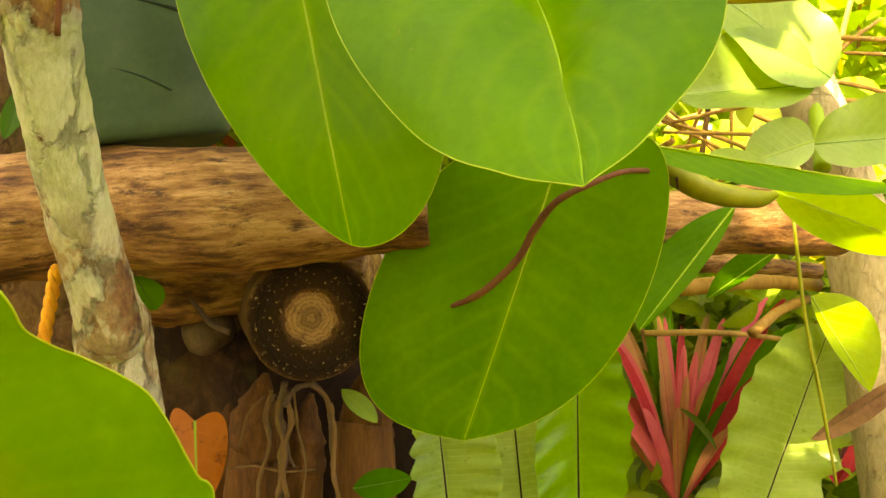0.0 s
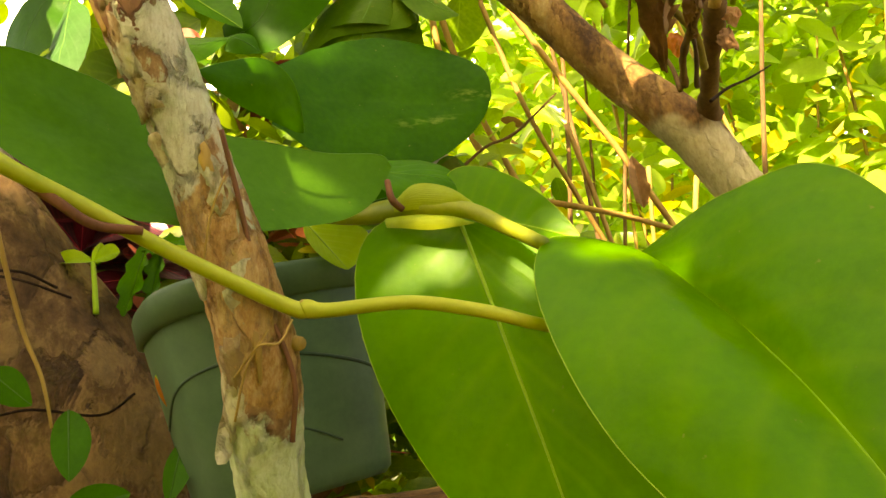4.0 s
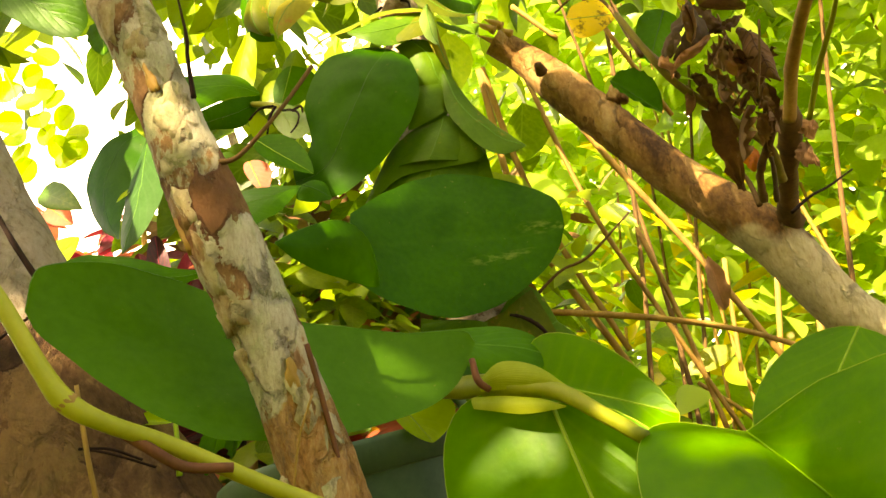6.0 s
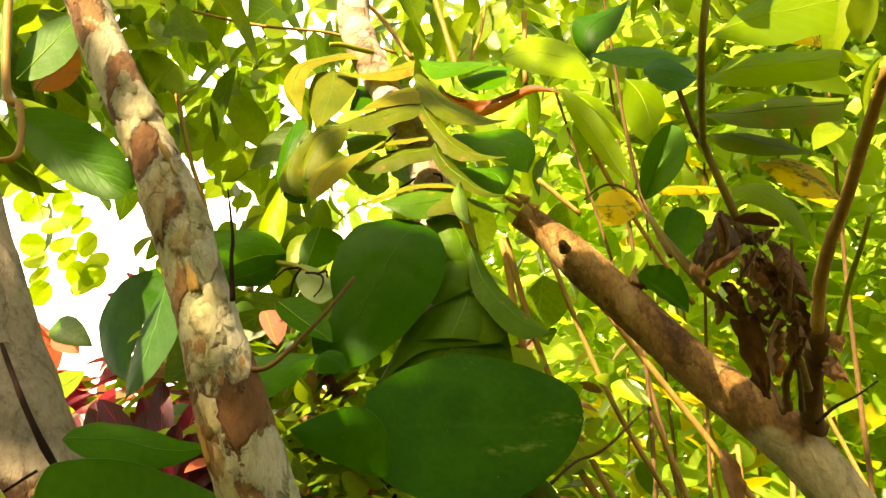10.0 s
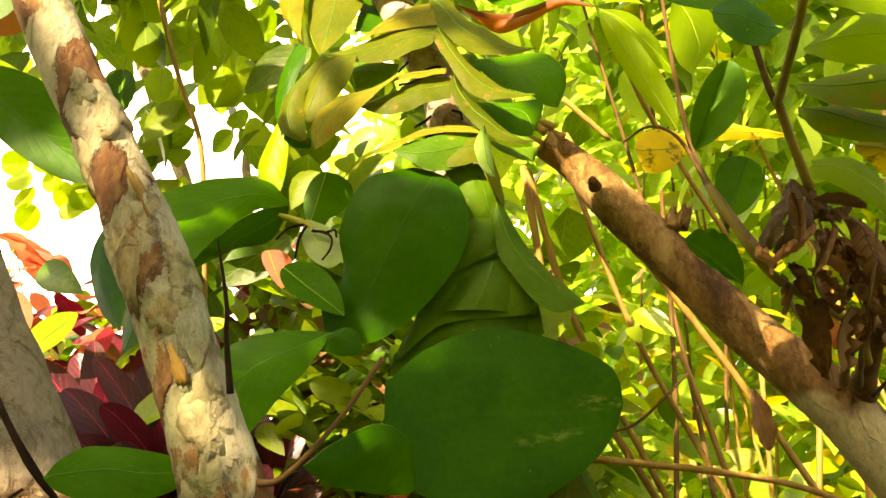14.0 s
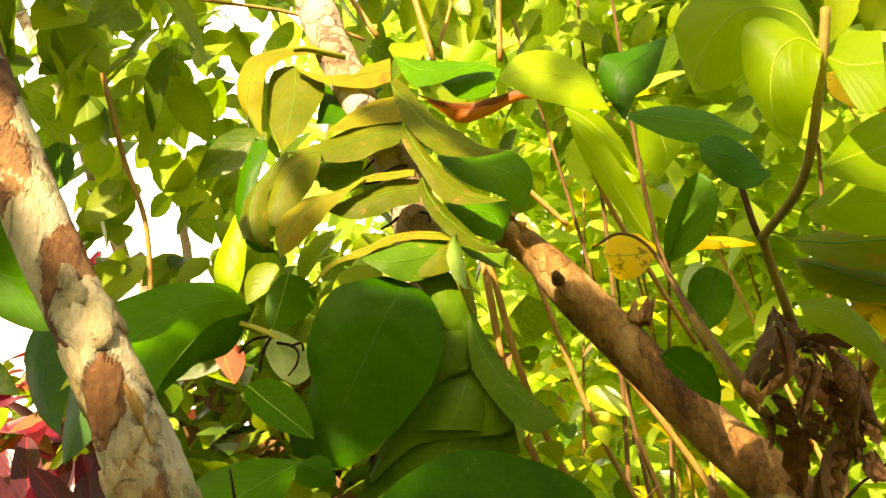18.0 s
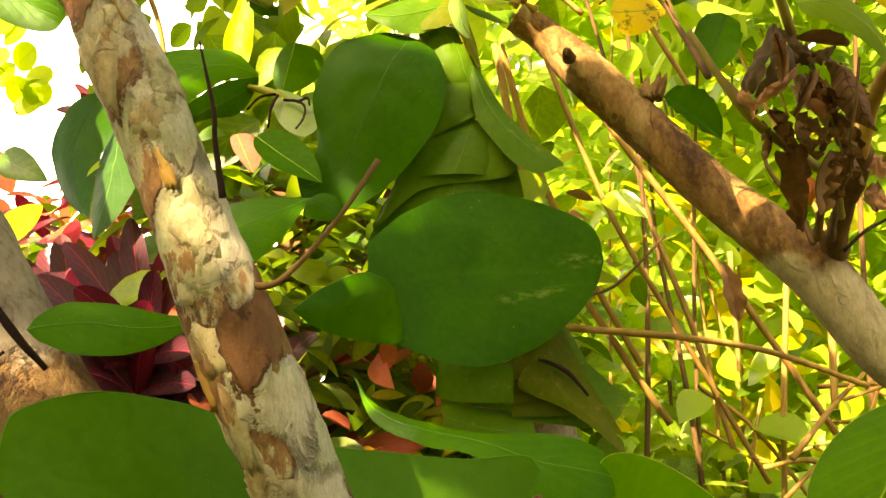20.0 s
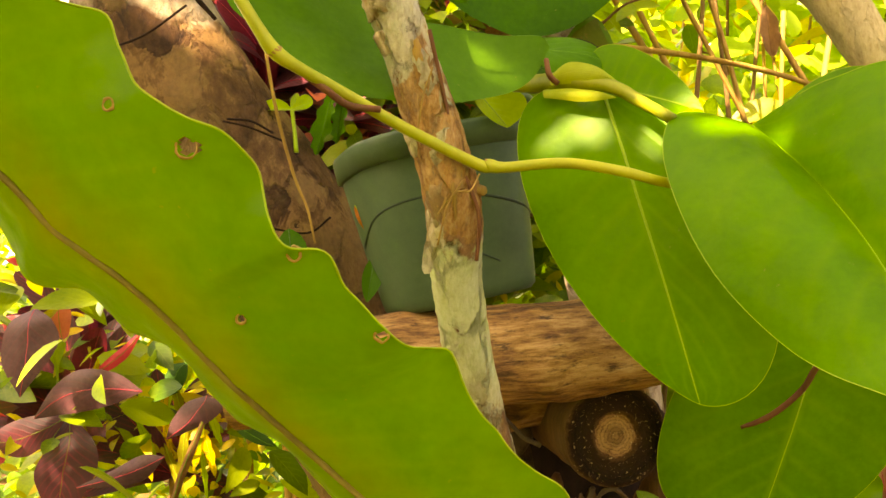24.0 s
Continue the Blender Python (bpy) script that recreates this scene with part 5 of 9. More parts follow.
yellow = thing("yellow_vine", (-0.304, 0.311, 1.44), "long smooth yellow-green vine stem", "vine stem")
tube("stem", [(-0.5, 0.3, 1.75, 0.00361), R((-0.359, 0.290, 1.528), 0.00370), R((-0.329, 0.295, 1.488), 0.00370), (-0.309, 0.3, 1.452, 0.00396), (-0.3, 0.305, 1.437, 0.00473), (-0.288, 0.315, 1.428, 0.00387), R((-0.271, 0.340, 1.419), 0.00387), R((-0.234, 0.370, 1.397), 0.00387), (-0.192, 0.398, 1.375, 0.00413), (-0.183, 0.402, 1.3735, 0.00499), (-0.172, 0.404, 1.372, 0.00396), R((-0.131, 0.410, 1.373), 0.00378), R((-0.093, 0.413, 1.365), 0.00378), R((-0.064, 0.424, 1.357), 0.00361), R((-0.02, 0.46, 1.352), 0.0035), R((0.05, 0.47, 1.345), 0.0035), R((0.16, 0.455, 1.34), 0.00361), R((0.25, 0.45, 1.342), 0.00387), (0.45, 0.46, 1.335, 0.00344)], M_STEM, yellow, n=8, sides=12)
for q, r in (((-0.183, 0.402, 1.3735), 0.0049), ((-0.3, 0.305, 1.437), 0.0048)):
    a = V(q)
    tube("node_ring", [R(a + Vector((-0.004, -0.001, 0.002)), r * 0.7), R(a, r), R(a + Vector((0.004, 0.001, -0.001)), r * 0.72)], M_CANE, yellow, "brownish swollen node", n=4, sides=12)
tube("tendril", [R((-0.247, 0.350, 1.407), 0.0022), R((-0.265, 0.340, 1.409), 0.0024), R((-0.277, 0.330, 1.418), 0.0026), R((-0.288, 0.325, 1.427), 0.0028)], M_ROOT, yellow, "brown woody tendril", n=6, sides=8)
twig = thing("overhead_branch", (-0.62, 0.53, 2.3), "thin grey branch hanging from the canopy with a few leaves", "branch")
tube("shoot", [(-0.72, 0.6, 2.75, 0.006), (-0.62, 0.54, 2.3, 0.0045), R((-0.556, 0.531, 1.945), 0.004), R((-0.532, 0.531, 1.896), 0.0038), R((-0.524, 0.531, 1.843), 0.003), R((-0.558, 0.531, 1.840), 0.003)], M_CANE, twig, n=6, sides=8)
for a, t, l, r, m in [((-0.556, 0.550, 1.947), (-0.517, 0.570, 2.050), (-0.558, 0.560, 2.015), (-0.516, 0.560, 1.973), G_MID), ((-0.562, 0.540, 1.960), (-0.622, 0.540, 2.040), (-0.598, 0.540, 1.986), (-0.570, 0.540, 2.012), G_MID), ((-0.557, 0.580, 1.959), (-0.529, 0.580, 2.022), (-0.554, 0.580, 2.002), (-0.516, 0.580, 1.969), G_ORANGE), ((-0.548, 0.540, 1.911), (-0.503, 0.560, 1.900), (-0.534, 0.550, 1.918), (-0.522, 0.550, 1.887), G_LIME)]:
    leaf("twig_leaf", a, t, l, r, m, "", M_RIB, 0.0009, None, parent=twig, nu=12, ns=4)
tube("petiole", [R((-0.535, 0.531, 1.89), 0.0016), R((-0.531, 0.531, 1.883), 0.002), R((-0.532, 0.531, 1.896), 0.0025)], M_STEMG, twig, n=4, sides=6)
hang = thing("hanging_root", (-0.340, 0.400, 1.472), "thin pinkish hanging root", "root")
tube("strand", [R((-0.326, 0.360, 1.457), 0.0011), R((-0.323, 0.370, 1.415), 0.0013), R((-0.316, 0.380, 1.373), 0.0012), R((-0.309, 0.385, 1.350), 0.001), R((-0.306, 0.390, 1.326), 0.0008)], M_CANE, hang, n=6, sides=6)

# near fern frond
FROND_EDGE = [(-0.352, 0.128, 1.425), (-0.326, 0.130, 1.410), (-0.308, 0.132, 1.403), (-0.304, 0.135, 1.390), (-0.295, 0.137, 1.375), (-0.278, 0.138, 1.364), (-0.263, 0.140, 1.356), (-0.256, 0.145, 1.344), (-0.250, 0.150, 1.324), (-0.243, 0.152, 1.312), (-0.230, 0.158, 1.308), (-0.226, 0.166, 1.292), (-0.212, 0.178, 1.276), (-0.198, 0.203, 1.264), (-0.190, 0.217, 1.260), (-0.184, 0.225, 1.241), (-0.171, 0.236, 1.221), (-0.158, 0.250, 1.200),
              (-0.141, 0.262, 1.185), (-0.140, 0.280, 1.171), (-0.130, 0.296, 1.159), (-0.115, 0.312, 1.147), (-0.108, 0.322, 1.132), (-0.100, 0.332, 1.108), (-0.094, 0.336, 1.098), (-0.1, 0.35, 1.05)]
FROND_RIB = [(-0.43, 0.15, 1.4), (-0.381, 0.170, 1.351), (-0.362, 0.180, 1.325), (-0.341, 0.190, 1.306), (-0.320, 0.202, 1.282), (-0.299, 0.215, 1.253), (-0.277, 0.230, 1.226), (-0.244, 0.250, 1.187), (-0.21, 0.275, 1.145), (-0.165, 0.31, 1.09), (-0.13, 0.345, 1.03)]
FROND_LOW = [(-0.46, 0.2, 1.385), (-0.419, 0.220, 1.334), (-0.405, 0.225, 1.307), (-0.383, 0.235, 1.296), (-0.345, 0.250, 1.264), (-0.320, 0.262, 1.236), (-0.288, 0.275, 1.204), (-0.266, 0.285, 1.179), (-0.225, 0.3, 1.13), (-0.19, 0.33, 1.07), (-0.15, 0.36, 1.02)]
FROND_HOLES = [(-0.280, 0.141, 1.350, 0.0046), (-0.310, 0.146, 1.372, 0.0024), (-0.241, 0.153, 1.302, 0.0028), (-0.214, 0.178, 1.272, 0.003), (-0.278, 0.185, 1.282, 0.0022)]


def long_frond(rib, edge, low, holes):
    """A long fern frond: two halves of the blade spanned from the rib to their wavy edges."""
    e = thing("fern_frond", rib[-1], "long wavy-edged lime fern frond with holes", "fern")

    def rail(pts, m):
        c = np.array([p[:3] for p in curve_points([R(p, 0) for p in pts], 10)])
        d = np.concatenate([[0], np.cumsum(np.linalg.norm(np.diff(c, axis=0), axis=1))])
        return [Vector(np.array([np.interp(t * d[-1], d, c[:, k]) for k in range(3)])) for t in np.linspace(0, 1, m)]

    m, ns = 360, 90
    ridge = rail(rib, m)
    for side, rim in ((0, rail(edge, m)), (1, rail(low, m))):
        verts, uvs = [], []
        for i in range(m):
            a, b = ridge[i], rim[i]
            out = (b - a)
            along = ridge[min(i + 1, m - 1)] - ridge[max(i - 1, 0)]
            nrm = along.cross(out).normalized()
            if nrm.y > 0:
                nrm = -nrm
            for j in range(ns + 1):
                v = j / ns
                w = 0.0028 * v ** 2.5 * math.sin(i * 0.13 + 2.2 * noise.noise(Vector((i * 0.02, side, 0)))) + 0.003 * math.sin(math.pi * v)
                p = a + out * (v + 0.012 * v ** 6 * noise.noise(Vector((i * 0.11, 3, side)))) + nrm * w
                p = p + nrm * (0.0012 * noise.noise(p * 60))
                verts.append(p)
                uvs.append((i / (m - 1), 0.5 + (0.5 if side else -0.5) * v))
        k = ns + 1
        faces = []
        for i in range(m - 1):
            for j in range(ns):
                f = (i * k + j, i * k + j + 1, (i + 1) * k + j + 1, (i + 1) * k + j)
                c = (verts[f[0]] + verts[f[2]]) / 2
                if side == 0 and any((c - Vector(h[:3])).length < h[3] * (1 + 0.35 * noise.noise(c * 320)) for h in holes):
                    continue
                faces.append(f)
        half = mesh_object("blade_half", verts, faces, G_FERN, e, uvs=uvs)
        kid(tube("margin", [R(verts[i * k + ns], 0.0005) for i in range(0, m, 2)], M_MARGIN, None, n=1, sides=5), half)
        if side == 0:
            for hx, hy, hz, hr in holes:
                near = min(verts, key=lambda q: (q - Vector((hx, hy, hz))).length)
                ring = [near + Vector((hr * math.cos(t * 0.524), -0.0004, hr * math.sin(t * 0.524))) * (1 + 0.3 * noise.noise(Vector((t % 12, hx * 90, 0)))) for t in range(13)]
                kid(tube("hole_rim", [R(p, 0.0006) for p in ring], M_CANE, None, n=3, sides=5, rough=0.7, freq=300.0), half)
    tube("midrib", [R(p + Vector((0, -0.0006, 0)), 0.0017) for p in ridge[::12]], M_STEMB, e, n=4, sides=8)
    tube("midrib_groove", [R(p + Vector((0.0012, -0.0022, 0.0012)), 0.0003) for p in ridge[150::12]], M_STEMB, e, "dark groove along the midrib", n=4, sides=6)


long_frond(FROND_RIB, FROND_EDGE, FROND_LOW, FROND_HOLES)

stipe = thing("fern_stipe", (-0.1, 0.42, 0.0), "short dark fern stalk rising from the ground", "fern")
tube("stalk", [(-0.1, 0.42, 0.0, 0.007), (-0.11, 0.4, 0.7, 0.006), R((-0.126, 0.350, 1.02), 0.004), R((-0.130, 0.345, 1.031), 0.003)], M_STEMG, stipe, n=6, sides=8)

# ---------------------------------------------------------------- shingle leaves on the trunk
SH = "stiff shingle leaf pressed against the trunk"
def shingle(base, tip, l, r, m=G_SHING, **kw):
    leaf("shingle_leaf", base, tip, l, r, m, SH, M_RIBM, 0.0005, None, group="shingle leaves", **{**dict(u0=0.33, power=0.3, q=1.05, nu=20, ns=6, wave=0.0035, waves=1.6), **kw})


# leaves set in two rows along the trunk
ribbon_leaf("shingle_leaf", [(-0.196, 0.894, 2.238), (-0.154, 0.889, 2.225), (-0.113, 0.887, 2.219), (-0.078, 0.888, 2.218)], [(-0.196, 0.882, 2.226), (-0.180, 0.861, 2.176), (-0.151, 0.859, 2.170), (-0.079, 0.875, 2.207)], G_MID, SH, 0.004, group="shingle leaves")
ribbon_leaf("shingle_leaf", [(-0.138, 0.900, 2.198), (-0.104, 0.910, 2.224), (-0.078, 0.914, 2.232), (-0.060, 0.910, 2.220)], [(-0.139, 0.888, 2.187), (-0.118, 0.877, 2.158), (-0.082, 0.881, 2.167), (-0.062, 0.899, 2.210)], G_MID, SH, 0.004, group="shingle leaves")
ribbon_leaf("shingle_leaf", [(-0.205, 0.866, 2.190), (-0.184, 0.859, 2.171), (-0.160, 0.838, 2.120), (-0.131, 0.822, 2.084), (-0.103, 0.809, 2.054), (-0.081, 0.807, 2.048)], [(-0.199, 0.837, 2.136), (-0.190, 0.819, 2.096), (-0.164, 0.798, 2.049), (-0.135, 0.795, 2.036), (-0.105, 0.796, 2.036), (-0.082, 0.797, 2.041)], G_SHING, SH, 0.004, group="shingle leaves")
ribbon_leaf("shingle_leaf", [(-0.153, 0.866, 2.077), (-0.104, 0.866, 2.078), (-0.068, 0.866, 2.078), (-0.049, 0.863, 2.056), (-0.048, 0.859, 2.028), (-0.060, 0.854, 1.998)], [(-0.154, 0.855, 2.067), (-0.134, 0.851, 2.040), (-0.110, 0.848, 2.022), (-0.089, 0.846, 2.010), (-0.075, 0.844, 1.997), (-0.063, 0.844, 1.992)], G_MID, SH, 0.004, group="shingle leaves", margin=M_MARGIN)
ribbon_leaf("shingle_leaf", [(-0.186, 0.830, 2.104), (-0.170, 0.809, 2.058), (-0.154, 0.803, 2.030), (-0.126, 0.798, 1.999), (-0.104, 0.796, 1.987), (-0.089, 0.796, 1.983)], [(-0.197, 0.809, 2.075), (-0.182, 0.795, 2.035), (-0.162, 0.787, 1.991), (-0.140, 0.785, 1.976), (-0.111, 0.785, 1.975), (-0.090, 0.786, 1.977)], G_SHING, SH, 0.004, group="shingle leaves")
ribbon_leaf("shingle_leaf", [(-0.152, 0.835, 2.002), (-0.113, 0.835, 1.998), (-0.081, 0.836, 2.000), (-0.082, 0.831, 1.976), (-0.094, 0.827, 1.951)], [(-0.151, 0.825, 1.994), (-0.142, 0.821, 1.975), (-0.126, 0.819, 1.958), (-0.109, 0.817, 1.947), (-0.097, 0.817, 1.945)], G_MID, SH, 0.004, group="shingle leaves")
ribbon_leaf("shingle_leaf", [(-0.174, 0.802, 2.022), (-0.162, 0.796, 1.991), (-0.146, 0.793, 1.969), (-0.125, 0.788, 1.941), (-0.110, 0.786, 1.928), (-0.094, 0.785, 1.922)], [(-0.180, 0.789, 2.000), (-0.174, 0.784, 1.973), (-0.154, 0.778, 1.940), (-0.133, 0.775, 1.923), (-0.111, 0.774, 1.915), (-0.095, 0.774, 1.917)], G_SHING, SH, 0.004, group="shingle leaves")
ribbon_leaf("shingle_leaf", [(-0.139, 0.816, 1.942), (-0.113, 0.814, 1.930), (-0.091, 0.814, 1.930), (-0.096, 0.811, 1.913)], [(-0.140, 0.805, 1.934), (-0.132, 0.803, 1.924), (-0.116, 0.801, 1.913), (-0.100, 0.800, 1.908)], G_SHLOW, SH, 0.004, group="shingle leaves")
ribbon_leaf("shingle_leaf", [(-0.147, 0.779, 1.944), (-0.141, 0.775, 1.921), (-0.140, 0.770, 1.895), (-0.139, 0.767, 1.877)], [(-0.150, 0.767, 1.932), (-0.158, 0.763, 1.912), (-0.155, 0.759, 1.891), (-0.143, 0.757, 1.874)], G_PALE, SH, 0.004, group="shingle leaves")
ribbon_leaf("shingle_leaf", [(-0.258, 0.893, 2.245), (-0.300, 0.895, 2.263), (-0.349, 0.895, 2.260), (-0.380, 0.889, 2.243), (-0.389, 0.868, 2.195), (-0.380, 0.851, 2.153), (-0.349, 0.824, 2.092)], [(-0.257, 0.878, 2.228), (-0.305, 0.884, 2.242), (-0.335, 0.877, 2.229), (-0.352, 0.865, 2.204), (-0.353, 0.846, 2.157), (-0.351, 0.828, 2.117), (-0.346, 0.813, 2.084)], G_SHYEL, SH, 0.004, group="shingle leaves")
ribbon_leaf("shingle_leaf", [(-0.324, 0.898, 2.236), (-0.349, 0.890, 2.221), (-0.353, 0.869, 2.168), (-0.343, 0.845, 2.114), (-0.328, 0.827, 2.073)], [(-0.322, 0.885, 2.224), (-0.290, 0.876, 2.201), (-0.283, 0.865, 2.172), (-0.301, 0.839, 2.113), (-0.325, 0.817, 2.068)], G_SHING, SH, 0.004, group="shingle leaves", margin=M_MARGIN)
ribbon_leaf("shingle_leaf", [(-0.201, 0.883, 2.229), (-0.223, 0.878, 2.218), (-0.257, 0.869, 2.200), (-0.290, 0.869, 2.201), (-0.319, 0.876, 2.220)], [(-0.202, 0.852, 2.174), (-0.230, 0.848, 2.164), (-0.262, 0.849, 2.168), (-0.295, 0.855, 2.185), (-0.318, 0.865, 2.210)], G_SHYEL, SH, 0.004, group="shingle leaves")
ribbon_leaf("shingle_leaf", [(-0.238, 0.835, 2.059), (-0.269, 0.836, 2.067), (-0.295, 0.836, 2.070)], [(-0.241, 0.821, 2.030), (-0.262, 0.820, 2.024), (-0.286, 0.819, 2.022)], G_SHLOW, SH, 0.004, group="shingle leaves")
ribbon_leaf("shingle_leaf", [(-0.287, 0.899, 2.203), (-0.246, 0.898, 2.197), (-0.212, 0.896, 2.193)], [(-0.293, 0.859, 2.125), (-0.264, 0.859, 2.124), (-0.238, 0.868, 2.143)], G_DARK, SH, 0.004, group="shingle leaves")
ribbon_leaf("shingle_leaf", [(-0.198, 0.851, 2.153), (-0.224, 0.847, 2.144), (-0.252, 0.838, 2.125), (-0.276, 0.823, 2.094)], [(-0.191, 0.820, 2.098), (-0.217, 0.819, 2.097), (-0.242, 0.816, 2.093), (-0.275, 0.812, 2.085)], G_SHYEL, SH, 0.004, group="shingle leaves")
ribbon_leaf("shingle_leaf", [(-0.191, 0.830, 2.104), (-0.224, 0.829, 2.105), (-0.255, 0.825, 2.095), (-0.290, 0.814, 2.073), (-0.319, 0.808, 2.063)], [(-0.196, 0.803, 2.062), (-0.218, 0.797, 2.051), (-0.241, 0.795, 2.040), (-0.276, 0.795, 2.041), (-0.317, 0.797, 2.055)], G_SHING, SH, 0.004, group="shingle leaves")
ribbon_leaf("shingle_leaf", [(-0.359, 0.834, 2.098), (-0.369, 0.820, 2.057), (-0.375, 0.813, 2.019), (-0.374, 0.808, 1.991), (-0.365, 0.803, 1.963)], [(-0.357, 0.823, 2.090), (-0.346, 0.822, 2.086), (-0.341, 0.812, 2.065), (-0.353, 0.804, 2.022), (-0.361, 0.793, 1.957)], G_DARK, SH, 0.004, group="shingle leaves")
ribbon_leaf("shingle_leaf", [(-0.319, 0.807, 2.061), (-0.336, 0.804, 2.043), (-0.357, 0.798, 2.012), (-0.366, 0.793, 1.985), (-0.361, 0.788, 1.958), (-0.333, 0.785, 1.939)], [(-0.316, 0.797, 2.054), (-0.318, 0.794, 2.037), (-0.334, 0.788, 2.006), (-0.336, 0.783, 1.979), (-0.333, 0.779, 1.955), (-0.330, 0.775, 1.934)], G_SHING, SH, 0.008, group="shingle leaves")
ribbon_leaf("shingle_leaf", [(-0.282, 0.801, 2.053), (-0.312, 0.800, 2.053), (-0.329, 0.797, 2.036), (-0.339, 0.790, 1.994), (-0.337, 0.786, 1.974), (-0.330, 0.784, 1.963)], [(-0.280, 0.790, 2.044), (-0.287, 0.785, 2.014), (-0.302, 0.780, 1.988), (-0.316, 0.777, 1.971), (-0.324, 0.775, 1.962), (-0.327, 0.774, 1.958)], G_SHING, SH, 0.008, group="shingle leaves", margin=M_MARGIN)
ribbon_leaf("shingle_leaf", [(-0.236, 0.790, 2.018), (-0.264, 0.786, 2.001), (-0.298, 0.784, 1.993), (-0.320, 0.781, 1.977), (-0.327, 0.776, 1.950), (-0.320, 0.772, 1.926)], [(-0.235, 0.779, 2.009), (-0.251, 0.776, 1.994), (-0.273, 0.771, 1.970), (-0.289, 0.767, 1.948), (-0.305, 0.764, 1.932), (-0.318, 0.761, 1.921)], G_SHYEL, SH, 0.006, group="shingle leaves")
ribbon_leaf("shingle_leaf", [(-0.182, 0.799, 2.026), (-0.219, 0.798, 2.025), (-0.242, 0.797, 2.018), (-0.255, 0.795, 2.008)], [(-0.183, 0.787, 2.013), (-0.213, 0.787, 2.011), (-0.239, 0.786, 2.008), (-0.254, 0.785, 2.002)], G_SHYEL, SH, 0.002, group="shingle leaves")
ribbon_leaf("shingle_leaf", [(-0.176, 0.801, 2.015), (-0.196, 0.801, 2.018), (-0.219, 0.800, 2.012), (-0.248, 0.797, 1.999), (-0.280, 0.794, 1.985)], [(-0.179, 0.786, 1.982), (-0.203, 0.784, 1.977), (-0.225, 0.783, 1.969), (-0.253, 0.782, 1.967), (-0.279, 0.784, 1.979)], G_SHING, SH, 0.004, group="shingle leaves")
ribbon_leaf("shingle_leaf", [(-0.149, 0.788, 1.943), (-0.176, 0.789, 1.951), (-0.210, 0.788, 1.949), (-0.243, 0.785, 1.934), (-0.276, 0.781, 1.917), (-0.293, 0.777, 1.894)], [(-0.150, 0.777, 1.933), (-0.188, 0.777, 1.937), (-0.215, 0.776, 1.932), (-0.243, 0.773, 1.921), (-0.267, 0.771, 1.913), (-0.291, 0.767, 1.889)], G_SHYEL, SH, 0.002, group="shingle leaves")
ribbon_leaf("shingle_leaf", [(-0.155, 0.787, 1.938), (-0.188, 0.786, 1.935), (-0.221, 0.785, 1.934), (-0.240, 0.783, 1.923)], [(-0.152, 0.770, 1.899), (-0.179, 0.769, 1.893), (-0.211, 0.769, 1.898), (-0.239, 0.772, 1.915)], G_SHING, SH, 0.004, group="shingle leaves")
ribbon_leaf("shingle_leaf", [(-0.387, 0.896, 2.049), (-0.402, 0.890, 2.010), (-0.414, 0.882, 1.967), (-0.409, 0.878, 1.942), (-0.389, 0.877, 1.924)], [(-0.385, 0.886, 2.041), (-0.378, 0.880, 2.005), (-0.377, 0.872, 1.961), (-0.380, 0.867, 1.934), (-0.386, 0.867, 1.919)], G_LIME, SH, 0.006, group="shingle leaves")
ribbon_leaf("shingle_leaf", [(-0.465, 1.015, 2.200), (-0.446, 1.020, 2.211), (-0.420, 1.019, 2.207), (-0.402, 1.012, 2.189)], [(-0.462, 1.004, 2.191), (-0.439, 0.996, 2.168), (-0.417, 0.995, 2.155), (-0.399, 0.994, 2.150)], G_DARK, SH, 0.004, group="shingle leaves")
ribbon_leaf("shingle_leaf", [(-0.366, 0.809, 1.968), (-0.351, 0.807, 1.960), (-0.334, 0.807, 1.957)], [(-0.361, 0.797, 1.954), (-0.347, 0.795, 1.943), (-0.331, 0.795, 1.941)], G_DARK, SH, 0.004, group="shingle leaves")
tube("stalk", [R((-0.252, 0.810, 2.182), 0.0035), R((-0.270, 0.800, 2.181), 0.0035), R((-0.292, 0.790, 2.182), 0.0035), R((-0.307, 0.785, 2.179), 0.0035)], M_STEMG, climber, "curved leaf stalk", n=5, sides=8)
tube("torn_sheath", [R((-0.238, 0.823, 2.025), 0.0014), R((-0.220, 0.823, 2.028), 0.0014), R((-0.200, 0.823, 2.039), 0.0014)], M_NEARBLACK, climber, "dark torn leaf sheath", n=4, sides=6, rough=0.3, freq=200.0)
tube("torn_sheath", [R((-0.238, 0.823, 2.041), 0.0014), R((-0.230, 0.823, 2.050), 0.0014), R((-0.226, 0.823, 2.054), 0.0014)], M_NEARBLACK, climber, "dark torn leaf sheath", n=4, sides=6, rough=0.3, freq=200.0)
tube("torn_sheath", [R((-0.222, 0.823, 1.970), 0.0014), R((-0.210, 0.823, 1.977), 0.0014), R((-0.203, 0.823, 1.983), 0.0014)], M_NEARBLACK, climber, "dark torn leaf sheath", n=4, sides=6, rough=0.3, freq=200.0)
tube("torn_sheath", [R((-0.211, 0.823, 1.957), 0.0014), R((-0.200, 0.823, 1.960), 0.0014), R((-0.189, 0.823, 1.959), 0.0014)], M_NEARBLACK, climber, "dark torn leaf sheath", n=4, sides=6, rough=0.3, freq=200.0)
tube("torn_sheath", [R((-0.197, 0.823, 2.014), 0.0014), R((-0.192, 0.823, 2.018), 0.0014), R((-0.188, 0.823, 2.021), 0.0014)], M_NEARBLACK, climber, "dark torn leaf sheath", n=4, sides=6, rough=0.3, freq=200.0)
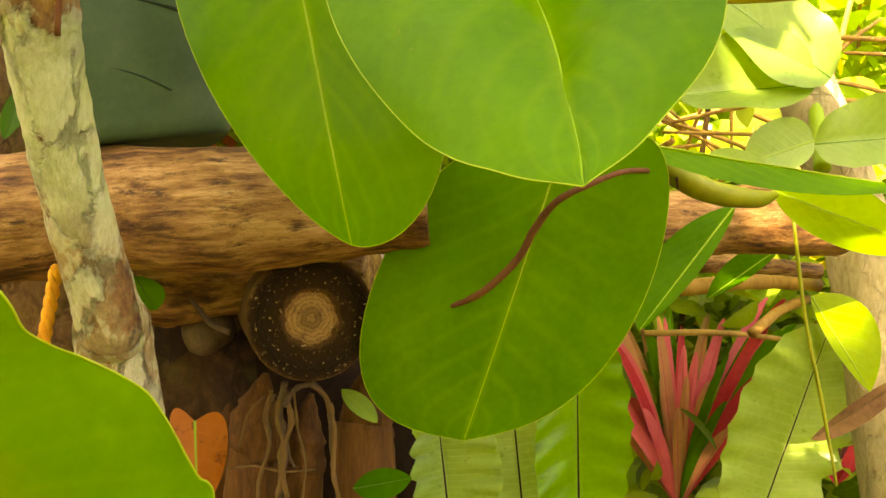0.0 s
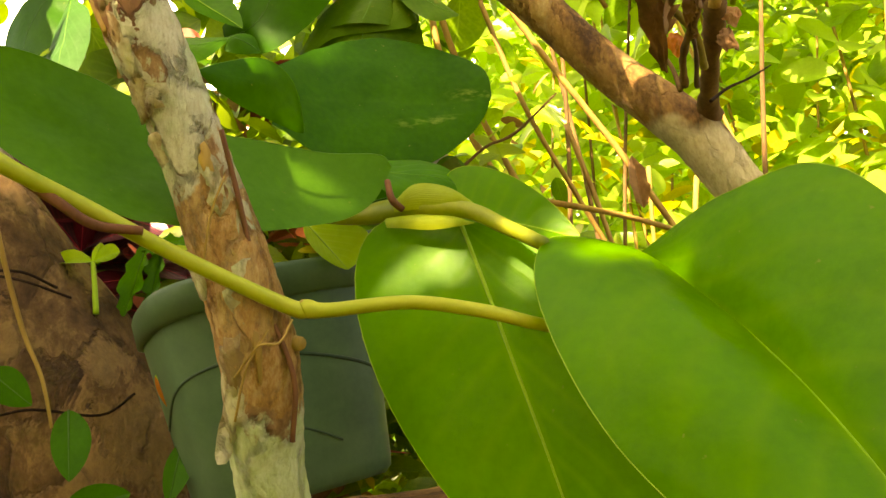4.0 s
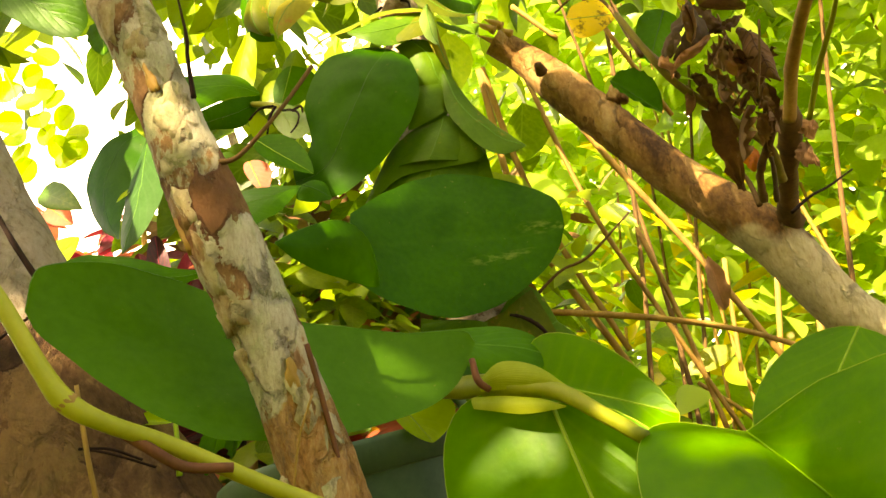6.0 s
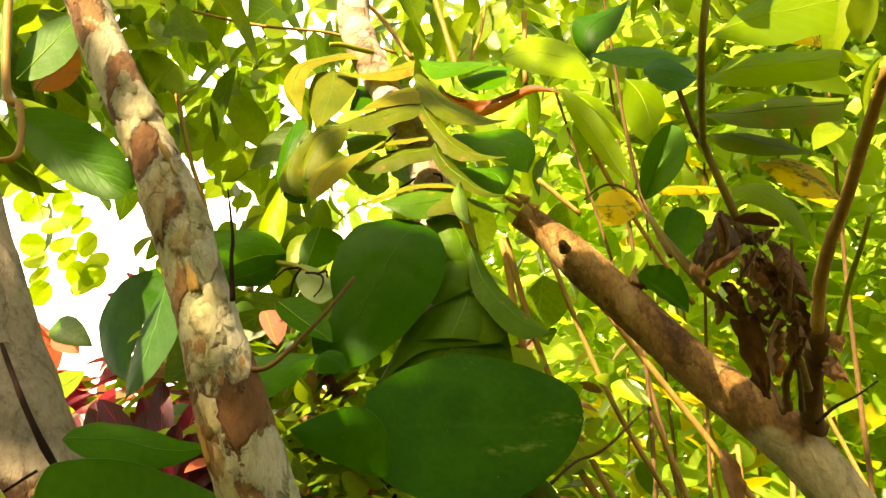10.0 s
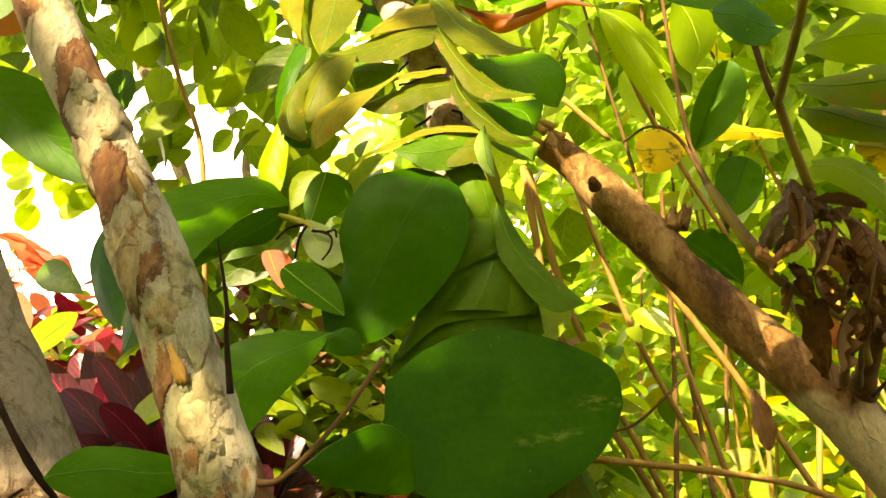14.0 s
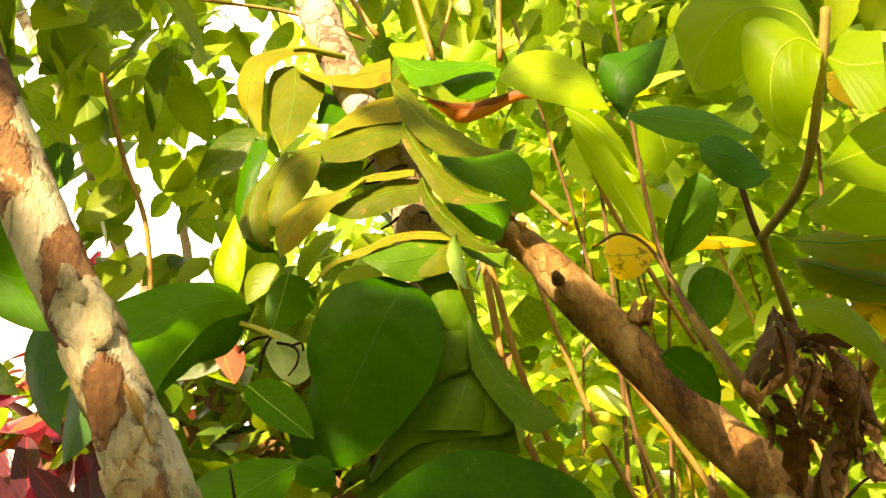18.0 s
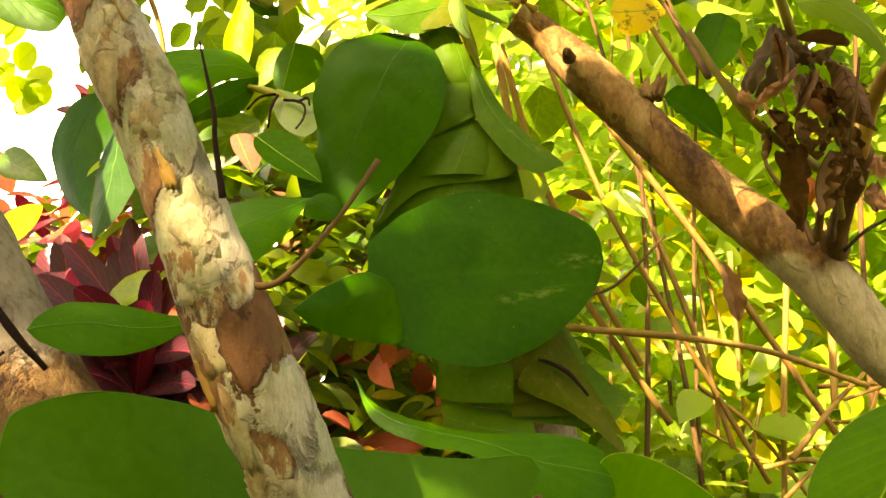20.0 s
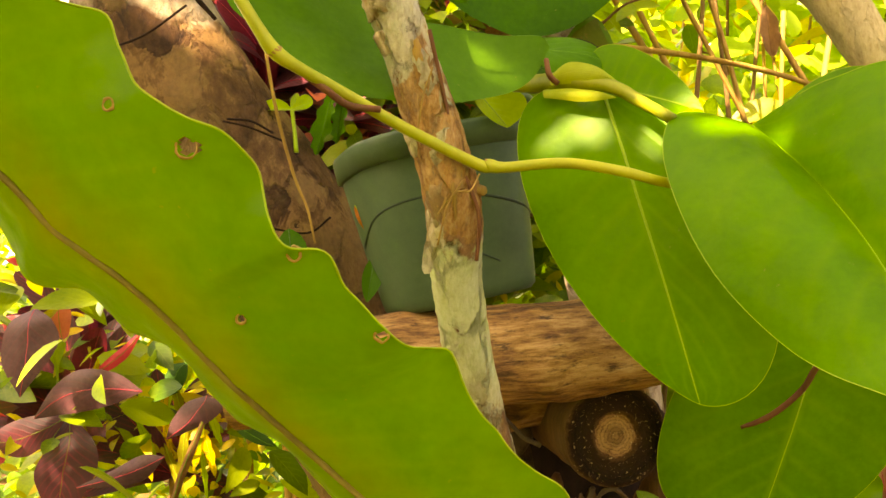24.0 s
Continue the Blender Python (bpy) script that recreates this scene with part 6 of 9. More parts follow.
tube("torn_sheath", [R((-0.219, 0.823, 2.036), 0.0014), R((-0.200, 0.823, 2.044), 0.0014), R((-0.189, 0.823, 2.044), 0.0014)], M_NEARBLACK, climber, "dark torn leaf sheath", n=4, sides=6, rough=0.3, freq=200.0)
tube("torn_sheath", [R((-0.180, 0.823, 1.988), 0.0014), R((-0.171, 0.823, 1.984), 0.0014), R((-0.169, 0.823, 1.975), 0.0014)], M_NEARBLACK, climber, "dark torn leaf sheath", n=4, sides=6, rough=0.3, freq=200.0)
# lower overlapping scales
ribbon_leaf("shingle_leaf", [(-0.162, 0.800, 1.767), (-0.206, 0.800, 1.761), (-0.234, 0.800, 1.736), (-0.257, 0.800, 1.692)], [(-0.160, 0.800, 1.766), (-0.110, 0.800, 1.752), (-0.105, 0.800, 1.727), (-0.110, 0.800, 1.682)], G_SHLOW, SH, 0.02, group="shingle leaves")
ribbon_leaf("shingle_leaf", [(-0.150, 0.793, 1.806), (-0.189, 0.793, 1.790), (-0.212, 0.793, 1.769), (-0.225, 0.793, 1.749)], [(-0.142, 0.793, 1.805), (-0.111, 0.793, 1.780), (-0.106, 0.793, 1.756), (-0.111, 0.793, 1.741)], G_SHLOW, SH, 0.02, group="shingle leaves")
ribbon_leaf("shingle_leaf", [(-0.170, 0.795, 1.852), (-0.152, 0.795, 1.854), (-0.141, 0.795, 1.844), (-0.140, 0.795, 1.811)], [(-0.172, 0.785, 1.822), (-0.178, 0.785, 1.804), (-0.165, 0.785, 1.797), (-0.144, 0.785, 1.800)], G_SHLOW, SH, 0.004, group="shingle leaves")
ribbon_leaf("shingle_leaf", [(-0.160, 0.795, 1.908), (-0.136, 0.795, 1.888), (-0.131, 0.795, 1.860), (-0.139, 0.795, 1.844)], [(-0.190, 0.785, 1.898), (-0.174, 0.785, 1.868), (-0.168, 0.785, 1.846), (-0.145, 0.785, 1.840)], G_SHLOW, SH, 0.008, group="shingle leaves")
ribbon_leaf("shingle_leaf", [(-0.156, 0.785, 1.938), (-0.188, 0.780, 1.937), (-0.216, 0.775, 1.928), (-0.241, 0.770, 1.918)], [(-0.157, 0.780, 1.909), (-0.182, 0.770, 1.891), (-0.208, 0.765, 1.892), (-0.241, 0.768, 1.915)], G_SHLOW, SH, 0.004, group="shingle leaves")
ribbon_leaf("shingle_leaf", [(-0.146, 0.785, 1.942), (-0.139, 0.785, 1.908), (-0.133, 0.785, 1.881), (-0.132, 0.785, 1.858)], [(-0.156, 0.780, 1.929), (-0.154, 0.780, 1.902), (-0.147, 0.780, 1.882), (-0.135, 0.780, 1.854)], G_SHYEL, SH, 0.004, group="shingle leaves")
ribbon_leaf("shingle_leaf", [(-0.137, 0.790, 1.871), (-0.120, 0.790, 1.824), (-0.091, 0.785, 1.780), (-0.064, 0.780, 1.748)], [(-0.144, 0.785, 1.842), (-0.138, 0.775, 1.792), (-0.100, 0.765, 1.737), (-0.065, 0.775, 1.743)], G_SHLOW, SH, 0.006, group="shingle leaves")
shingle((-0.060, 0.830, 1.565), (-0.150, 0.800, 1.520), (-0.112, 0.820, 1.589), (-0.065, 0.800, 1.504), G_SHLOW, u0=0.45, power=0.35)
ribbon_leaf("shingle_leaf", [(-0.080, 0.800, 1.588), (-0.099, 0.800, 1.581), (-0.120, 0.800, 1.574), (-0.141, 0.800, 1.567)], [(-0.065, 0.790, 1.543), (-0.089, 0.790, 1.534), (-0.119, 0.790, 1.531), (-0.144, 0.790, 1.528)], G_SHING, SH, 0.003, group="shingle leaves")
ribbon_leaf("shingle_leaf", [(-0.064, 0.800, 1.546), (-0.091, 0.800, 1.551), (-0.122, 0.800, 1.548), (-0.138, 0.800, 1.539)], [(-0.039, 0.790, 1.490), (-0.071, 0.790, 1.513), (-0.105, 0.790, 1.516), (-0.136, 0.790, 1.518)], G_SHING, SH, 0.003, group="shingle leaves")
ribbon_leaf("shingle_leaf", [(-0.199, 0.800, 1.582), (-0.176, 0.800, 1.576), (-0.151, 0.800, 1.569), (-0.134, 0.800, 1.563)], [(-0.203, 0.790, 1.543), (-0.179, 0.790, 1.534), (-0.154, 0.790, 1.527), (-0.137, 0.790, 1.523)], G_SHLOW, SH, 0.008, group="shingle leaves")
ribbon_leaf("shingle_leaf", [(-0.199, 0.800, 1.542), (-0.174, 0.800, 1.532), (-0.144, 0.800, 1.525), (-0.120, 0.800, 1.518)], [(-0.199, 0.790, 1.503), (-0.172, 0.790, 1.491), (-0.143, 0.790, 1.484), (-0.114, 0.790, 1.477)], G_SHLOW, SH, 0.008, group="shingle leaves")
ribbon_leaf("shingle_leaf", [(-0.188, 0.790, 1.901), (-0.159, 0.790, 1.905), (-0.141, 0.790, 1.890), (-0.134, 0.790, 1.857)], [(-0.175, 0.785, 1.888), (-0.170, 0.785, 1.863), (-0.160, 0.785, 1.845), (-0.140, 0.785, 1.842)], G_SHLOW, SH, 0.005, group="shingle leaves", n=6, ns=8, rib=False)
ribbon_leaf("shingle_leaf", [(-0.168, 0.788, 1.844), (-0.148, 0.788, 1.847), (-0.140, 0.788, 1.832), (-0.142, 0.788, 1.810)], [(-0.171, 0.782, 1.838), (-0.178, 0.782, 1.812), (-0.185, 0.782, 1.789), (-0.146, 0.782, 1.803)], G_SHLOW, SH, 0.006, group="shingle leaves", n=6, ns=8, rib=False)
ribbon_leaf("shingle_leaf", [(-0.108, 0.790, 1.752), (-0.120, 0.790, 1.790), (-0.151, 0.790, 1.804), (-0.189, 0.790, 1.787), (-0.217, 0.790, 1.759), (-0.245, 0.790, 1.711)], [(-0.110, 0.782, 1.745), (-0.122, 0.782, 1.739), (-0.150, 0.782, 1.738), (-0.184, 0.782, 1.737), (-0.208, 0.782, 1.731), (-0.242, 0.782, 1.704)], G_SHLOW, SH, 0.006, group="shingle leaves", n=6, ns=8, rib=False)
ribbon_leaf("shingle_leaf", [(-0.106, 0.800, 1.754), (-0.140, 0.800, 1.746), (-0.194, 0.800, 1.746), (-0.219, 0.800, 1.739), (-0.249, 0.800, 1.713)], [(-0.103, 0.795, 1.722), (-0.142, 0.795, 1.719), (-0.195, 0.795, 1.713), (-0.219, 0.795, 1.708), (-0.249, 0.795, 1.702)], G_SHLOW, SH, 0.004, group="shingle leaves", n=6, ns=8, rib=False)
ribbon_leaf("shingle_leaf", [(-0.197, 0.785, 1.572), (-0.173, 0.785, 1.572), (-0.147, 0.785, 1.568), (-0.132, 0.785, 1.564)], [(-0.199, 0.775, 1.540), (-0.176, 0.775, 1.534), (-0.150, 0.775, 1.531), (-0.135, 0.775, 1.529)], G_SHLOW, SH, 0.006, group="shingle leaves", n=6, ns=8, rib=False)
ribbon_leaf("shingle_leaf", [(-0.083, 0.790, 1.592), (-0.071, 0.790, 1.560), (-0.062, 0.790, 1.532), (-0.050, 0.790, 1.503), (-0.040, 0.790, 1.479)], [(-0.109, 0.780, 1.575), (-0.129, 0.780, 1.547), (-0.117, 0.780, 1.535), (-0.082, 0.780, 1.515), (-0.045, 0.780, 1.479)], G_SHING, SH, 0.006, group="shingle leaves", n=6, ns=8, rib=False)
tube("torn_sheath", [R((-0.109, 0.774, 1.565), 0.0012), R((-0.096, 0.774, 1.560), 0.0022), R((-0.082, 0.774, 1.549), 0.0022), R((-0.069, 0.774, 1.530), 0.0012)], M_NEARBLACK, climber, "dark torn leaf sheath", n=5, sides=6, rough=0.3, freq=200.0)
ribbon_leaf("low_dark_leaf", [(-0.266, 0.720, 1.562), (-0.240, 0.650, 1.531), (-0.204, 0.580, 1.515), (-0.166, 0.545, 1.503), (-0.130, 0.540, 1.499), (-0.102, 0.535, 1.490), (-0.085, 0.530, 1.469)], [(-0.265, 0.720, 1.559), (-0.241, 0.620, 1.520), (-0.207, 0.550, 1.501), (-0.168, 0.520, 1.489), (-0.137, 0.510, 1.463), (-0.113, 0.510, 1.458), (-0.086, 0.528, 1.467)], G_MID, "long dark leaf curving behind the vine", 0.004, n=8, ns=10)

# insect-bitten leaves hanging high against the sky
leaf("canopy_leaf", (-0.668, 1.080, 2.379), (-0.640, 1.050, 2.227), (-0.702, 1.080, 2.319), (-0.612, 1.060, 2.303), G_SHRUB, "insect-bitten green leaf hanging against the sky", M_RIB, 0.0009, None, group="canopy leaves", petiole=[(-0.668, 1.080, 2.379), (-0.675, 1.100, 2.418)], petw=0.001, u0=0.45, power=0.55, fold=0.004, wave=0.003, nu=14, ns=5)
leaf("canopy_leaf", (-0.757, 1.180, 2.531), (-0.668, 1.150, 2.408), (-0.743, 1.180, 2.463), (-0.693, 1.160, 2.492), G_LIME, "insect-bitten green leaf hanging against the sky", M_RIB, 0.0009, None, group="canopy leaves", petiole=[(-0.757, 1.180, 2.531), (-0.766, 1.200, 2.575)], petw=0.001, u0=0.45, power=0.55, fold=0.006, wave=0.003, nu=14, ns=5)
leaf("canopy_leaf", (-0.666, 1.280, 2.558), (-0.670, 1.250, 2.437), (-0.712, 1.280, 2.526), (-0.627, 1.260, 2.483), G_SPECK, "insect-bitten green leaf hanging against the sky", M_RIB, 0.0009, None, group="canopy leaves", petiole=[(-0.666, 1.280, 2.558), (-0.670, 1.300, 2.603)], petw=0.001, u0=0.45, power=0.55, fold=0.008, wave=0.003, nu=14, ns=5)
leaf("canopy_leaf", (-0.545, 1.130, 2.420), (-0.531, 1.100, 2.307), (-0.572, 1.130, 2.379), (-0.509, 1.110, 2.362), G_SPECK, "insect-bitten green leaf hanging against the sky", M_RIB, 0.0009, None, group="canopy leaves", petiole=[(-0.545, 1.130, 2.420), (-0.549, 1.150, 2.461)], petw=0.001, u0=0.45, power=0.55, fold=0.004, wave=0.003, nu=14, ns=5)
leaf("canopy_leaf", (-0.598, 1.230, 2.420), (-0.584, 1.200, 2.315), (-0.624, 1.230, 2.382), (-0.561, 1.210, 2.365), G_SPECK, "insect-bitten green leaf hanging against the sky", M_RIB, 0.0009, None, group="canopy leaves", petiole=[(-0.598, 1.230, 2.420), (-0.600, 1.250, 2.461)], petw=0.001, u0=0.45, power=0.55, fold=0.006, wave=0.003, nu=14, ns=5)
leaf("canopy_leaf", (-0.596, 1.080, 2.326), (-0.580, 1.050, 2.263), (-0.609, 1.080, 2.306), (-0.571, 1.060, 2.293), G_SHRUB, "insect-bitten green leaf hanging against the sky", M_RIB, 0.0009, None, group="canopy leaves", petiole=[(-0.596, 1.080, 2.326), (-0.601, 1.100, 2.363)], petw=0.001, u0=0.45, power=0.55, fold=0.008, wave=0.003, nu=14, ns=5)
leaf("canopy_leaf", (-0.520, 1.180, 2.503), (-0.447, 1.150, 2.442), (-0.498, 1.180, 2.463), (-0.477, 1.160, 2.492), G_SHRUB, "insect-bitten green leaf hanging against the sky", M_RIB, 0.0009, None, group="canopy leaves", petiole=[(-0.520, 1.180, 2.503), (-0.522, 1.200, 2.546)], petw=0.001, u0=0.45, power=0.55, fold=0.004, wave=0.003, nu=14, ns=5)
leaf("canopy_leaf", (-0.535, 1.280, 2.559), (-0.532, 1.250, 2.467), (-0.563, 1.280, 2.532), (-0.506, 1.260, 2.507), G_SPECK, "insect-bitten green leaf hanging against the sky", M_RIB, 0.0009, None, group="canopy leaves", petiole=[(-0.535, 1.280, 2.559), (-0.536, 1.300, 2.604)], petw=0.001, u0=0.45, power=0.55, fold=0.006, wave=0.003, nu=14, ns=5)
leaf("canopy_leaf", (-0.497, 1.130, 2.381), (-0.471, 1.100, 2.285), (-0.516, 1.130, 2.340), (-0.457, 1.110, 2.340), G_SPECK, "insect-bitten green leaf hanging against the sky", M_RIB, 0.0009, None, group="canopy leaves", petiole=[(-0.497, 1.130, 2.381), (-0.500, 1.150, 2.420)], petw=0.001, u0=0.45, power=0.55, fold=0.008, wave=0.003, nu=14, ns=5)
leaf("canopy_leaf", (-0.698, 1.230, 2.349), (-0.683, 1.200, 2.254), (-0.724, 1.230, 2.317), (-0.662, 1.210, 2.298), G_SPECK, "insect-bitten green leaf hanging against the sky", M_RIB, 0.0009, None, group="canopy leaves", petiole=[(-0.698, 1.230, 2.349), (-0.704, 1.250, 2.388)], petw=0.001, u0=0.45, power=0.55, fold=0.004, wave=0.003, nu=14, ns=5)
leaf("canopy_leaf", (-0.535, 1.080, 2.239), (-0.522, 1.050, 2.138), (-0.558, 1.080, 2.202), (-0.503, 1.060, 2.186), G_SPECK, "insect-bitten green leaf hanging against the sky", M_RIB, 0.0009, None, group="canopy leaves", petiole=[(-0.535, 1.080, 2.239), (-0.538, 1.100, 2.274)], petw=0.001, u0=0.45, power=0.55, fold=0.006, wave=0.003, nu=14, ns=5)
leaf("canopy_leaf", (-0.516, 1.180, 2.291), (-0.500, 1.150, 2.192), (-0.538, 1.180, 2.253), (-0.482, 1.160, 2.243), G_SPECK, "insect-bitten green leaf hanging against the sky", M_RIB, 0.0009, None, group="canopy leaves", petiole=[(-0.516, 1.180, 2.291), (-0.518, 1.200, 2.328)], petw=0.001, u0=0.45, power=0.55, fold=0.008, wave=0.003, nu=14, ns=5)
leaf("canopy_leaf", (-0.681, 1.280, 2.410), (-0.660, 1.250, 2.347), (-0.699, 1.280, 2.387), (-0.647, 1.260, 2.380), G_SHRUB, "insect-bitten green leaf hanging against the sky", M_RIB, 0.0009, None, group="canopy leaves", petiole=[(-0.681, 1.280, 2.410), (-0.686, 1.300, 2.451)], petw=0.001, u0=0.45, power=0.55, fold=0.004, wave=0.003, nu=14, ns=5)
leaf("canopy_leaf", (-0.716, 1.130, 2.282), (-0.698, 1.100, 2.185), (-0.741, 1.130, 2.248), (-0.679, 1.110, 2.230), G_MID, "insect-bitten green leaf hanging against the sky", M_RIB, 0.0009, None, group="canopy leaves", petiole=[(-0.716, 1.130, 2.282), (-0.723, 1.150, 2.317)], petw=0.001, u0=0.45, power=0.55, fold=0.006, wave=0.003, nu=14, ns=5)
leaf("canopy_leaf", (-0.710, 1.230, 2.266), (-0.681, 1.200, 2.180), (-0.724, 1.230, 2.231), (-0.674, 1.210, 2.226), G_SHRUB, "insect-bitten green leaf hanging against the sky", M_RIB, 0.0009, None, group="canopy leaves", petiole=[(-0.710, 1.230, 2.266), (-0.716, 1.250, 2.301)], petw=0.001, u0=0.45, power=0.55, fold=0.008, wave=0.003, nu=14, ns=5)
leaf("canopy_leaf", (-0.601, 1.080, 2.194), (-0.589, 1.050, 2.130), (-0.618, 1.080, 2.174), (-0.576, 1.060, 2.159), G_SHRUB, "insect-bitten green leaf hanging against the sky", M_RIB, 0.0009, None, group="canopy leaves", petiole=[(-0.601, 1.080, 2.194), (-0.607, 1.100, 2.227)], petw=0.001, u0=0.45, power=0.55, fold=0.004, wave=0.003, nu=14, ns=5)
leaf("canopy_leaf", (-0.601, 1.180, 2.305), (-0.578, 1.150, 2.250), (-0.613, 1.180, 2.281), (-0.572, 1.160, 2.281), G_PALE, "insect-bitten green leaf hanging against the sky", M_RIB, 0.0009, None, group="canopy leaves", petiole=[(-0.601, 1.180, 2.305), (-0.605, 1.200, 2.341)], petw=0.001, u0=0.45, power=0.55, fold=0.006, wave=0.003, nu=14, ns=5)
leaf("canopy_leaf", (-0.577, 1.280, 2.600), (-0.581, 1.250, 2.532), (-0.606, 1.280, 2.593), (-0.554, 1.260, 2.551), G_SPECK, "insect-bitten green leaf hanging against the sky", M_RIB, 0.0009, None, group="canopy leaves", petiole=[(-0.577, 1.280, 2.600), (-0.579, 1.300, 2.647)], petw=0.001, u0=0.45, power=0.55, fold=0.008, wave=0.003, nu=14, ns=5)
leaf("canopy_leaf", (-0.612, 1.130, 2.510), (-0.602, 1.100, 2.440), (-0.639, 1.130, 2.494), (-0.580, 1.110, 2.469), G_SHRUB, "insect-bitten green leaf hanging against the sky", M_RIB, 0.0009, None, group="canopy leaves", petiole=[(-0.612, 1.130, 2.510), (-0.617, 1.150, 2.553)], petw=0.001, u0=0.45, power=0.55, fold=0.004, wave=0.003, nu=14, ns=5)
leaf("canopy_leaf", (-0.482, 1.230, 2.513), (-0.435, 1.200, 2.508), (-0.458, 1.230, 2.503), (-0.464, 1.210, 2.524), G_LIME, "insect-bitten green leaf hanging against the sky", M_RIB, 0.0009, None, group="canopy leaves", petiole=[(-0.482, 1.230, 2.513), (-0.483, 1.250, 2.558)], petw=0.001, u0=0.45, power=0.55, fold=0.006, wave=0.003, nu=14, ns=5)
leaf("canopy_leaf", (-0.457, 1.080, 2.275), (-0.441, 1.050, 2.212), (-0.470, 1.080, 2.252), (-0.431, 1.060, 2.245), G_SPECK, "insect-bitten green leaf hanging against the sky", M_RIB, 0.0009, None, group="canopy leaves", petiole=[(-0.457, 1.080, 2.275), (-0.458, 1.100, 2.311)], petw=0.001, u0=0.45, power=0.55, fold=0.008, wave=0.003, nu=14, ns=5)
leaf("canopy_leaf", (-0.546, 1.180, 2.216), (-0.522, 1.150, 2.169), (-0.556, 1.180, 2.192), (-0.515, 1.160, 2.201), G_LIME, "insect-bitten green leaf hanging against the sky", M_RIB, 0.0009, None, group="canopy leaves", petiole=[(-0.546, 1.180, 2.216), (-0.548, 1.200, 2.250)], petw=0.001, u0=0.45, power=0.55, fold=0.004, wave=0.003, nu=14, ns=5)
round_vine = thing("hanging_vine", (-1.047, 1.300, 2.480), "hanging vine with pairs of small round lime leaves", "vine")
for strand in ([(-1.072, 1.300, 2.502), (-1.028, 1.300, 2.390), (-0.988, 1.300, 2.300), (-0.958, 1.300, 2.239), (-0.922, 1.300, 2.195), (-0.877, 1.300, 2.141)], [(-1.073, 1.310, 2.527), (-1.014, 1.310, 2.279), (-0.986, 1.310, 2.204), (-0.955, 1.310, 2.115)]):
    tube("strand", [R(p, 0.0012) for p in strand], M_STEMG, round_vine, n=6, sides=6)
for k, c in enumerate([(-1.047, 1.300, 2.412), (-0.999, 1.300, 2.396), (-1.026, 1.300, 2.365), (-0.987, 1.300, 2.333), (-0.945, 1.300, 2.314), (-0.920, 1.300, 2.351), (-1.025, 1.300, 2.318), (-0.994, 1.300, 2.289), (-0.952, 1.300, 2.255), (-0.920, 1.300, 2.278), (-0.927, 1.300, 2.212), (-0.910, 1.300, 2.178), (-0.877, 1.300, 2.209), (-0.852, 1.300, 2.168), (-0.885, 1.300, 2.146), (-0.853, 1.300, 2.139), (-0.869, 1.300, 2.117), (-0.987, 1.300, 2.218), (-0.973, 1.300, 2.181), (-0.958, 1.300, 2.147), (-0.950, 1.300, 2.111), (-0.897, 1.300, 2.251)]):
    c = V(c)
    a = Vector((0.024 * math.cos(k * 2.4), 0.008 * math.sin(k * 1.7), 0.024 * math.sin(k * 2.4)))
    s = Vector((-a.z, 0.006, a.x)) * 0.95
    leaf("round_leaf", c - a, c + a, tuple(c + s), tuple(c - s), G_LIME, "", M_RIB, 0.0006, None, parent=round_vine, u0=0.48, power=0.42, nu=10, ns=4, fold=0.004)

# node with curled leaf bases beside the trunk
node = thing("leafy_node", (-0.333, 0.800, 1.861), "knotted vine node with curled leaf bases", "vine stem")
tube("stem", [R((-0.376, 0.820, 1.878), 0.003), R((-0.338, 0.800, 1.856), 0.0042), R((-0.317, 0.800, 1.837), 0.003), R((-0.310, 0.790, 1.821), 0.003)], M_STEMG, node, n=5, sides=10)
for pts in ([(-0.328, 0.790, 1.844), (-0.314, 0.785, 1.839), (-0.306, 0.780, 1.830), (-0.308, 0.780, 1.818), (-0.316, 0.780, 1.808)], [(-0.334, 0.790, 1.850), (-0.340, 0.785, 1.835), (-0.344, 0.785, 1.814)], [(-0.336, 0.790, 1.851), (-0.351, 0.785, 1.847), (-0.364, 0.785, 1.835)], [(-0.314, 0.785, 1.838), (-0.303, 0.780, 1.839), (-0.301, 0.780, 1.831)]):
    tube("rootlet", [R(p, 0.0016 - 0.0002 * k) for k, p in enumerate(pts)], M_NEARBLACK, node, "short black rootlet", n=5, sides=8, rough=0.3, freq=150.0)
leaf("node_leaf", (-0.336, 0.800, 1.861), (-0.308, 0.780, 1.799), (-0.336, 0.790, 1.825), (-0.294, 0.790, 1.828), G_PALE, "small curled pale leaf at the node", M_RIB, 0.0008, None)
leaf("node_leaf", (-0.352, 0.770, 1.800), (-0.290, 0.760, 1.744), (-0.312, 0.770, 1.795), (-0.337, 0.750, 1.765), G_MID, "small curled leaf at the node", M_RIB, 0.0008, None)
leaf("node_leaf", (-0.324, 0.840, 1.933), (-0.339, 0.830, 1.870), (-0.347, 0.840, 1.910), (-0.295, 0.840, 1.900), G_MID, "upright green leaf behind the node", M_RIB, 0.0008, None, power=0.45)

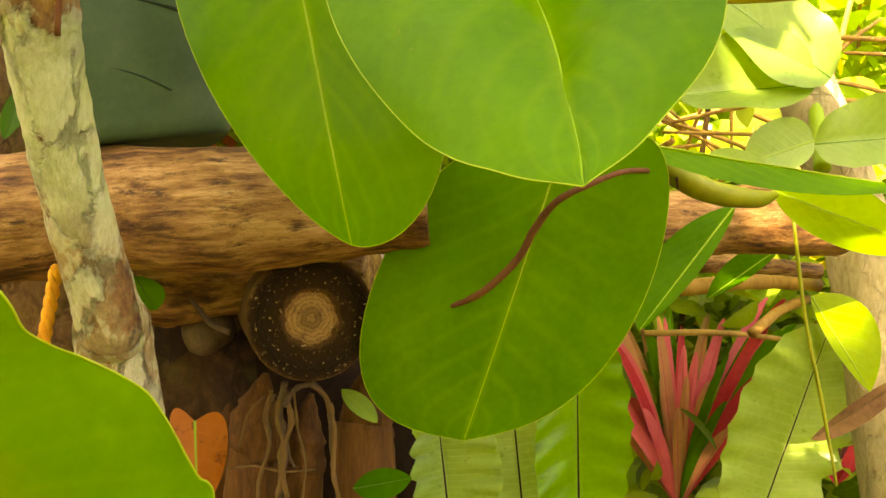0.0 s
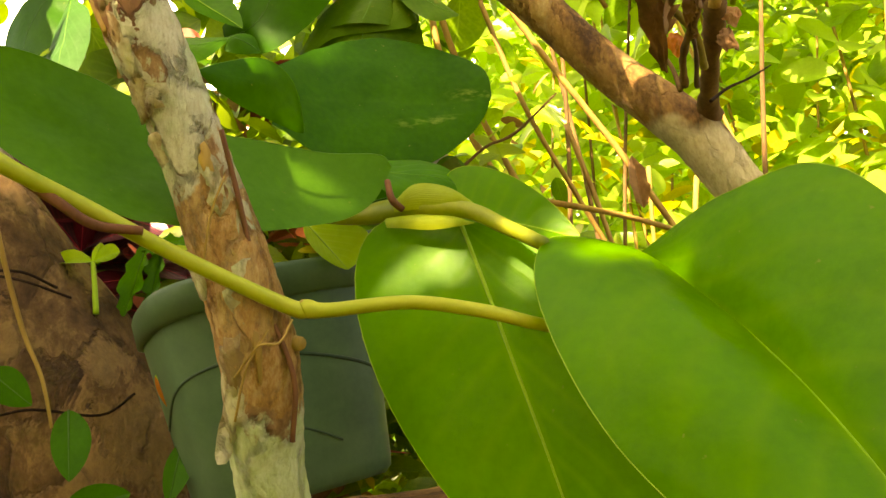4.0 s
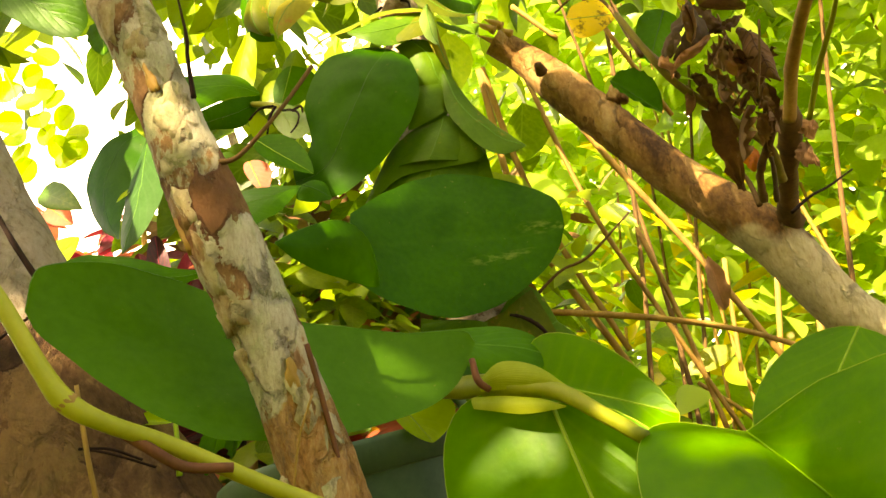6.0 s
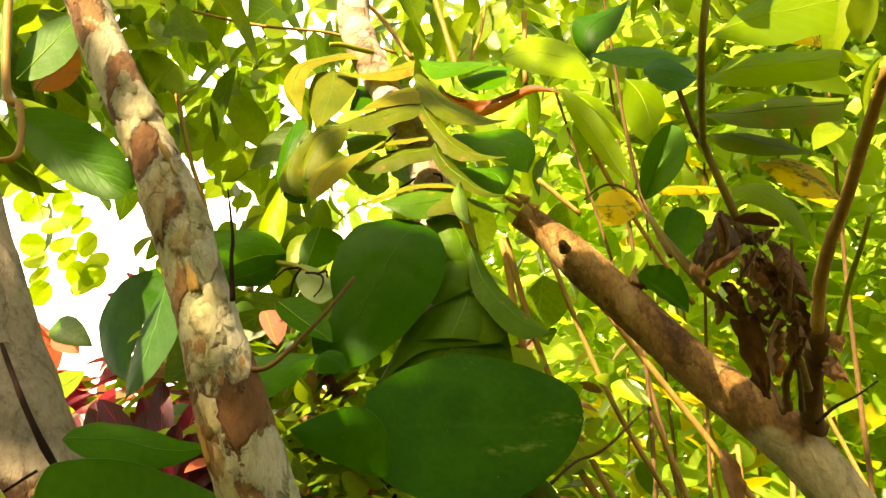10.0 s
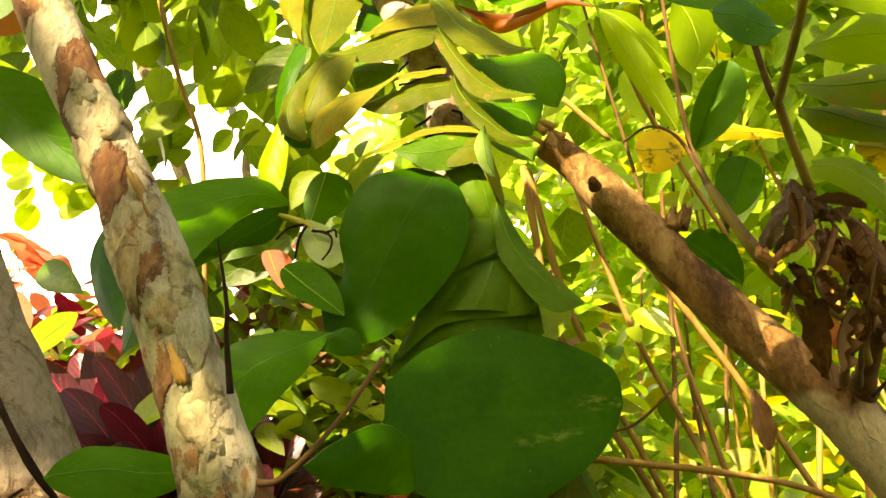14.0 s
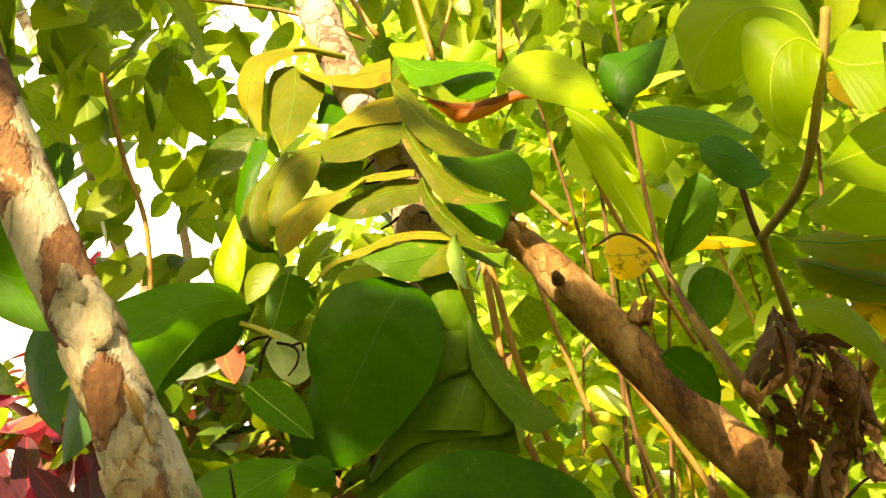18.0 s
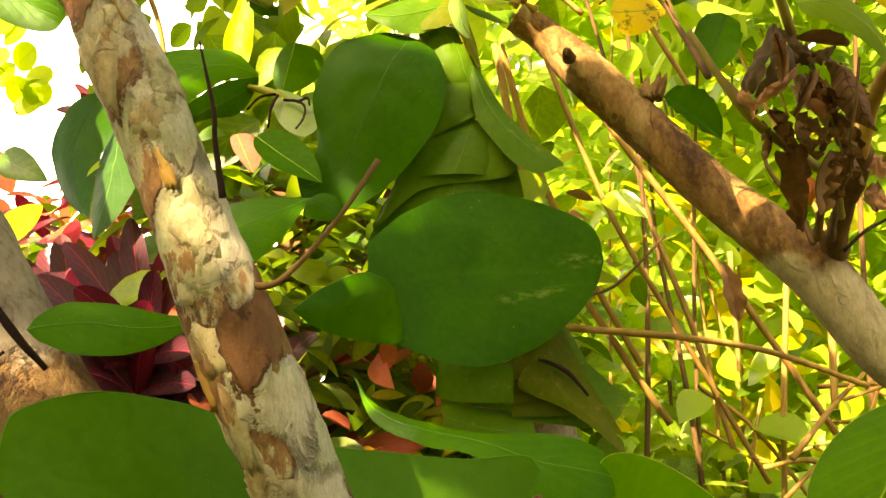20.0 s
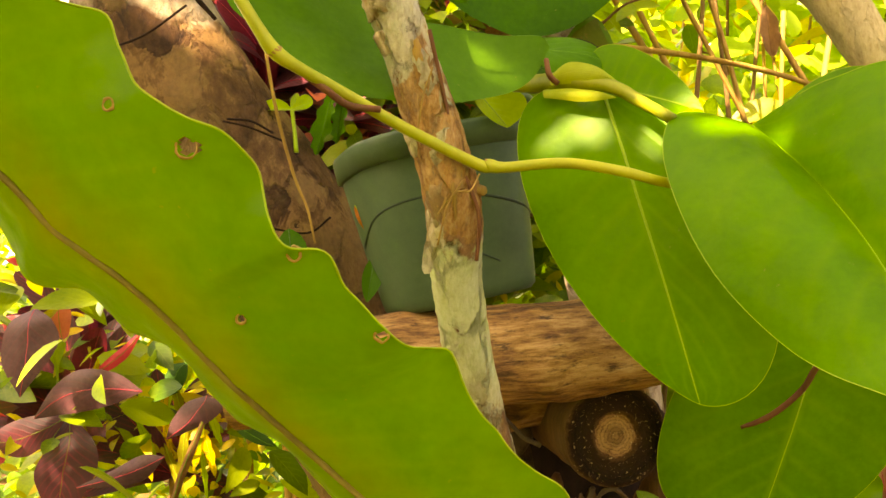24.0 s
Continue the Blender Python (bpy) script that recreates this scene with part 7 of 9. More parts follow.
# ---------------------------------------------------------------- right-hand shrub with dry cluster
shrub = thing("shrub", (0.222, 0.885, 1.63), "brown shrub stem with side twigs and a dry cluster", "shrub")
tube("stem", [R((0.242, 0.945, 1.669), 0.0160), R((0.237, 0.925, 1.674), 0.0140), R((0.230, 0.895, 1.683), 0.0105), R((0.221, 0.850, 1.697), 0.0095), R((0.213, 0.805, 1.712), 0.0115), R((0.208, 0.775, 1.728), 0.0115), R((0.207, 0.765, 1.737), 0.0080)], M_DEAD, shrub, "dark rough stem rooted on the limb", n=6, sides=14, rough=0.22, freq=90.0)
tube("shoot", [R((0.205, 0.770, 1.723), 0.0070), R((0.204, 0.745, 1.743), 0.0065), R((0.202, 0.720, 1.759), 0.0068), R((0.195, 0.660, 1.770), 0.0060), R((0.184, 0.600, 1.768), 0.0055), R((0.172, 0.520, 1.775), 0.0050), R((0.165, 0.440, 1.790), 0.0040)], M_CANE, shrub, "smooth tan shoot with a ringed node", n=6, sides=12, rough=0.05, freq=70.0)
tube("shoot", [R((0.205, 0.830, 1.682), 0.0048), R((0.182, 0.785, 1.707), 0.0044), R((0.110, 0.700, 1.717), 0.0040), R((0.064, 0.652, 1.731), 0.0034), R((0.030, 0.648, 1.802), 0.0030)], M_STEMB, shrub, "thin slanting brown shoot", n=6, sides=8, rough=0.06)
tube("shoot", [R((0.211, 0.740, 1.707), 0.0030), R((0.217, 0.700, 1.741), 0.0028), R((0.222, 0.660, 1.765), 0.0025), R((0.220, 0.630, 1.776), 0.0020)], M_STEMG, shrub, "slender green shoot", n=6, sides=8)
tube("stalk", [R((0.180, 0.830, 1.662), 0.0045), R((0.169, 0.790, 1.680), 0.0038), R((0.168, 0.740, 1.690), 0.0050), R((0.168, 0.710, 1.712), 0.0065), R((0.150, 0.690, 1.720), 0.0050), R((0.139, 0.670, 1.754), 0.0030)], M_DEAD, shrub, "twisted dry stalk", n=6, sides=10, rough=0.35, freq=110.0)
tube("stalk", [R((0.193, 0.830, 1.660), 0.0030), R((0.184, 0.790, 1.687), 0.0024), R((0.163, 0.740, 1.697), 0.0028), R((0.160, 0.705, 1.711), 0.0020)], M_GREYROOT, shrub, "twisted dry stalk", n=6, sides=10, rough=0.35, freq=110.0)
tube("twig", [R((0.216, 0.860, 1.654), 0.0022), R((0.244, 0.870, 1.673), 0.0018), R((0.273, 0.880, 1.686), 0.0014), R((0.307, 0.890, 1.705), 0.0010)], M_NEARBLACK, shrub, "thin dark side twig", n=5, sides=8)
tube("twig", [R((0.174, 0.830, 1.658), 0.0032), R((0.175, 0.850, 1.698), 0.0026), R((0.163, 0.870, 1.744), 0.0022), R((0.162, 0.880, 1.771), 0.0018)], M_DEAD, shrub, "thin dark side twig", n=5, sides=8)
tube("shoot", [R((0.111, 0.650, 1.793), 0.0040), R((0.081, 0.600, 1.840), 0.0036), R((0.072, 0.570, 1.840), 0.0034), R((0.044, 0.450, 1.826), 0.0030), R((0.055, 0.420, 1.881), 0.0030), R((0.062, 0.410, 1.916), 0.0030)], M_STEMB, shrub, "upright green-brown shoot", n=6, sides=10)
tube("shoot", [R((0.080, 0.600, 1.841), 0.0026), R((0.072, 0.590, 1.852), 0.0026), R((0.065, 0.580, 1.874), 0.0026), R((0.061, 0.575, 1.894), 0.0026)], M_DEAD, shrub, n=6, sides=8)
tube("shoot", [R((0.074, 0.660, 1.734), 0.0034), R((0.068, 0.720, 1.802), 0.0030), R((0.063, 0.790, 1.899), 0.0028), R((0.060, 0.800, 2.030), 0.0024), R((0.063, 0.800, 2.173), 0.0020), R((0.064, 0.800, 2.257), 0.0020)], M_DEAD, shrub, "thin side shoot", n=6, sides=8)
tube("twig", [R((0.057, 0.700, 1.785), 0.003), R((0.052, 0.780, 1.905), 0.002), R((0.027, 0.800, 1.937), 0.0016), R((0.000, 0.820, 1.931), 0.0012)], M_DEAD, shrub, n=6, sides=8)
rd = random.Random(8)
DRY_LOWER = [((0.153, 0.680, 1.726), (0.163, 0.660, 1.749), 0.014), ((0.118, 0.640, 1.756), (0.086, 0.620, 1.711), 0.016), ((0.084, 0.620, 1.780), (0.078, 0.610, 1.735), 0.018), ((0.090, 0.600, 1.765), (0.126, 0.600, 1.754), 0.014), ((0.083, 0.670, 1.729), (0.076, 0.660, 1.693), 0.012), ((0.132, 0.670, 1.699), (0.118, 0.680, 1.649), 0.014), ((0.093, 0.640, 1.723), (0.117, 0.640, 1.695), 0.013)]
for a, t, w in DRY_LOWER:
    a, t = V(a), V(t)
    facing = Vector((rd.uniform(-0.7, 0.7), -1, rd.uniform(-0.3, 0.5)))
    side = (t - a).cross(facing).normalized() * w * 0.3
    curl = Vector((0, -w * rd.uniform(0.5, 1.0), 0))
    mid_way = (a + t) / 2
    leaf("dry_leaf", a, t, tuple(mid_way + side + curl), tuple(mid_way - side + curl), G_DRY, "curled dry brown leaf hanging in the cluster", M_DEAD, 0.0009, None, group="dry leaves", bow=(rd.uniform(-0.01, 0.01), 0.008, 0.004), wave=0.007, waves=4, notch=0.2, u0=0.5, power=0.6, cup=rd.uniform(-0.004, 0.004))

G_RIBDRY = leaf_material("leaf_dry_ribbed", (0.1, 0.05, 0.015), (0.26, 0.14, 0.05), (0.035, 0.016, 0.005), 0.75, 0.1, 10.0, 0.5, 1.6, through_colour=(0.3, 0.14, 0.04))
G_DRYGREY = leaf_material("leaf_dry_grey_brown", (0.06, 0.042, 0.022), (0.16, 0.115, 0.06), (0.2, 0.14, 0.08), 0.8, 0.08, 6.0, 3.0, 0.5, through_colour=(0.3, 0.16, 0.06))
ribbon_leaf("dry_leaf", [(0.095, 0.645, 1.800), (0.080, 0.640, 1.779), (0.067, 0.640, 1.760), (0.058, 0.640, 1.744)], [(0.097, 0.645, 1.800), (0.086, 0.632, 1.771), (0.076, 0.630, 1.753), (0.066, 0.635, 1.737)], G_DRYGREY, "grey-brown dry leaf folded to a cone", 0.004, group="dry leaves", n=6, ns=8, rib=False, crumple=0.006, across=(0.0, 0.5))
ribbon_leaf("dry_leaf", [(0.097, 0.645, 1.800), (0.086, 0.632, 1.771), (0.076, 0.630, 1.753), (0.066, 0.635, 1.737)], [(0.098, 0.645, 1.800), (0.106, 0.645, 1.764), (0.095, 0.642, 1.751), (0.070, 0.638, 1.734)], G_DRYGREY, "grey-brown dry leaf folded to a cone", 0.003, group="dry leaves", n=6, ns=8, rib=False, crumple=0.006, across=(0.5, 1.0))
ribbon_leaf("dry_leaf", [(0.058, 0.640, 1.744), (0.054, 0.638, 1.735), (0.062, 0.636, 1.727), (0.062, 0.636, 1.719)], [(0.064, 0.636, 1.742), (0.063, 0.632, 1.735), (0.067, 0.632, 1.729), (0.062, 0.634, 1.718)], G_DRYPEACH, "pale peach tip of a curled dry leaf", 0.003, group="dry leaves", n=6, ns=8, rib=False, crumple=0.004)
ribbon_leaf("dry_leaf", [(0.064, 0.633, 1.730), (0.074, 0.630, 1.740), (0.088, 0.632, 1.747), (0.104, 0.640, 1.760)], [(0.065, 0.634, 1.726), (0.078, 0.634, 1.733), (0.093, 0.636, 1.742), (0.107, 0.642, 1.759)], G_DRYPEACH, "pale curled edge of a dry leaf", 0.003, group="dry leaves", n=6, ns=8, rib=False, crumple=0.005)
ribbon_leaf("dry_leaf", [(0.102, 0.650, 1.800), (0.113, 0.652, 1.793), (0.122, 0.655, 1.784), (0.132, 0.660, 1.777)], [(0.102, 0.650, 1.798), (0.105, 0.648, 1.780), (0.110, 0.650, 1.767), (0.126, 0.658, 1.774)], G_DEADLEAF, "dark folded flap of a dry leaf", 0.004, group="dry leaves", n=6, ns=8, rib=False, crumple=0.006)
ribbon_leaf("dry_leaf", [(0.114, 0.650, 1.766), (0.124, 0.645, 1.771), (0.130, 0.640, 1.773), (0.137, 0.640, 1.773)], [(0.113, 0.648, 1.763), (0.121, 0.640, 1.761), (0.127, 0.636, 1.761), (0.134, 0.638, 1.768)], G_DEADLEAF, "dark shrivelled knot of dry leaf", 0.005, group="dry leaves", n=6, ns=8, rib=False, crumple=0.006)
ribbon_leaf("dry_leaf", [(0.132, 0.652, 1.765), (0.134, 0.650, 1.752), (0.131, 0.646, 1.733), (0.136, 0.640, 1.713), (0.150, 0.632, 1.698)], [(0.136, 0.652, 1.769), (0.148, 0.648, 1.757), (0.153, 0.642, 1.736), (0.152, 0.637, 1.713), (0.151, 0.632, 1.697)], G_RIBDRY, "curled ribbed dry brown leaf rolled to a tube", 0.012, group="dry leaves", n=6, ns=8, rib=False, crumple=0.003)
ribbon_leaf("dry_leaf", [(0.120, 0.672, 1.760), (0.125, 0.665, 1.761), (0.129, 0.660, 1.755), (0.132, 0.660, 1.741)], [(0.114, 0.670, 1.749), (0.113, 0.660, 1.735), (0.120, 0.655, 1.729), (0.131, 0.655, 1.726)], G_DRY, "crumpled reddish dry leaf", 0.008, group="dry leaves", n=6, ns=8, rib=False, crumple=0.016)
ribbon_leaf("dry_leaf", [(0.126, 0.660, 1.746), (0.132, 0.655, 1.751), (0.134, 0.652, 1.743), (0.133, 0.652, 1.732)], [(0.119, 0.660, 1.735), (0.119, 0.655, 1.725), (0.123, 0.652, 1.721), (0.129, 0.652, 1.723)], G_DRYPEACH, "crumpled pink-brown dry leaf", 0.006, group="dry leaves", n=6, ns=8, rib=False, crumple=0.014)
ribbon_leaf("dry_leaf", [(0.092, 0.665, 1.737), (0.100, 0.668, 1.731), (0.105, 0.670, 1.718), (0.108, 0.675, 1.703)], [(0.087, 0.665, 1.735), (0.091, 0.668, 1.722), (0.096, 0.670, 1.709), (0.104, 0.675, 1.701)], G_DEADLEAF, "dark dry leaf in the cluster", 0.005, group="dry leaves", n=6, ns=8, rib=False, crumple=0.01)
ribbon_leaf("dry_leaf", [(0.138, 0.665, 1.728), (0.146, 0.665, 1.723), (0.152, 0.668, 1.710), (0.153, 0.670, 1.693)], [(0.133, 0.665, 1.722), (0.136, 0.665, 1.711), (0.141, 0.668, 1.700), (0.147, 0.670, 1.689)], G_DRY, "shrivelled tan dry leaf", 0.005, group="dry leaves", n=6, ns=8, rib=False, crumple=0.012)
ribbon_leaf("dry_leaf", [(0.094, 0.680, 1.706), (0.107, 0.715, 1.689), (0.125, 0.755, 1.673), (0.144, 0.790, 1.664)], [(0.116, 0.680, 1.711), (0.132, 0.715, 1.697), (0.142, 0.755, 1.682), (0.150, 0.790, 1.659)], G_DEADLEAF, "dark hanging strip of a dry leaf", 0.005, group="dry leaves", n=6, ns=8, rib=False, crumple=0.008)
ribbon_leaf("dry_leaf", [(0.148, 0.700, 1.704), (0.152, 0.720, 1.695), (0.163, 0.745, 1.687), (0.171, 0.760, 1.683)], [(0.165, 0.700, 1.710), (0.168, 0.720, 1.698), (0.173, 0.745, 1.691), (0.173, 0.760, 1.682)], G_DRY, "papery dry leaf wrapped round a stalk", 0.006, group="dry leaves", n=6, ns=8, rib=False, crumple=0.012)
ribbon_leaf("dry_leaf", [(0.207, 0.770, 1.694), (0.213, 0.765, 1.697), (0.215, 0.760, 1.681), (0.216, 0.755, 1.665)], [(0.199, 0.770, 1.682), (0.204, 0.765, 1.669), (0.210, 0.760, 1.668), (0.214, 0.755, 1.662)], G_DEADLEAF, "black dried leaf beside the stem", 0.004, group="dry leaves", n=6, ns=8, rib=False, crumple=0.006)
ribbon_leaf("dry_leaf", [(0.217, 0.780, 1.723), (0.226, 0.780, 1.726), (0.234, 0.780, 1.723), (0.236, 0.780, 1.716)], [(0.213, 0.780, 1.713), (0.220, 0.780, 1.708), (0.225, 0.780, 1.703), (0.234, 0.780, 1.713)], G_DRYPEACH, "orange-tan dry scrap of leaf", 0.003, group="dry leaves", n=6, ns=8, rib=False, crumple=0.005)
ribbon_leaf("dry_leaf", [(0.172, 0.830, 1.728), (0.181, 0.830, 1.728), (0.187, 0.830, 1.722), (0.190, 0.830, 1.713)], [(0.167, 0.830, 1.715), (0.172, 0.830, 1.704), (0.177, 0.830, 1.696), (0.188, 0.830, 1.709)], G_ORANGE, "orange dying leaf behind the cluster", 0.004, group="dry leaves", n=6, ns=8, rib=False, crumple=0.004)
CL = V((0.132, 0.672, 1.738))
for k in range(6):
    a = CL + Vector((rd.gauss(0.0, 0.012), rd.gauss(0, 0.012), rd.gauss(0.0, 0.02)))
    d = Vector((rd.gauss(0, 0.5), rd.gauss(0, 0.4), -1 + rd.gauss(0, 0.5))).normalized() * rd.uniform(0.025, 0.055)
    w = rd.uniform(0.0025, 0.006)
    side = d.cross(Vector((rd.uniform(-1, 1), -1, rd.uniform(-0.4, 0.4)))).normalized() * w
    curl = Vector((rd.uniform(-0.6, 0.6) * w, -w * rd.uniform(0.6, 1.6), 0))
    leaf("dry_leaf", a, a + d, tuple(a + d / 2 + side + curl), tuple(a + d / 2 - side + curl), G_DRY if k % 3 else G_DEADLEAF, "shrivelled dry brown leaf in the cluster", M_DEAD, 0.0006, None, group="dry leaves", bow=(rd.uniform(-0.008, 0.008), 0.006, 0.003), wave=0.006, waves=4, notch=0.25, nu=16, ns=4, u0=0.5)
for k in range(5):
    a = CL + Vector((rd.gauss(0, 0.02), rd.gauss(0, 0.015), rd.gauss(0, 0.03)))
    d = Vector((rd.gauss(0, 0.6), rd.gauss(0, 0.3), -1)).normalized() * rd.uniform(0.03, 0.06)
    tube("stalk", [R(a - d, 0.0011), R(a + Vector((rd.uniform(-0.005, 0.005), 0, 0)), 0.0012), R(a + d, 0.0008)], M_DEAD, shrub, n=4, sides=6, rough=0.2, freq=150.0)

def shrub_leaf(b, t, l, r, m):
    leaf("shrub_leaf", b, t, l, r, m, {G_SHRUB: "translucent green shrub leaf with a pale midrib", G_BLOTCH: "dark shrub leaf with brown rotten blotches", G_YEL: "yellowing shrub leaf with dark spots", G_MID: "plain mid-green shrub leaf", G_DARK: "small dark green shrub leaf"}[m], M_MARGIN if m in (G_SHRUB, G_YEL) else M_RIBD, 0.0013 if m is G_SHRUB else 0.0009, None, group="shrub leaves", u0=0.48, power=0.6, wave=0.003, fold=0.006, notch=0.16 if m is G_YEL else 0.0)


shrub_leaf((0.043, 0.760, 1.911), (-0.015, 0.760, 2.054), (0.002, 0.770, 1.987), (0.032, 0.760, 1.985), G_SHRUB)
shrub_leaf((0.057, 0.760, 1.888), (0.098, 0.740, 1.972), (0.060, 0.740, 1.932), (0.103, 0.740, 1.921), G_MID)
ribbon_leaf("shrub_leaf", [(0.068, 0.438, 1.907), (0.069, 0.446, 1.951), (0.033, 0.454, 1.977), (-0.002, 0.462, 1.958), (-0.006, 0.470, 1.933), (0.001, 0.478, 1.906)], [(0.057, 0.422, 1.894), (0.046, 0.430, 1.910), (0.035, 0.438, 1.908), (0.027, 0.446, 1.902), (0.011, 0.454, 1.893), (-0.005, 0.462, 1.895)], G_SHRUB, "translucent green shrub leaf with a pale midrib", 0.004, group="shrub leaves", n=6, ns=8)
ribbon_leaf("shrub_leaf", [(0.058, 0.423, 1.893), (0.040, 0.426, 1.922), (0.021, 0.429, 1.919), (0.015, 0.432, 1.891), (0.021, 0.435, 1.860), (0.034, 0.438, 1.836)], [(0.049, 0.407, 1.881), (0.047, 0.410, 1.873), (0.042, 0.413, 1.860), (0.036, 0.416, 1.848), (0.031, 0.419, 1.835), (0.026, 0.422, 1.827)], G_SHRUB, "translucent green shrub leaf with a pale midrib", 0.006, group="shrub leaves", n=6, ns=8)
ribbon_leaf("shrub_leaf", [(0.049, 0.438, 1.826), (0.078, 0.435, 1.852), (0.108, 0.431, 1.860), (0.147, 0.428, 1.861)], [(0.042, 0.422, 1.813), (0.064, 0.419, 1.801), (0.088, 0.415, 1.796), (0.121, 0.412, 1.799)], G_SHRUB, "translucent green shrub leaf with a pale midrib", 0.004, group="shrub leaves", n=6, ns=8)
ribbon_leaf("shrub_leaf", [(0.063, 0.428, 1.898), (0.075, 0.418, 1.904), (0.089, 0.408, 1.897)], [(0.055, 0.412, 1.881), (0.059, 0.402, 1.841), (0.068, 0.392, 1.838)], G_SHRUB, "translucent green shrub leaf with a pale midrib", 0.004, group="shrub leaves", n=6, ns=8)
ribbon_leaf("shrub_leaf", [(0.126, 0.508, 1.934), (0.153, 0.508, 1.953), (0.194, 0.508, 1.960), (0.214, 0.508, 1.954)], [(0.116, 0.492, 1.918), (0.143, 0.492, 1.907), (0.172, 0.492, 1.908), (0.194, 0.492, 1.913)], G_SHRUB, "translucent green shrub leaf with a pale midrib", 0.004, group="shrub leaves", n=6, ns=8)
ribbon_leaf("shrub_leaf", [(0.049, 0.468, 1.812), (0.073, 0.465, 1.828), (0.102, 0.461, 1.827), (0.148, 0.458, 1.822)], [(0.042, 0.452, 1.799), (0.059, 0.449, 1.788), (0.088, 0.445, 1.783), (0.130, 0.442, 1.786)], G_SHRUB, "translucent green shrub leaf with a pale midrib", 0.004, group="shrub leaves", n=6, ns=8)
ribbon_leaf("shrub_leaf", [(0.057, 0.508, 1.809), (0.081, 0.505, 1.813), (0.113, 0.501, 1.817), (0.160, 0.498, 1.809)], [(0.050, 0.492, 1.796), (0.069, 0.489, 1.783), (0.103, 0.485, 1.774), (0.143, 0.482, 1.775)], G_BLOTCH, "dark shrub leaf with brown rotten blotches", 0.004, group="shrub leaves", n=6, ns=8)
ribbon_leaf("shrub_leaf", [(0.063, 0.528, 1.804), (0.090, 0.521, 1.798), (0.116, 0.515, 1.782), (0.126, 0.508, 1.764)], [(0.056, 0.512, 1.791), (0.064, 0.505, 1.772), (0.085, 0.499, 1.761), (0.118, 0.492, 1.754)], G_BLOTCH, "dark shrub leaf with brown rotten blotches", 0.004, group="shrub leaves", n=6, ns=8)
ribbon_leaf("shrub_leaf", [(0.094, 0.528, 1.774), (0.115, 0.521, 1.770), (0.133, 0.515, 1.753), (0.137, 0.508, 1.724)], [(0.086, 0.512, 1.761), (0.094, 0.505, 1.743), (0.108, 0.499, 1.722), (0.122, 0.492, 1.708)], G_YEL, "yellow shrub leaf with green veins", 0.004, group="shrub leaves", n=6, ns=8)
ribbon_leaf("shrub_leaf", [(0.090, 0.588, 1.791), (0.118, 0.581, 1.785), (0.136, 0.575, 1.752), (0.136, 0.568, 1.720)], [(0.083, 0.572, 1.769), (0.101, 0.565, 1.754), (0.117, 0.559, 1.734), (0.126, 0.552, 1.712)], G_SHRUB, "translucent green shrub leaf with a pale midrib", 0.004, group="shrub leaves", n=6, ns=8)
ribbon_leaf("shrub_leaf", [(0.034, 0.568, 1.915), (0.049, 0.561, 1.916), (0.067, 0.555, 1.897), (0.071, 0.548, 1.879)], [(0.027, 0.552, 1.892), (0.037, 0.545, 1.870), (0.051, 0.539, 1.861), (0.065, 0.532, 1.866)], G_DARK, "small dark green shrub leaf", 0.004, group="shrub leaves", n=6, ns=8)
ribbon_leaf("shrub_leaf", [(-0.004, 0.608, 1.968), (0.026, 0.598, 1.968), (0.057, 0.588, 1.953), (0.079, 0.578, 1.926)], [(-0.008, 0.592, 1.953), (0.017, 0.582, 1.928), (0.047, 0.572, 1.916), (0.072, 0.562, 1.912)], G_MID, "plain mid-green shrub leaf", 0.004, group="shrub leaves", n=6, ns=8)
ribbon_leaf("shrub_leaf", [(-0.002, 0.628, 1.974), (-0.016, 0.628, 2.007), (-0.011, 0.628, 2.038), (0.017, 0.628, 2.045), (0.047, 0.628, 2.056)], [(-0.005, 0.612, 1.962), (0.006, 0.612, 1.985), (0.021, 0.612, 1.996), (0.032, 0.612, 2.015), (0.043, 0.612, 2.040)], G_DARK, "small dark green shrub leaf", 0.004, group="shrub leaves", n=6, ns=8)
ribbon_leaf("shrub_leaf", [(-0.085, 0.768, 2.117), (-0.058, 0.768, 2.144), (-0.018, 0.768, 2.143), (0.012, 0.768, 2.118), (0.028, 0.768, 2.069)], [(-0.086, 0.752, 2.100), (-0.059, 0.752, 2.080), (-0.029, 0.752, 2.067), (0.002, 0.752, 2.060), (0.023, 0.752, 2.056)], G_LIME, "bright green leaf beside the climber", 0.004, group="shrub leaves", n=6, ns=8)
ribbon_leaf("shrub_leaf", [(0.001, 0.858, 2.127), (0.033, 0.851, 2.115), (0.060, 0.845, 2.069), (0.071, 0.838, 2.020)], [(-0.002, 0.842, 2.112), (0.011, 0.835, 2.076), (0.038, 0.829, 2.034), (0.065, 0.822, 2.009)], G_SHRUB, "translucent green shrub leaf with a pale midrib", 0.004, group="shrub leaves", n=6, ns=8)
ribbon_leaf("shrub_leaf", [(0.074, 0.808, 2.100), (0.105, 0.808, 2.089), (0.115, 0.808, 2.045), (0.082, 0.808, 2.000)], [(0.068, 0.792, 2.085), (0.061, 0.792, 2.048), (0.063, 0.792, 2.009), (0.076, 0.792, 1.990)], G_SHRUB, "translucent green shrub leaf with a pale midrib", 0.004, group="shrub leaves", n=6, ns=8)
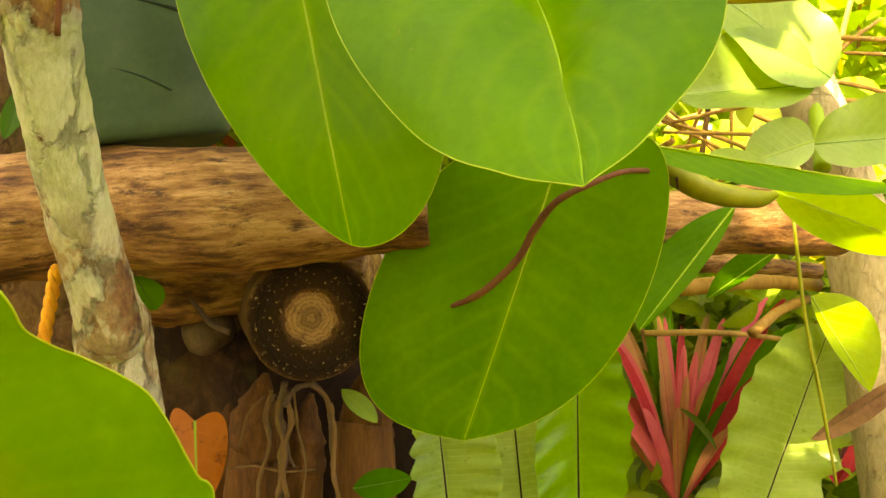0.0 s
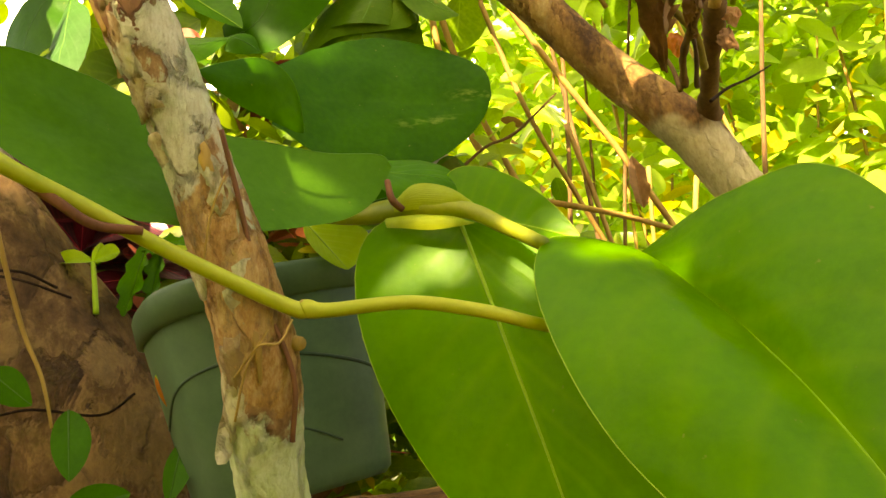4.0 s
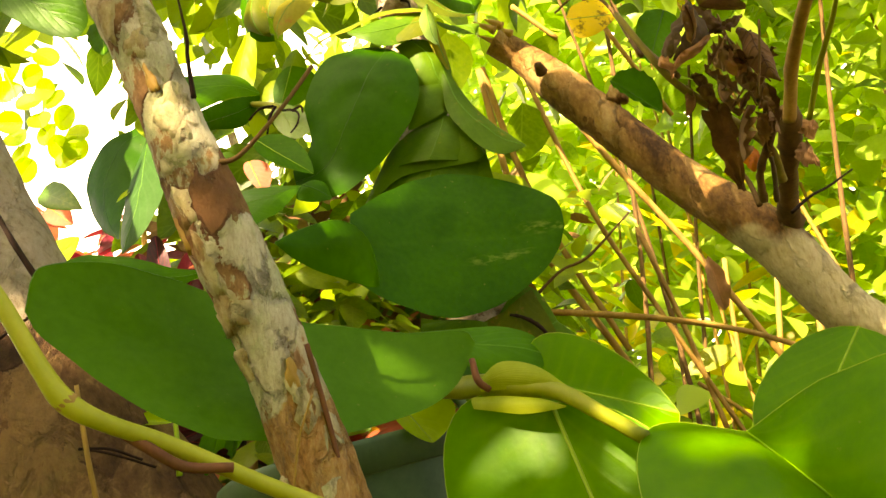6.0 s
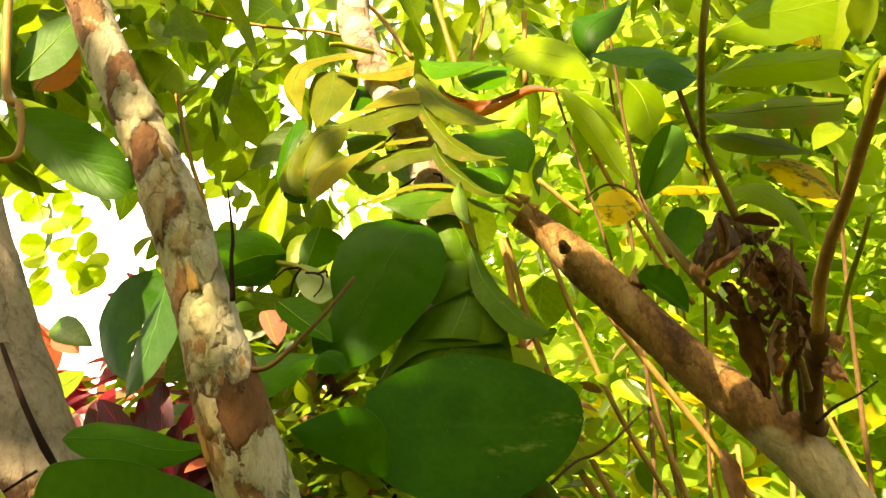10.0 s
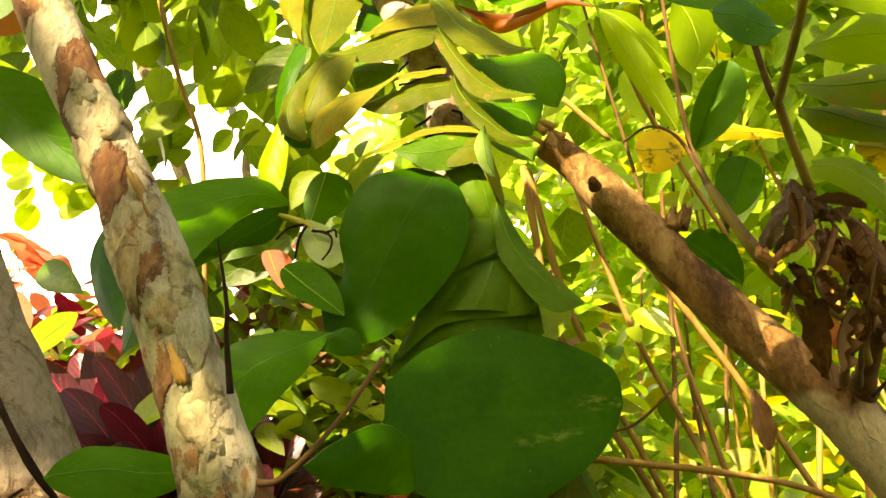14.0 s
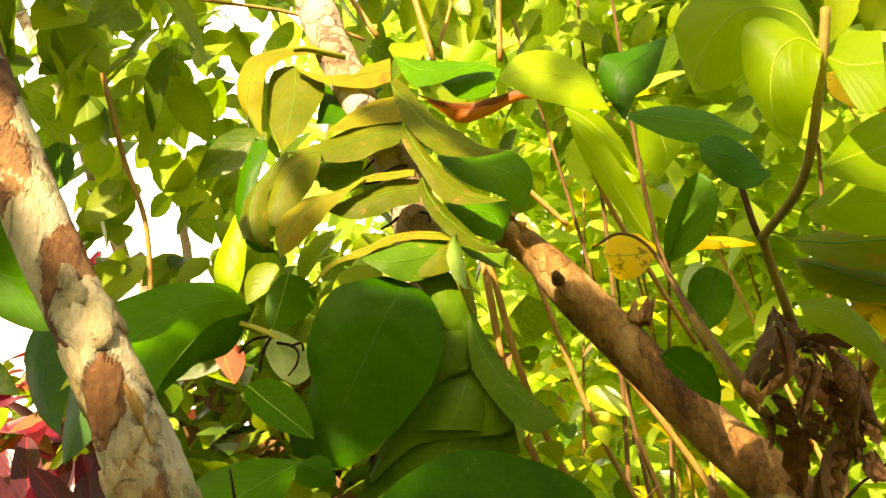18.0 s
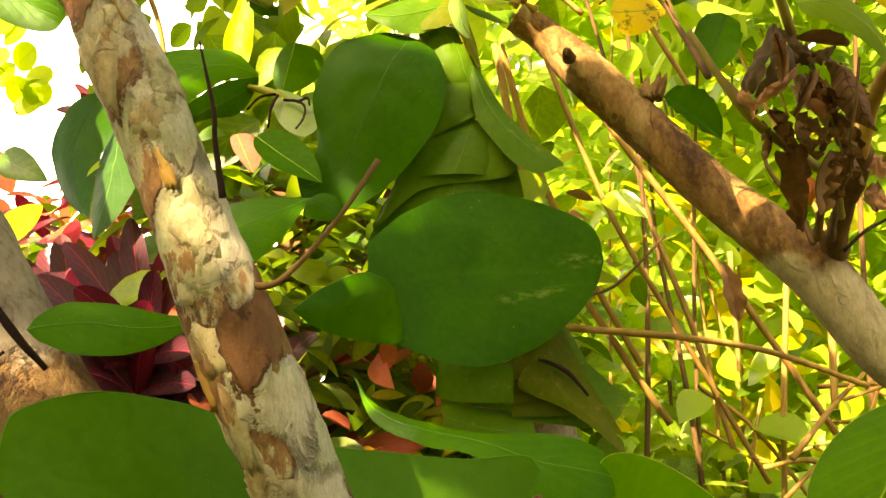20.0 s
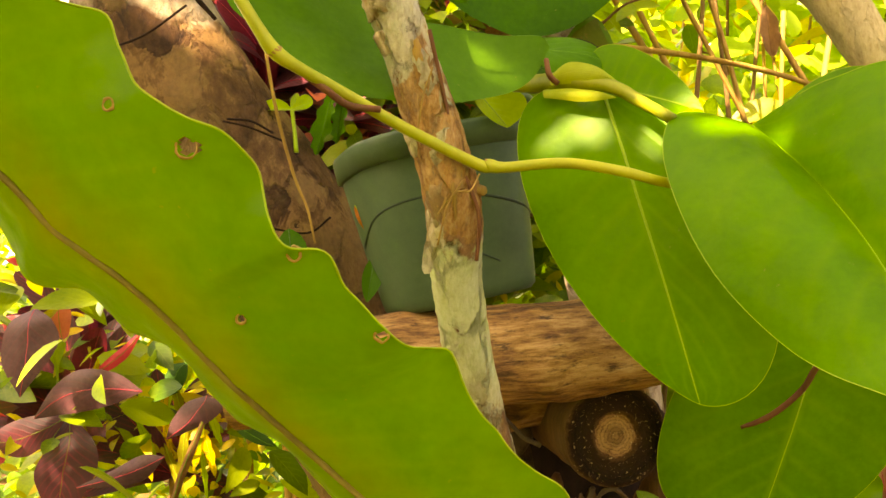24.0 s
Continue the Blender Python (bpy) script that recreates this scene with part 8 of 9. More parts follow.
ribbon_leaf("shrub_leaf", [(0.068, 0.790, 1.918), (0.095, 0.795, 1.925), (0.130, 0.800, 1.927), (0.165, 0.800, 1.916)], [(0.067, 0.790, 1.916), (0.091, 0.790, 1.909), (0.125, 0.795, 1.911), (0.164, 0.800, 1.913)], G_YEL, "slender yellow shrub leaf", 0.003, group="shrub leaves")
ribbon_leaf("shrub_leaf", [(0.013, 0.830, 1.929), (0.025, 0.830, 1.945), (0.055, 0.835, 1.950), (0.075, 0.840, 1.935)], [(0.014, 0.830, 1.926), (0.021, 0.825, 1.898), (0.043, 0.825, 1.896), (0.072, 0.840, 1.923)], G_YEL, "yellow leaf with black rotten patches", 0.003, group="shrub leaves")
ribbon_leaf("shrub_leaf", [(0.167, 0.600, 1.990), (0.191, 0.600, 1.994), (0.213, 0.600, 1.983), (0.214, 0.600, 1.950)], [(0.167, 0.600, 1.988), (0.163, 0.595, 1.965), (0.182, 0.595, 1.951), (0.212, 0.600, 1.948)], G_YEL, "yellow leaf among the shrub leaves", 0.003, group="shrub leaves")
shrub_leaf((0.076, 0.750, 1.745), (0.035, 0.760, 1.797), (0.068, 0.750, 1.790), (0.043, 0.750, 1.768), G_DARK)
shrub_leaf((0.112, 0.780, 1.884), (0.083, 0.780, 1.821), (0.078, 0.780, 1.868), (0.119, 0.780, 1.848), G_MID)
withered = thing("orange_leaf", (-0.169, 0.900, 2.183), "dying orange leaf curled lengthwise", "leaf")
# unlit half of the fold is coloured darker than the lit one
ribbon_leaf("blade_half", [(-0.169, 0.900, 2.183), (-0.135, 0.935, 2.192), (-0.098, 0.945, 2.194), (-0.068, 0.930, 2.192), (-0.033, 0.915, 2.191), (0.006, 0.900, 2.162)], [(-0.169, 0.900, 2.182), (-0.137, 0.930, 2.180), (-0.099, 0.940, 2.182), (-0.070, 0.925, 2.178), (-0.035, 0.910, 2.181), (0.006, 0.900, 2.161)], G_ORANGED, "upper half of the blade, shade put into its dark rust", 0.003, withered, n=8, ns=6)
ribbon_leaf("blade_half", [(-0.169, 0.900, 2.182), (-0.137, 0.930, 2.180), (-0.099, 0.940, 2.182), (-0.070, 0.925, 2.178), (-0.035, 0.910, 2.181), (0.006, 0.900, 2.161)], [(-0.168, 0.900, 2.180), (-0.141, 0.940, 2.181), (-0.115, 0.947, 2.165), (-0.079, 0.935, 2.168), (-0.035, 0.915, 2.176), (0.006, 0.900, 2.160)], G_ORANGE, "", 0.004, withered, n=8, ns=8, rib=False)

# ---------------------------------------------------------------- canes behind
def cane(pts, r):
    e = thing("cane", pts[0], "dry tan cane leaning among the foliage", "cane", "canes")
    tube("shoot", [R(p, r * 0.62 * (1 - 0.15 * i / len(pts))) for i, p in enumerate(pts)], M_CANE, e, n=8, sides=8, rough=0.08, freq=60.0)


cane([(-0.024, 1.120, 2.038), (0.041, 1.140, 1.799), (0.117, 1.160, 1.624), (0.209, 1.180, 1.415)], 0.0065)
cane([(-0.016, 1.200, 2.140), (0.078, 1.220, 1.948), (0.194, 1.240, 1.752), (0.265, 1.240, 1.611), (0.333, 1.240, 1.469)], 0.009)
cane([(-0.092, 1.100, 2.042), (-0.062, 1.120, 1.799), (0.034, 1.140, 1.596), (0.085, 1.150, 1.502)], 0.009)
cane([(-0.088, 1.050, 2.014), (-0.062, 1.070, 1.872), (-0.023, 1.100, 1.753), (0.052, 1.120, 1.578)], 0.008)
cane([(-0.069, 1.030, 1.628), (-0.023, 1.030, 1.620), (0.102, 1.080, 1.605), (0.230, 1.150, 1.583), (0.371, 1.200, 1.529)], 0.0075)
cane([(0.113, 1.200, 1.780), (0.147, 1.200, 1.629), (0.176, 1.200, 1.463)], 0.007)
cane([(0.372, 1.400, 1.736), (0.326, 1.400, 1.514), (0.301, 1.400, 1.373)], 0.008)
cane([(0.317, 1.500, 1.796), (0.298, 1.500, 1.583)], 0.007)
cane([(0.386, 1.300, 1.647), (0.363, 1.300, 1.503)], 0.009)
cane([(0.195, 1.400, 1.560), (0.276, 1.400, 1.481), (0.362, 1.400, 1.334)], 0.006)
cane([(0.386, 1.300, 1.386), (0.319, 1.300, 1.432), (0.244, 1.300, 1.429)], 0.007)
cane([(0.224, 1.300, 1.349), (0.318, 1.300, 1.423), (0.397, 1.350, 1.470)], 0.006)
cane([(0.352, 1.250, 1.366), (0.306, 1.300, 1.343), (0.252, 1.300, 1.371)], 0.008)
cane([(-0.213, 1.050, 2.718), (-0.173, 1.000, 2.472), (-0.142, 0.980, 2.287)], 0.0075)
cane([(-0.416, 1.100, 2.617), (-0.308, 1.100, 2.573), (-0.220, 1.050, 2.384)], 0.008)
cane([(-0.811, 0.950, 2.533), (-0.624, 0.950, 2.456), (-0.469, 0.950, 2.393), (-0.341, 0.950, 2.360), (-0.235, 0.950, 2.306)], 0.0045)
cane([(-0.065, 1.200, 2.734), (-0.091, 1.150, 2.536), (-0.127, 1.100, 2.389)], 0.005)
cane([(-0.002, 1.200, 2.615), (-0.017, 1.200, 2.431)], 0.009)
cane([(-0.024, 1.100, 2.147), (0.036, 1.100, 2.075)], 0.007)
cane([(-0.628, 1.050, 2.346), (-0.589, 1.050, 2.206), (-0.550, 1.050, 2.089), (-0.536, 1.050, 1.925), (-0.529, 1.050, 1.768)], 0.0065)
cane([(0.028, 0.900, 2.086), (0.068, 0.950, 2.016), (0.153, 1.000, 1.863)], 0.006)
dark_stick = thing("dark_twig", (-0.069, 0.880, 1.612), "thin dark bare twig", "twig")
tube("shoot", [R((-0.072, 0.880, 1.612), 0.0022), R((-0.042, 0.880, 1.634), 0.0016), R((-0.009, 0.880, 1.646), 0.0018), R((0.046, 0.880, 1.691), 0.0012)], M_DEAD, dark_stick, n=6, sides=6, rough=0.2, freq=120.0)
leaf("cane_dry_leaf", (0.213, 1.220, 1.724), (0.218, 1.220, 1.636), (0.198, 1.200, 1.674), (0.228, 1.200, 1.672), G_DRY, "shrivelled brown leaf on a cane", M_DEAD, 0.001, None, wave=0.006, waves=3)

# ---------------------------------------------------------------- red plants
def strap_plant(name, at, dirs, width, mats, label, category, bend=0.25, shape=0.45):
    e = thing(name, at, label, category)
    for k, (dx, dy, dz) in enumerate(dirs):
        d = Vector((dx, dy, dz))
        b = V(at)
        tip = b + d
        mid = b + d * 0.5 + Vector((0, 0, 0.1 * d.length))
        sd = d.cross(Vector((0.2, -1, 0.5))).normalized() * width * (0.8 + 0.4 * random.random())
        leaf("strap_leaf", b, tip, tuple(mid + sd + Vector((0, -0.25 * width, 0))), tuple(mid - sd + Vector((0, -0.25 * width, 0))), mats[k % len(mats)], "", M_RIBD if mats[k % len(mats)] in (G_MID, G_DARK) else M_RED, 0.0008, None, parent=e, bow=(0, 0, bend * d.length * 0.4), u0=shape, power=0.6, nu=12, ns=3)
    return e


G_PINK = leaf_material("leaf_pink_green", (0.3, 0.22, 0.05), (0.7, 0.3, 0.18), (0.75, 0.45, 0.3), 0.42, 0.35, 2.0, 6.0, 0.4, through_colour=(0.8, 0.3, 0.15))
G_ROSE = leaf_material("leaf_rose", (0.6, 0.08, 0.12), (0.85, 0.22, 0.25), (0.85, 0.45, 0.35), 0.4, 0.35, 3.0, 6.0, 0.3, through_colour=(0.9, 0.2, 0.2))
rb = random.Random(5)
strap_plant("bromeliad", (0.331, 1.150, 0.835), [(rb.uniform(-0.12, 0.15), rb.uniform(-0.1, 0.06), rb.uniform(0.13, 0.31)) for _ in range(54)], 0.0085, [G_PINK, G_ROSE, G_PINK, G_RED, G_ROSE, G_MID], "red and pink bromeliad rosette with narrow leaves", "bromeliad", 0.1, 0.5)
strap_plant("bromeliad", (0.577, 1.200, 0.853), [(rb.uniform(-0.13, 0.13), rb.uniform(-0.1, 0.08), rb.uniform(0.06, 0.16)) for _ in range(9)], 0.012, [G_RED, G_MAROON, G_RED], "small red bromeliad among green leaves", "bromeliad", 0.1, 0.5)
G_CRIM = leaf_material("leaf_magenta", (0.05, 0.004, 0.01), (0.22, 0.012, 0.032), (0.5, 0.04, 0.08), 0.4, 0.12, 9.0, 3.0, 0.25, through_colour=(0.5, 0.015, 0.05), spec=0.3)
CORD = [(-0.14, -0.05, 0.05), (-0.09, -0.04, 0.13), (-0.02, 0.0, 0.16), (0.05, -0.02, 0.13), (0.1, 0.0, 0.06), (-0.12, 0.05, 0.09), (-0.1, -0.08, -0.01), (0.08, -0.05, 0.0), (0.02, 0.08, 0.14), (-0.05, -0.09, 0.07), (0.05, -0.09, 0.08), (0.11, 0.04, 0.1), (-0.15, 0.0, -0.03), (0.12, -0.03, -0.03), (-0.03, -0.1, 0.02), (-0.06, 0.03, 0.15), (0.07, 0.05, 0.14)]
def cordyline(at, scale, label):
    e = strap_plant("cordyline", at, [(dx * scale, dy * scale, dz * scale) for dx, dy, dz in CORD], 0.02 * scale, [G_MAROON, G_MAROON, G_MAROON, G_CRIM, G_MAROON, G_MAROON, G_MAROON], label, "cordyline", 0.2, 0.55)
    tube("cane", [(at[0], at[1] + 0.02, 0.0, 0.008), (at[0] + 0.01, at[1] + 0.01, at[2] * 0.6, 0.007), (*at, 0.006)], M_CANE, e, n=6, sides=8)


for at, s in [((-0.554, 0.980, 1.585), 1.1), ((-0.711, 1.150, 1.68), 1.0), ((-0.561, 1.000, 1.570), 1.2), ((-0.443, 1.100, 1.483), 1.0), ((-0.862, 1.600, 2.2), 0.7), ((-0.98, 1.16, 1.08), 1.3), ((-0.8, 1.14, 1.0), 1.1), ((-1.051, 1.300, 1.201), 1.2)]:
    cordyline(at, s, "dark maroon cordyline with crimson midribs")

for at in ((-0.543, 0.980, 1.623), (-0.455, 1.020, 1.541)):
    e = strap_plant("cordyline", at, [(dx * 0.9, dy * 0.9, dz * 1.1) for dx, dy, dz in CORD], 0.018, [G_CRIM, G_MAROON, G_MAROON], "crimson cordyline with bright pink veins", "cordyline", 0.2, 0.55)
    tube("cane", [(at[0], at[1] + 0.02, 0.0, 0.008), (at[0] + 0.01, at[1] + 0.01, at[2] * 0.6, 0.007), (*at, 0.006)], M_CANE, e, n=6, sides=8)
ribbon_leaf("croton_leaf", [(-0.916, 0.960, 1.288), (-0.953, 0.950, 1.265), (-0.966, 0.950, 1.211), (-0.938, 0.950, 1.159)], [(-0.914, 0.960, 1.288), (-0.880, 0.950, 1.266), (-0.876, 0.950, 1.229), (-0.936, 0.950, 1.158)], G_CROTON, "broad mauve croton leaf with a pink midrib", 0.006, group="croton leaves", n=6, ns=8)
ribbon_leaf("croton_leaf", [(-0.744, 0.950, 1.162), (-0.778, 0.940, 1.190), (-0.835, 0.940, 1.196), (-0.883, 0.950, 1.171), (-0.922, 0.960, 1.126)], [(-0.744, 0.950, 1.160), (-0.784, 0.940, 1.145), (-0.828, 0.940, 1.136), (-0.875, 0.950, 1.130), (-0.921, 0.960, 1.124)], G_CROTON, "broad mauve croton leaf with a pink midrib", 0.006, group="croton leaves", n=6, ns=8)
ribbon_leaf("croton_leaf", [(-0.638, 0.930, 1.155), (-0.668, 0.930, 1.146), (-0.690, 0.930, 1.123), (-0.705, 0.940, 1.095)], [(-0.637, 0.930, 1.154), (-0.613, 0.930, 1.143), (-0.634, 0.930, 1.119), (-0.703, 0.940, 1.093)], G_CROTON, "broad mauve croton leaf with a pink midrib", 0.006, group="croton leaves", n=6, ns=8)
ribbon_leaf("croton_leaf", [(-0.889, 1.000, 1.122), (-0.847, 0.990, 1.085), (-0.842, 0.990, 1.043), (-0.873, 0.990, 0.993)], [(-0.892, 1.000, 1.122), (-0.921, 0.990, 1.078), (-0.946, 0.990, 1.036), (-0.933, 0.990, 0.994)], G_MAROON, "very dark broad croton leaf", 0.006, group="croton leaves", n=6, ns=8)
ribbon_leaf("croton_leaf", [(-0.851, 0.950, 1.026), (-0.787, 0.940, 1.052), (-0.743, 0.940, 1.072), (-0.709, 0.940, 1.070)], [(-0.849, 0.950, 1.024), (-0.788, 0.940, 1.028), (-0.740, 0.940, 1.037), (-0.708, 0.940, 1.068)], G_CROTON, "broad mauve croton leaf with a pink midrib", 0.006, group="croton leaves", n=6, ns=8)
ribbon_leaf("croton_leaf", [(-0.883, 0.980, 1.123), (-0.927, 0.980, 1.127), (-0.974, 0.980, 1.117), (-1.007, 0.980, 1.099)], [(-0.883, 0.980, 1.121), (-0.919, 0.980, 1.080), (-0.957, 0.980, 1.064), (-1.003, 0.980, 1.073)], G_MAROON, "dark maroon croton leaf", 0.006, group="croton leaves", n=6, ns=8)
ribbon_leaf("croton_leaf", [(-0.642, 0.920, 1.122), (-0.656, 0.920, 1.095), (-0.676, 0.920, 1.056), (-0.698, 0.930, 1.007)], [(-0.637, 0.920, 1.119), (-0.647, 0.920, 1.091), (-0.665, 0.920, 1.052), (-0.688, 0.930, 1.007)], G_DEADLEAF, "narrow dark withered leaf", 0.003, group="croton leaves", n=6, ns=8)
ribbon_leaf("croton_leaf", [(-0.772, 1.000, 1.244), (-0.803, 1.000, 1.222), (-0.831, 1.000, 1.202), (-0.850, 1.000, 1.187)], [(-0.770, 1.000, 1.241), (-0.794, 1.000, 1.207), (-0.822, 1.000, 1.189), (-0.848, 1.000, 1.184)], G_RED, "crimson croton leaf in the shade", 0.003, group="croton leaves", n=6, ns=8)
ribbon_leaf("croton_leaf", [(-0.921, 1.020, 1.308), (-0.936, 1.020, 1.274), (-0.927, 1.020, 1.247), (-0.913, 1.020, 1.238)], [(-0.916, 1.020, 1.310), (-0.898, 1.020, 1.281), (-0.901, 1.020, 1.246), (-0.911, 1.020, 1.236)], G_CORAL, "coral croton leaf in the shade", 0.003, group="croton leaves", n=6, ns=8)
ribbon_leaf("croton_leaf", [(-0.700, 1.000, 1.197), (-0.727, 1.000, 1.190), (-0.739, 1.000, 1.157), (-0.732, 1.000, 1.148)], [(-0.698, 1.000, 1.196), (-0.699, 1.000, 1.176), (-0.712, 1.000, 1.154), (-0.730, 1.000, 1.146)], G_BLUE, "pale grey-green croton leaf", 0.003, group="croton leaves", n=6, ns=8)
ribbon_leaf("croton_leaf", [(-0.636, 1.000, 1.120), (-0.615, 1.000, 1.107), (-0.581, 1.000, 1.086), (-0.564, 1.000, 1.069)], [(-0.639, 1.000, 1.116), (-0.628, 1.000, 1.095), (-0.598, 1.000, 1.074), (-0.566, 1.000, 1.068)], G_BLUE, "pale grey-green croton leaf", 0.003, group="croton leaves", n=6, ns=8)
rq = random.Random(77)
for k in range(22):
    a = Vector((-0.84 + 0.2 * rq.random(), 0.99 + 0.05 * rq.random(), 1.06 + 0.16 * rq.random()))
    d = Vector((rq.uniform(-0.025, 0.03), rq.uniform(-0.01, 0.02), -rq.uniform(0.05, 0.1)))
    w = Vector((rq.uniform(0.004, 0.009), 0, 0.002))
    leaf("croton_ribbon", tuple(a), tuple(a + d), tuple(a + d / 2 - w), tuple(a + d / 2 + w), G_YEL if k % 3 == 0 else G_SHYEL if k % 3 == 1 else G_LIME, "narrow yellow-green croton leaf hanging down", M_RIB, 0.0006, None, group="croton ribbons", wave=0.003, waves=3, nu=10, ns=4)
scatter("low_foliage", 150, clumps([(-0.947, 1.060, 1.241), (-0.893, 1.050, 1.271), (-0.895, 1.060, 1.084), (-0.765, 1.060, 1.132), (-0.705, 1.060, 1.039), (-0.967, 1.060, 1.030), (-0.663, 1.050, 1.087)], 0.05), 0.04, G_STUFFY, "small yellow and green leaves among the red plants", "foliage", 61, ratio=0.4)
scatter("low_foliage", 60, clumps([(-0.947, 1.100, 1.241), (-0.893, 1.050, 1.271), (-0.895, 1.000, 1.084), (-0.765, 1.000, 1.132), (-0.666, 1.050, 1.018)], 0.07), 0.08, G_CANOPY, "broad green leaves among the red plants", "foliage", 63, ratio=0.45)

G_FROND = leaf_material("leaf_nest_fern_green", (0.07, 0.25, 0.003), (0.18, 0.4, 0.015), (0.3, 0.5, 0.05), 0.35, 0.35, 18.0, 1.5, 0.2, spec=0.4)
# bird's nest ferns low down
def frond(b, t, l, r, m=G_PALEF):
    leaf("nest_fern_frond", b, t, l, r, m, "pale green wavy nest fern frond with a dark midrib", M_NEARBLACK, 0.0015, None, group="nest fern fronds", category="fern", u0=0.55, power=0.5, nu=44, ns=8, wave=0.011, waves=7, notch=0.05, fold=0.012)


frond((0.358, 0.950, 0.859), (0.450, 0.950, 1.112), (0.325, 0.930, 1.014), (0.460, 0.930, 0.995))
frond((0.120, 0.720, 0.942), (0.121, 0.740, 1.139), (0.083, 0.720, 1.021), (0.163, 0.700, 1.046), G_FROND)
frond((0.008, 0.740, 0.935), (-0.007, 0.760, 1.064), (-0.025, 0.740, 0.996), (0.053, 0.730, 1.009))
frond((0.081, 0.800, 0.913), (0.064, 0.800, 1.090), (0.036, 0.800, 1.002), (0.114, 0.800, 1.013))

# right-hand lower leaves
leaf("aroid_leaf", (0.267, 0.660, 1.247), (0.325, 0.550, 1.200), (0.289, 0.600, 1.253), (0.275, 0.580, 1.204), G_LIME, "bright green leaf hanging from the vine", M_RIB, 0.0012, M_MARGIN, 0.0003, u0=0.45)
leaf("aroid_leaf", (0.134, 0.560, 1.272), (0.282, 0.500, 1.238), (0.204, 0.540, 1.256), (0.196, 0.520, 1.240), G_BIG, "narrow bright green leaf seen from its edge", M_RIB, 0.0012, None, u0=0.5)
leaf("aroid_leaf", (0.250, 0.700, 1.237), (0.163, 0.680, 1.132), (0.179, 0.690, 1.196), (0.214, 0.680, 1.182), G_MID, "striped green leaf hanging down", M_RIB, 0.0012, None)
leaf("pale_leaf", (0.372, 0.820, 1.365), (0.236, 0.820, 1.354), (0.313, 0.830, 1.419), (0.302, 0.800, 1.330), G_PALE, "pale mottled green leaf", M_RIBM, 0.001, None, u0=0.45, power=0.45, fold=0.014, wave=0.005, waves=1.5)
leaf("pale_leaf", (0.389, 0.820, 1.371), (0.282, 0.840, 1.462), (0.369, 0.840, 1.450), (0.306, 0.810, 1.374), G_PALE, "pale mottled green leaf", M_RIBM, 0.001, None, u0=0.45, power=0.45, fold=0.014, wave=0.005, waves=1.5)
leaf("pale_leaf", (0.363, 0.800, 1.306), (0.296, 0.800, 1.283), (0.324, 0.800, 1.327), (0.331, 0.790, 1.274), G_PALE, "small round pale green leaf", M_RIB, 0.001, None, u0=0.5, power=0.4)
leaf("pale_leaf", (0.372, 0.820, 1.305), (0.473, 0.800, 1.311), (0.428, 0.820, 1.348), (0.418, 0.800, 1.275), G_PALE, "pale mottled green leaf", M_RIBM, 0.001, None, u0=0.5, power=0.45, fold=0.014, wave=0.005, waves=1.5)
leaf("pale_leaf", (0.236, 0.750, 1.278), (0.304, 0.750, 1.270), (0.267, 0.750, 1.293), (0.269, 0.740, 1.270), G_PALE, "small pale green leaf", M_RIB, 0.001, None)
sheath = thing("vine_node", (0.172, 0.600, 1.254), "thick green vine node with short rootlets", "vine stem")
tube("stem", [R((0.135, 0.580, 1.277), 0.008), R((0.159, 0.580, 1.257), 0.009), R((0.197, 0.600, 1.242), 0.009), R((0.238, 0.620, 1.238), 0.007), R((0.256, 0.630, 1.242), 0.003)], M_STEMG, sheath, n=6, sides=12, rough=0.08)
tube("stem", [R((0.408, 0.900, 1.369), 0.008), R((0.405, 0.880, 1.316), 0.009), R((0.399, 0.860, 1.284), 0.009)], M_RIB, sheath, n=5, sides=10)
for dx in (0, 1, 2, 3):
    a = V((0.142, 0.560, 1.249)) + Vector((0.006 * dx, 0, 0))
    tube("rootlet", [R(a, 0.0012), R(a + Vector((0.001, 0, -0.008)), 0.0007)], M_DEAD, sheath, n=3, sides=6)
thin = thing("green_shoot", (0.303, 0.700, 1.225), "thin straight green shoot hanging down", "shoot")
tube("strand", [R((0.300, 0.700, 1.227), 0.0016), R((0.310, 0.700, 1.142), 0.0016), R((0.325, 0.700, 1.065), 0.0016), R((0.337, 0.700, 0.997), 0.0012)], M_STEMG, thin, n=6, sides=6)
leaf("lance_leaf", (0.351, 0.780, 1.155), (0.397, 0.760, 1.067), (0.365, 0.770, 1.110), (0.405, 0.770, 1.137), G_LIME, "pointed bright green leaf", M_RIB, 0.001, None)
leaf("lance_leaf", (0.350, 0.850, 1.201), (0.274, 0.850, 1.148), (0.303, 0.850, 1.192), (0.317, 0.840, 1.172), G_MID, "pointed green leaf in the shade", M_RIB, 0.001, None)
leaf("dead_leaf", (0.462, 0.800, 1.079), (0.360, 0.800, 1.014), (0.412, 0.800, 1.057), (0.407, 0.790, 1.031), G_DRY, "dark withered dead leaf", M_DEAD, 0.001, None)
leaf("coral_leaf", (-0.176, 0.580, 1.078), (-0.168, 0.560, 1.020), (-0.191, 0.570, 1.074), (-0.150, 0.570, 1.070), G_ORANGE, "brownish orange fading leaf", M_RIB, 0.0012, None, u0=0.4, power=0.3)
leaf("under_leaf", (-0.079, 0.640, 1.090), (-0.050, 0.620, 1.068), (-0.071, 0.630, 1.076), (-0.058, 0.630, 1.085), G_PALE, "small pale leaf below the cut log", M_RIB, 0.0008, None)
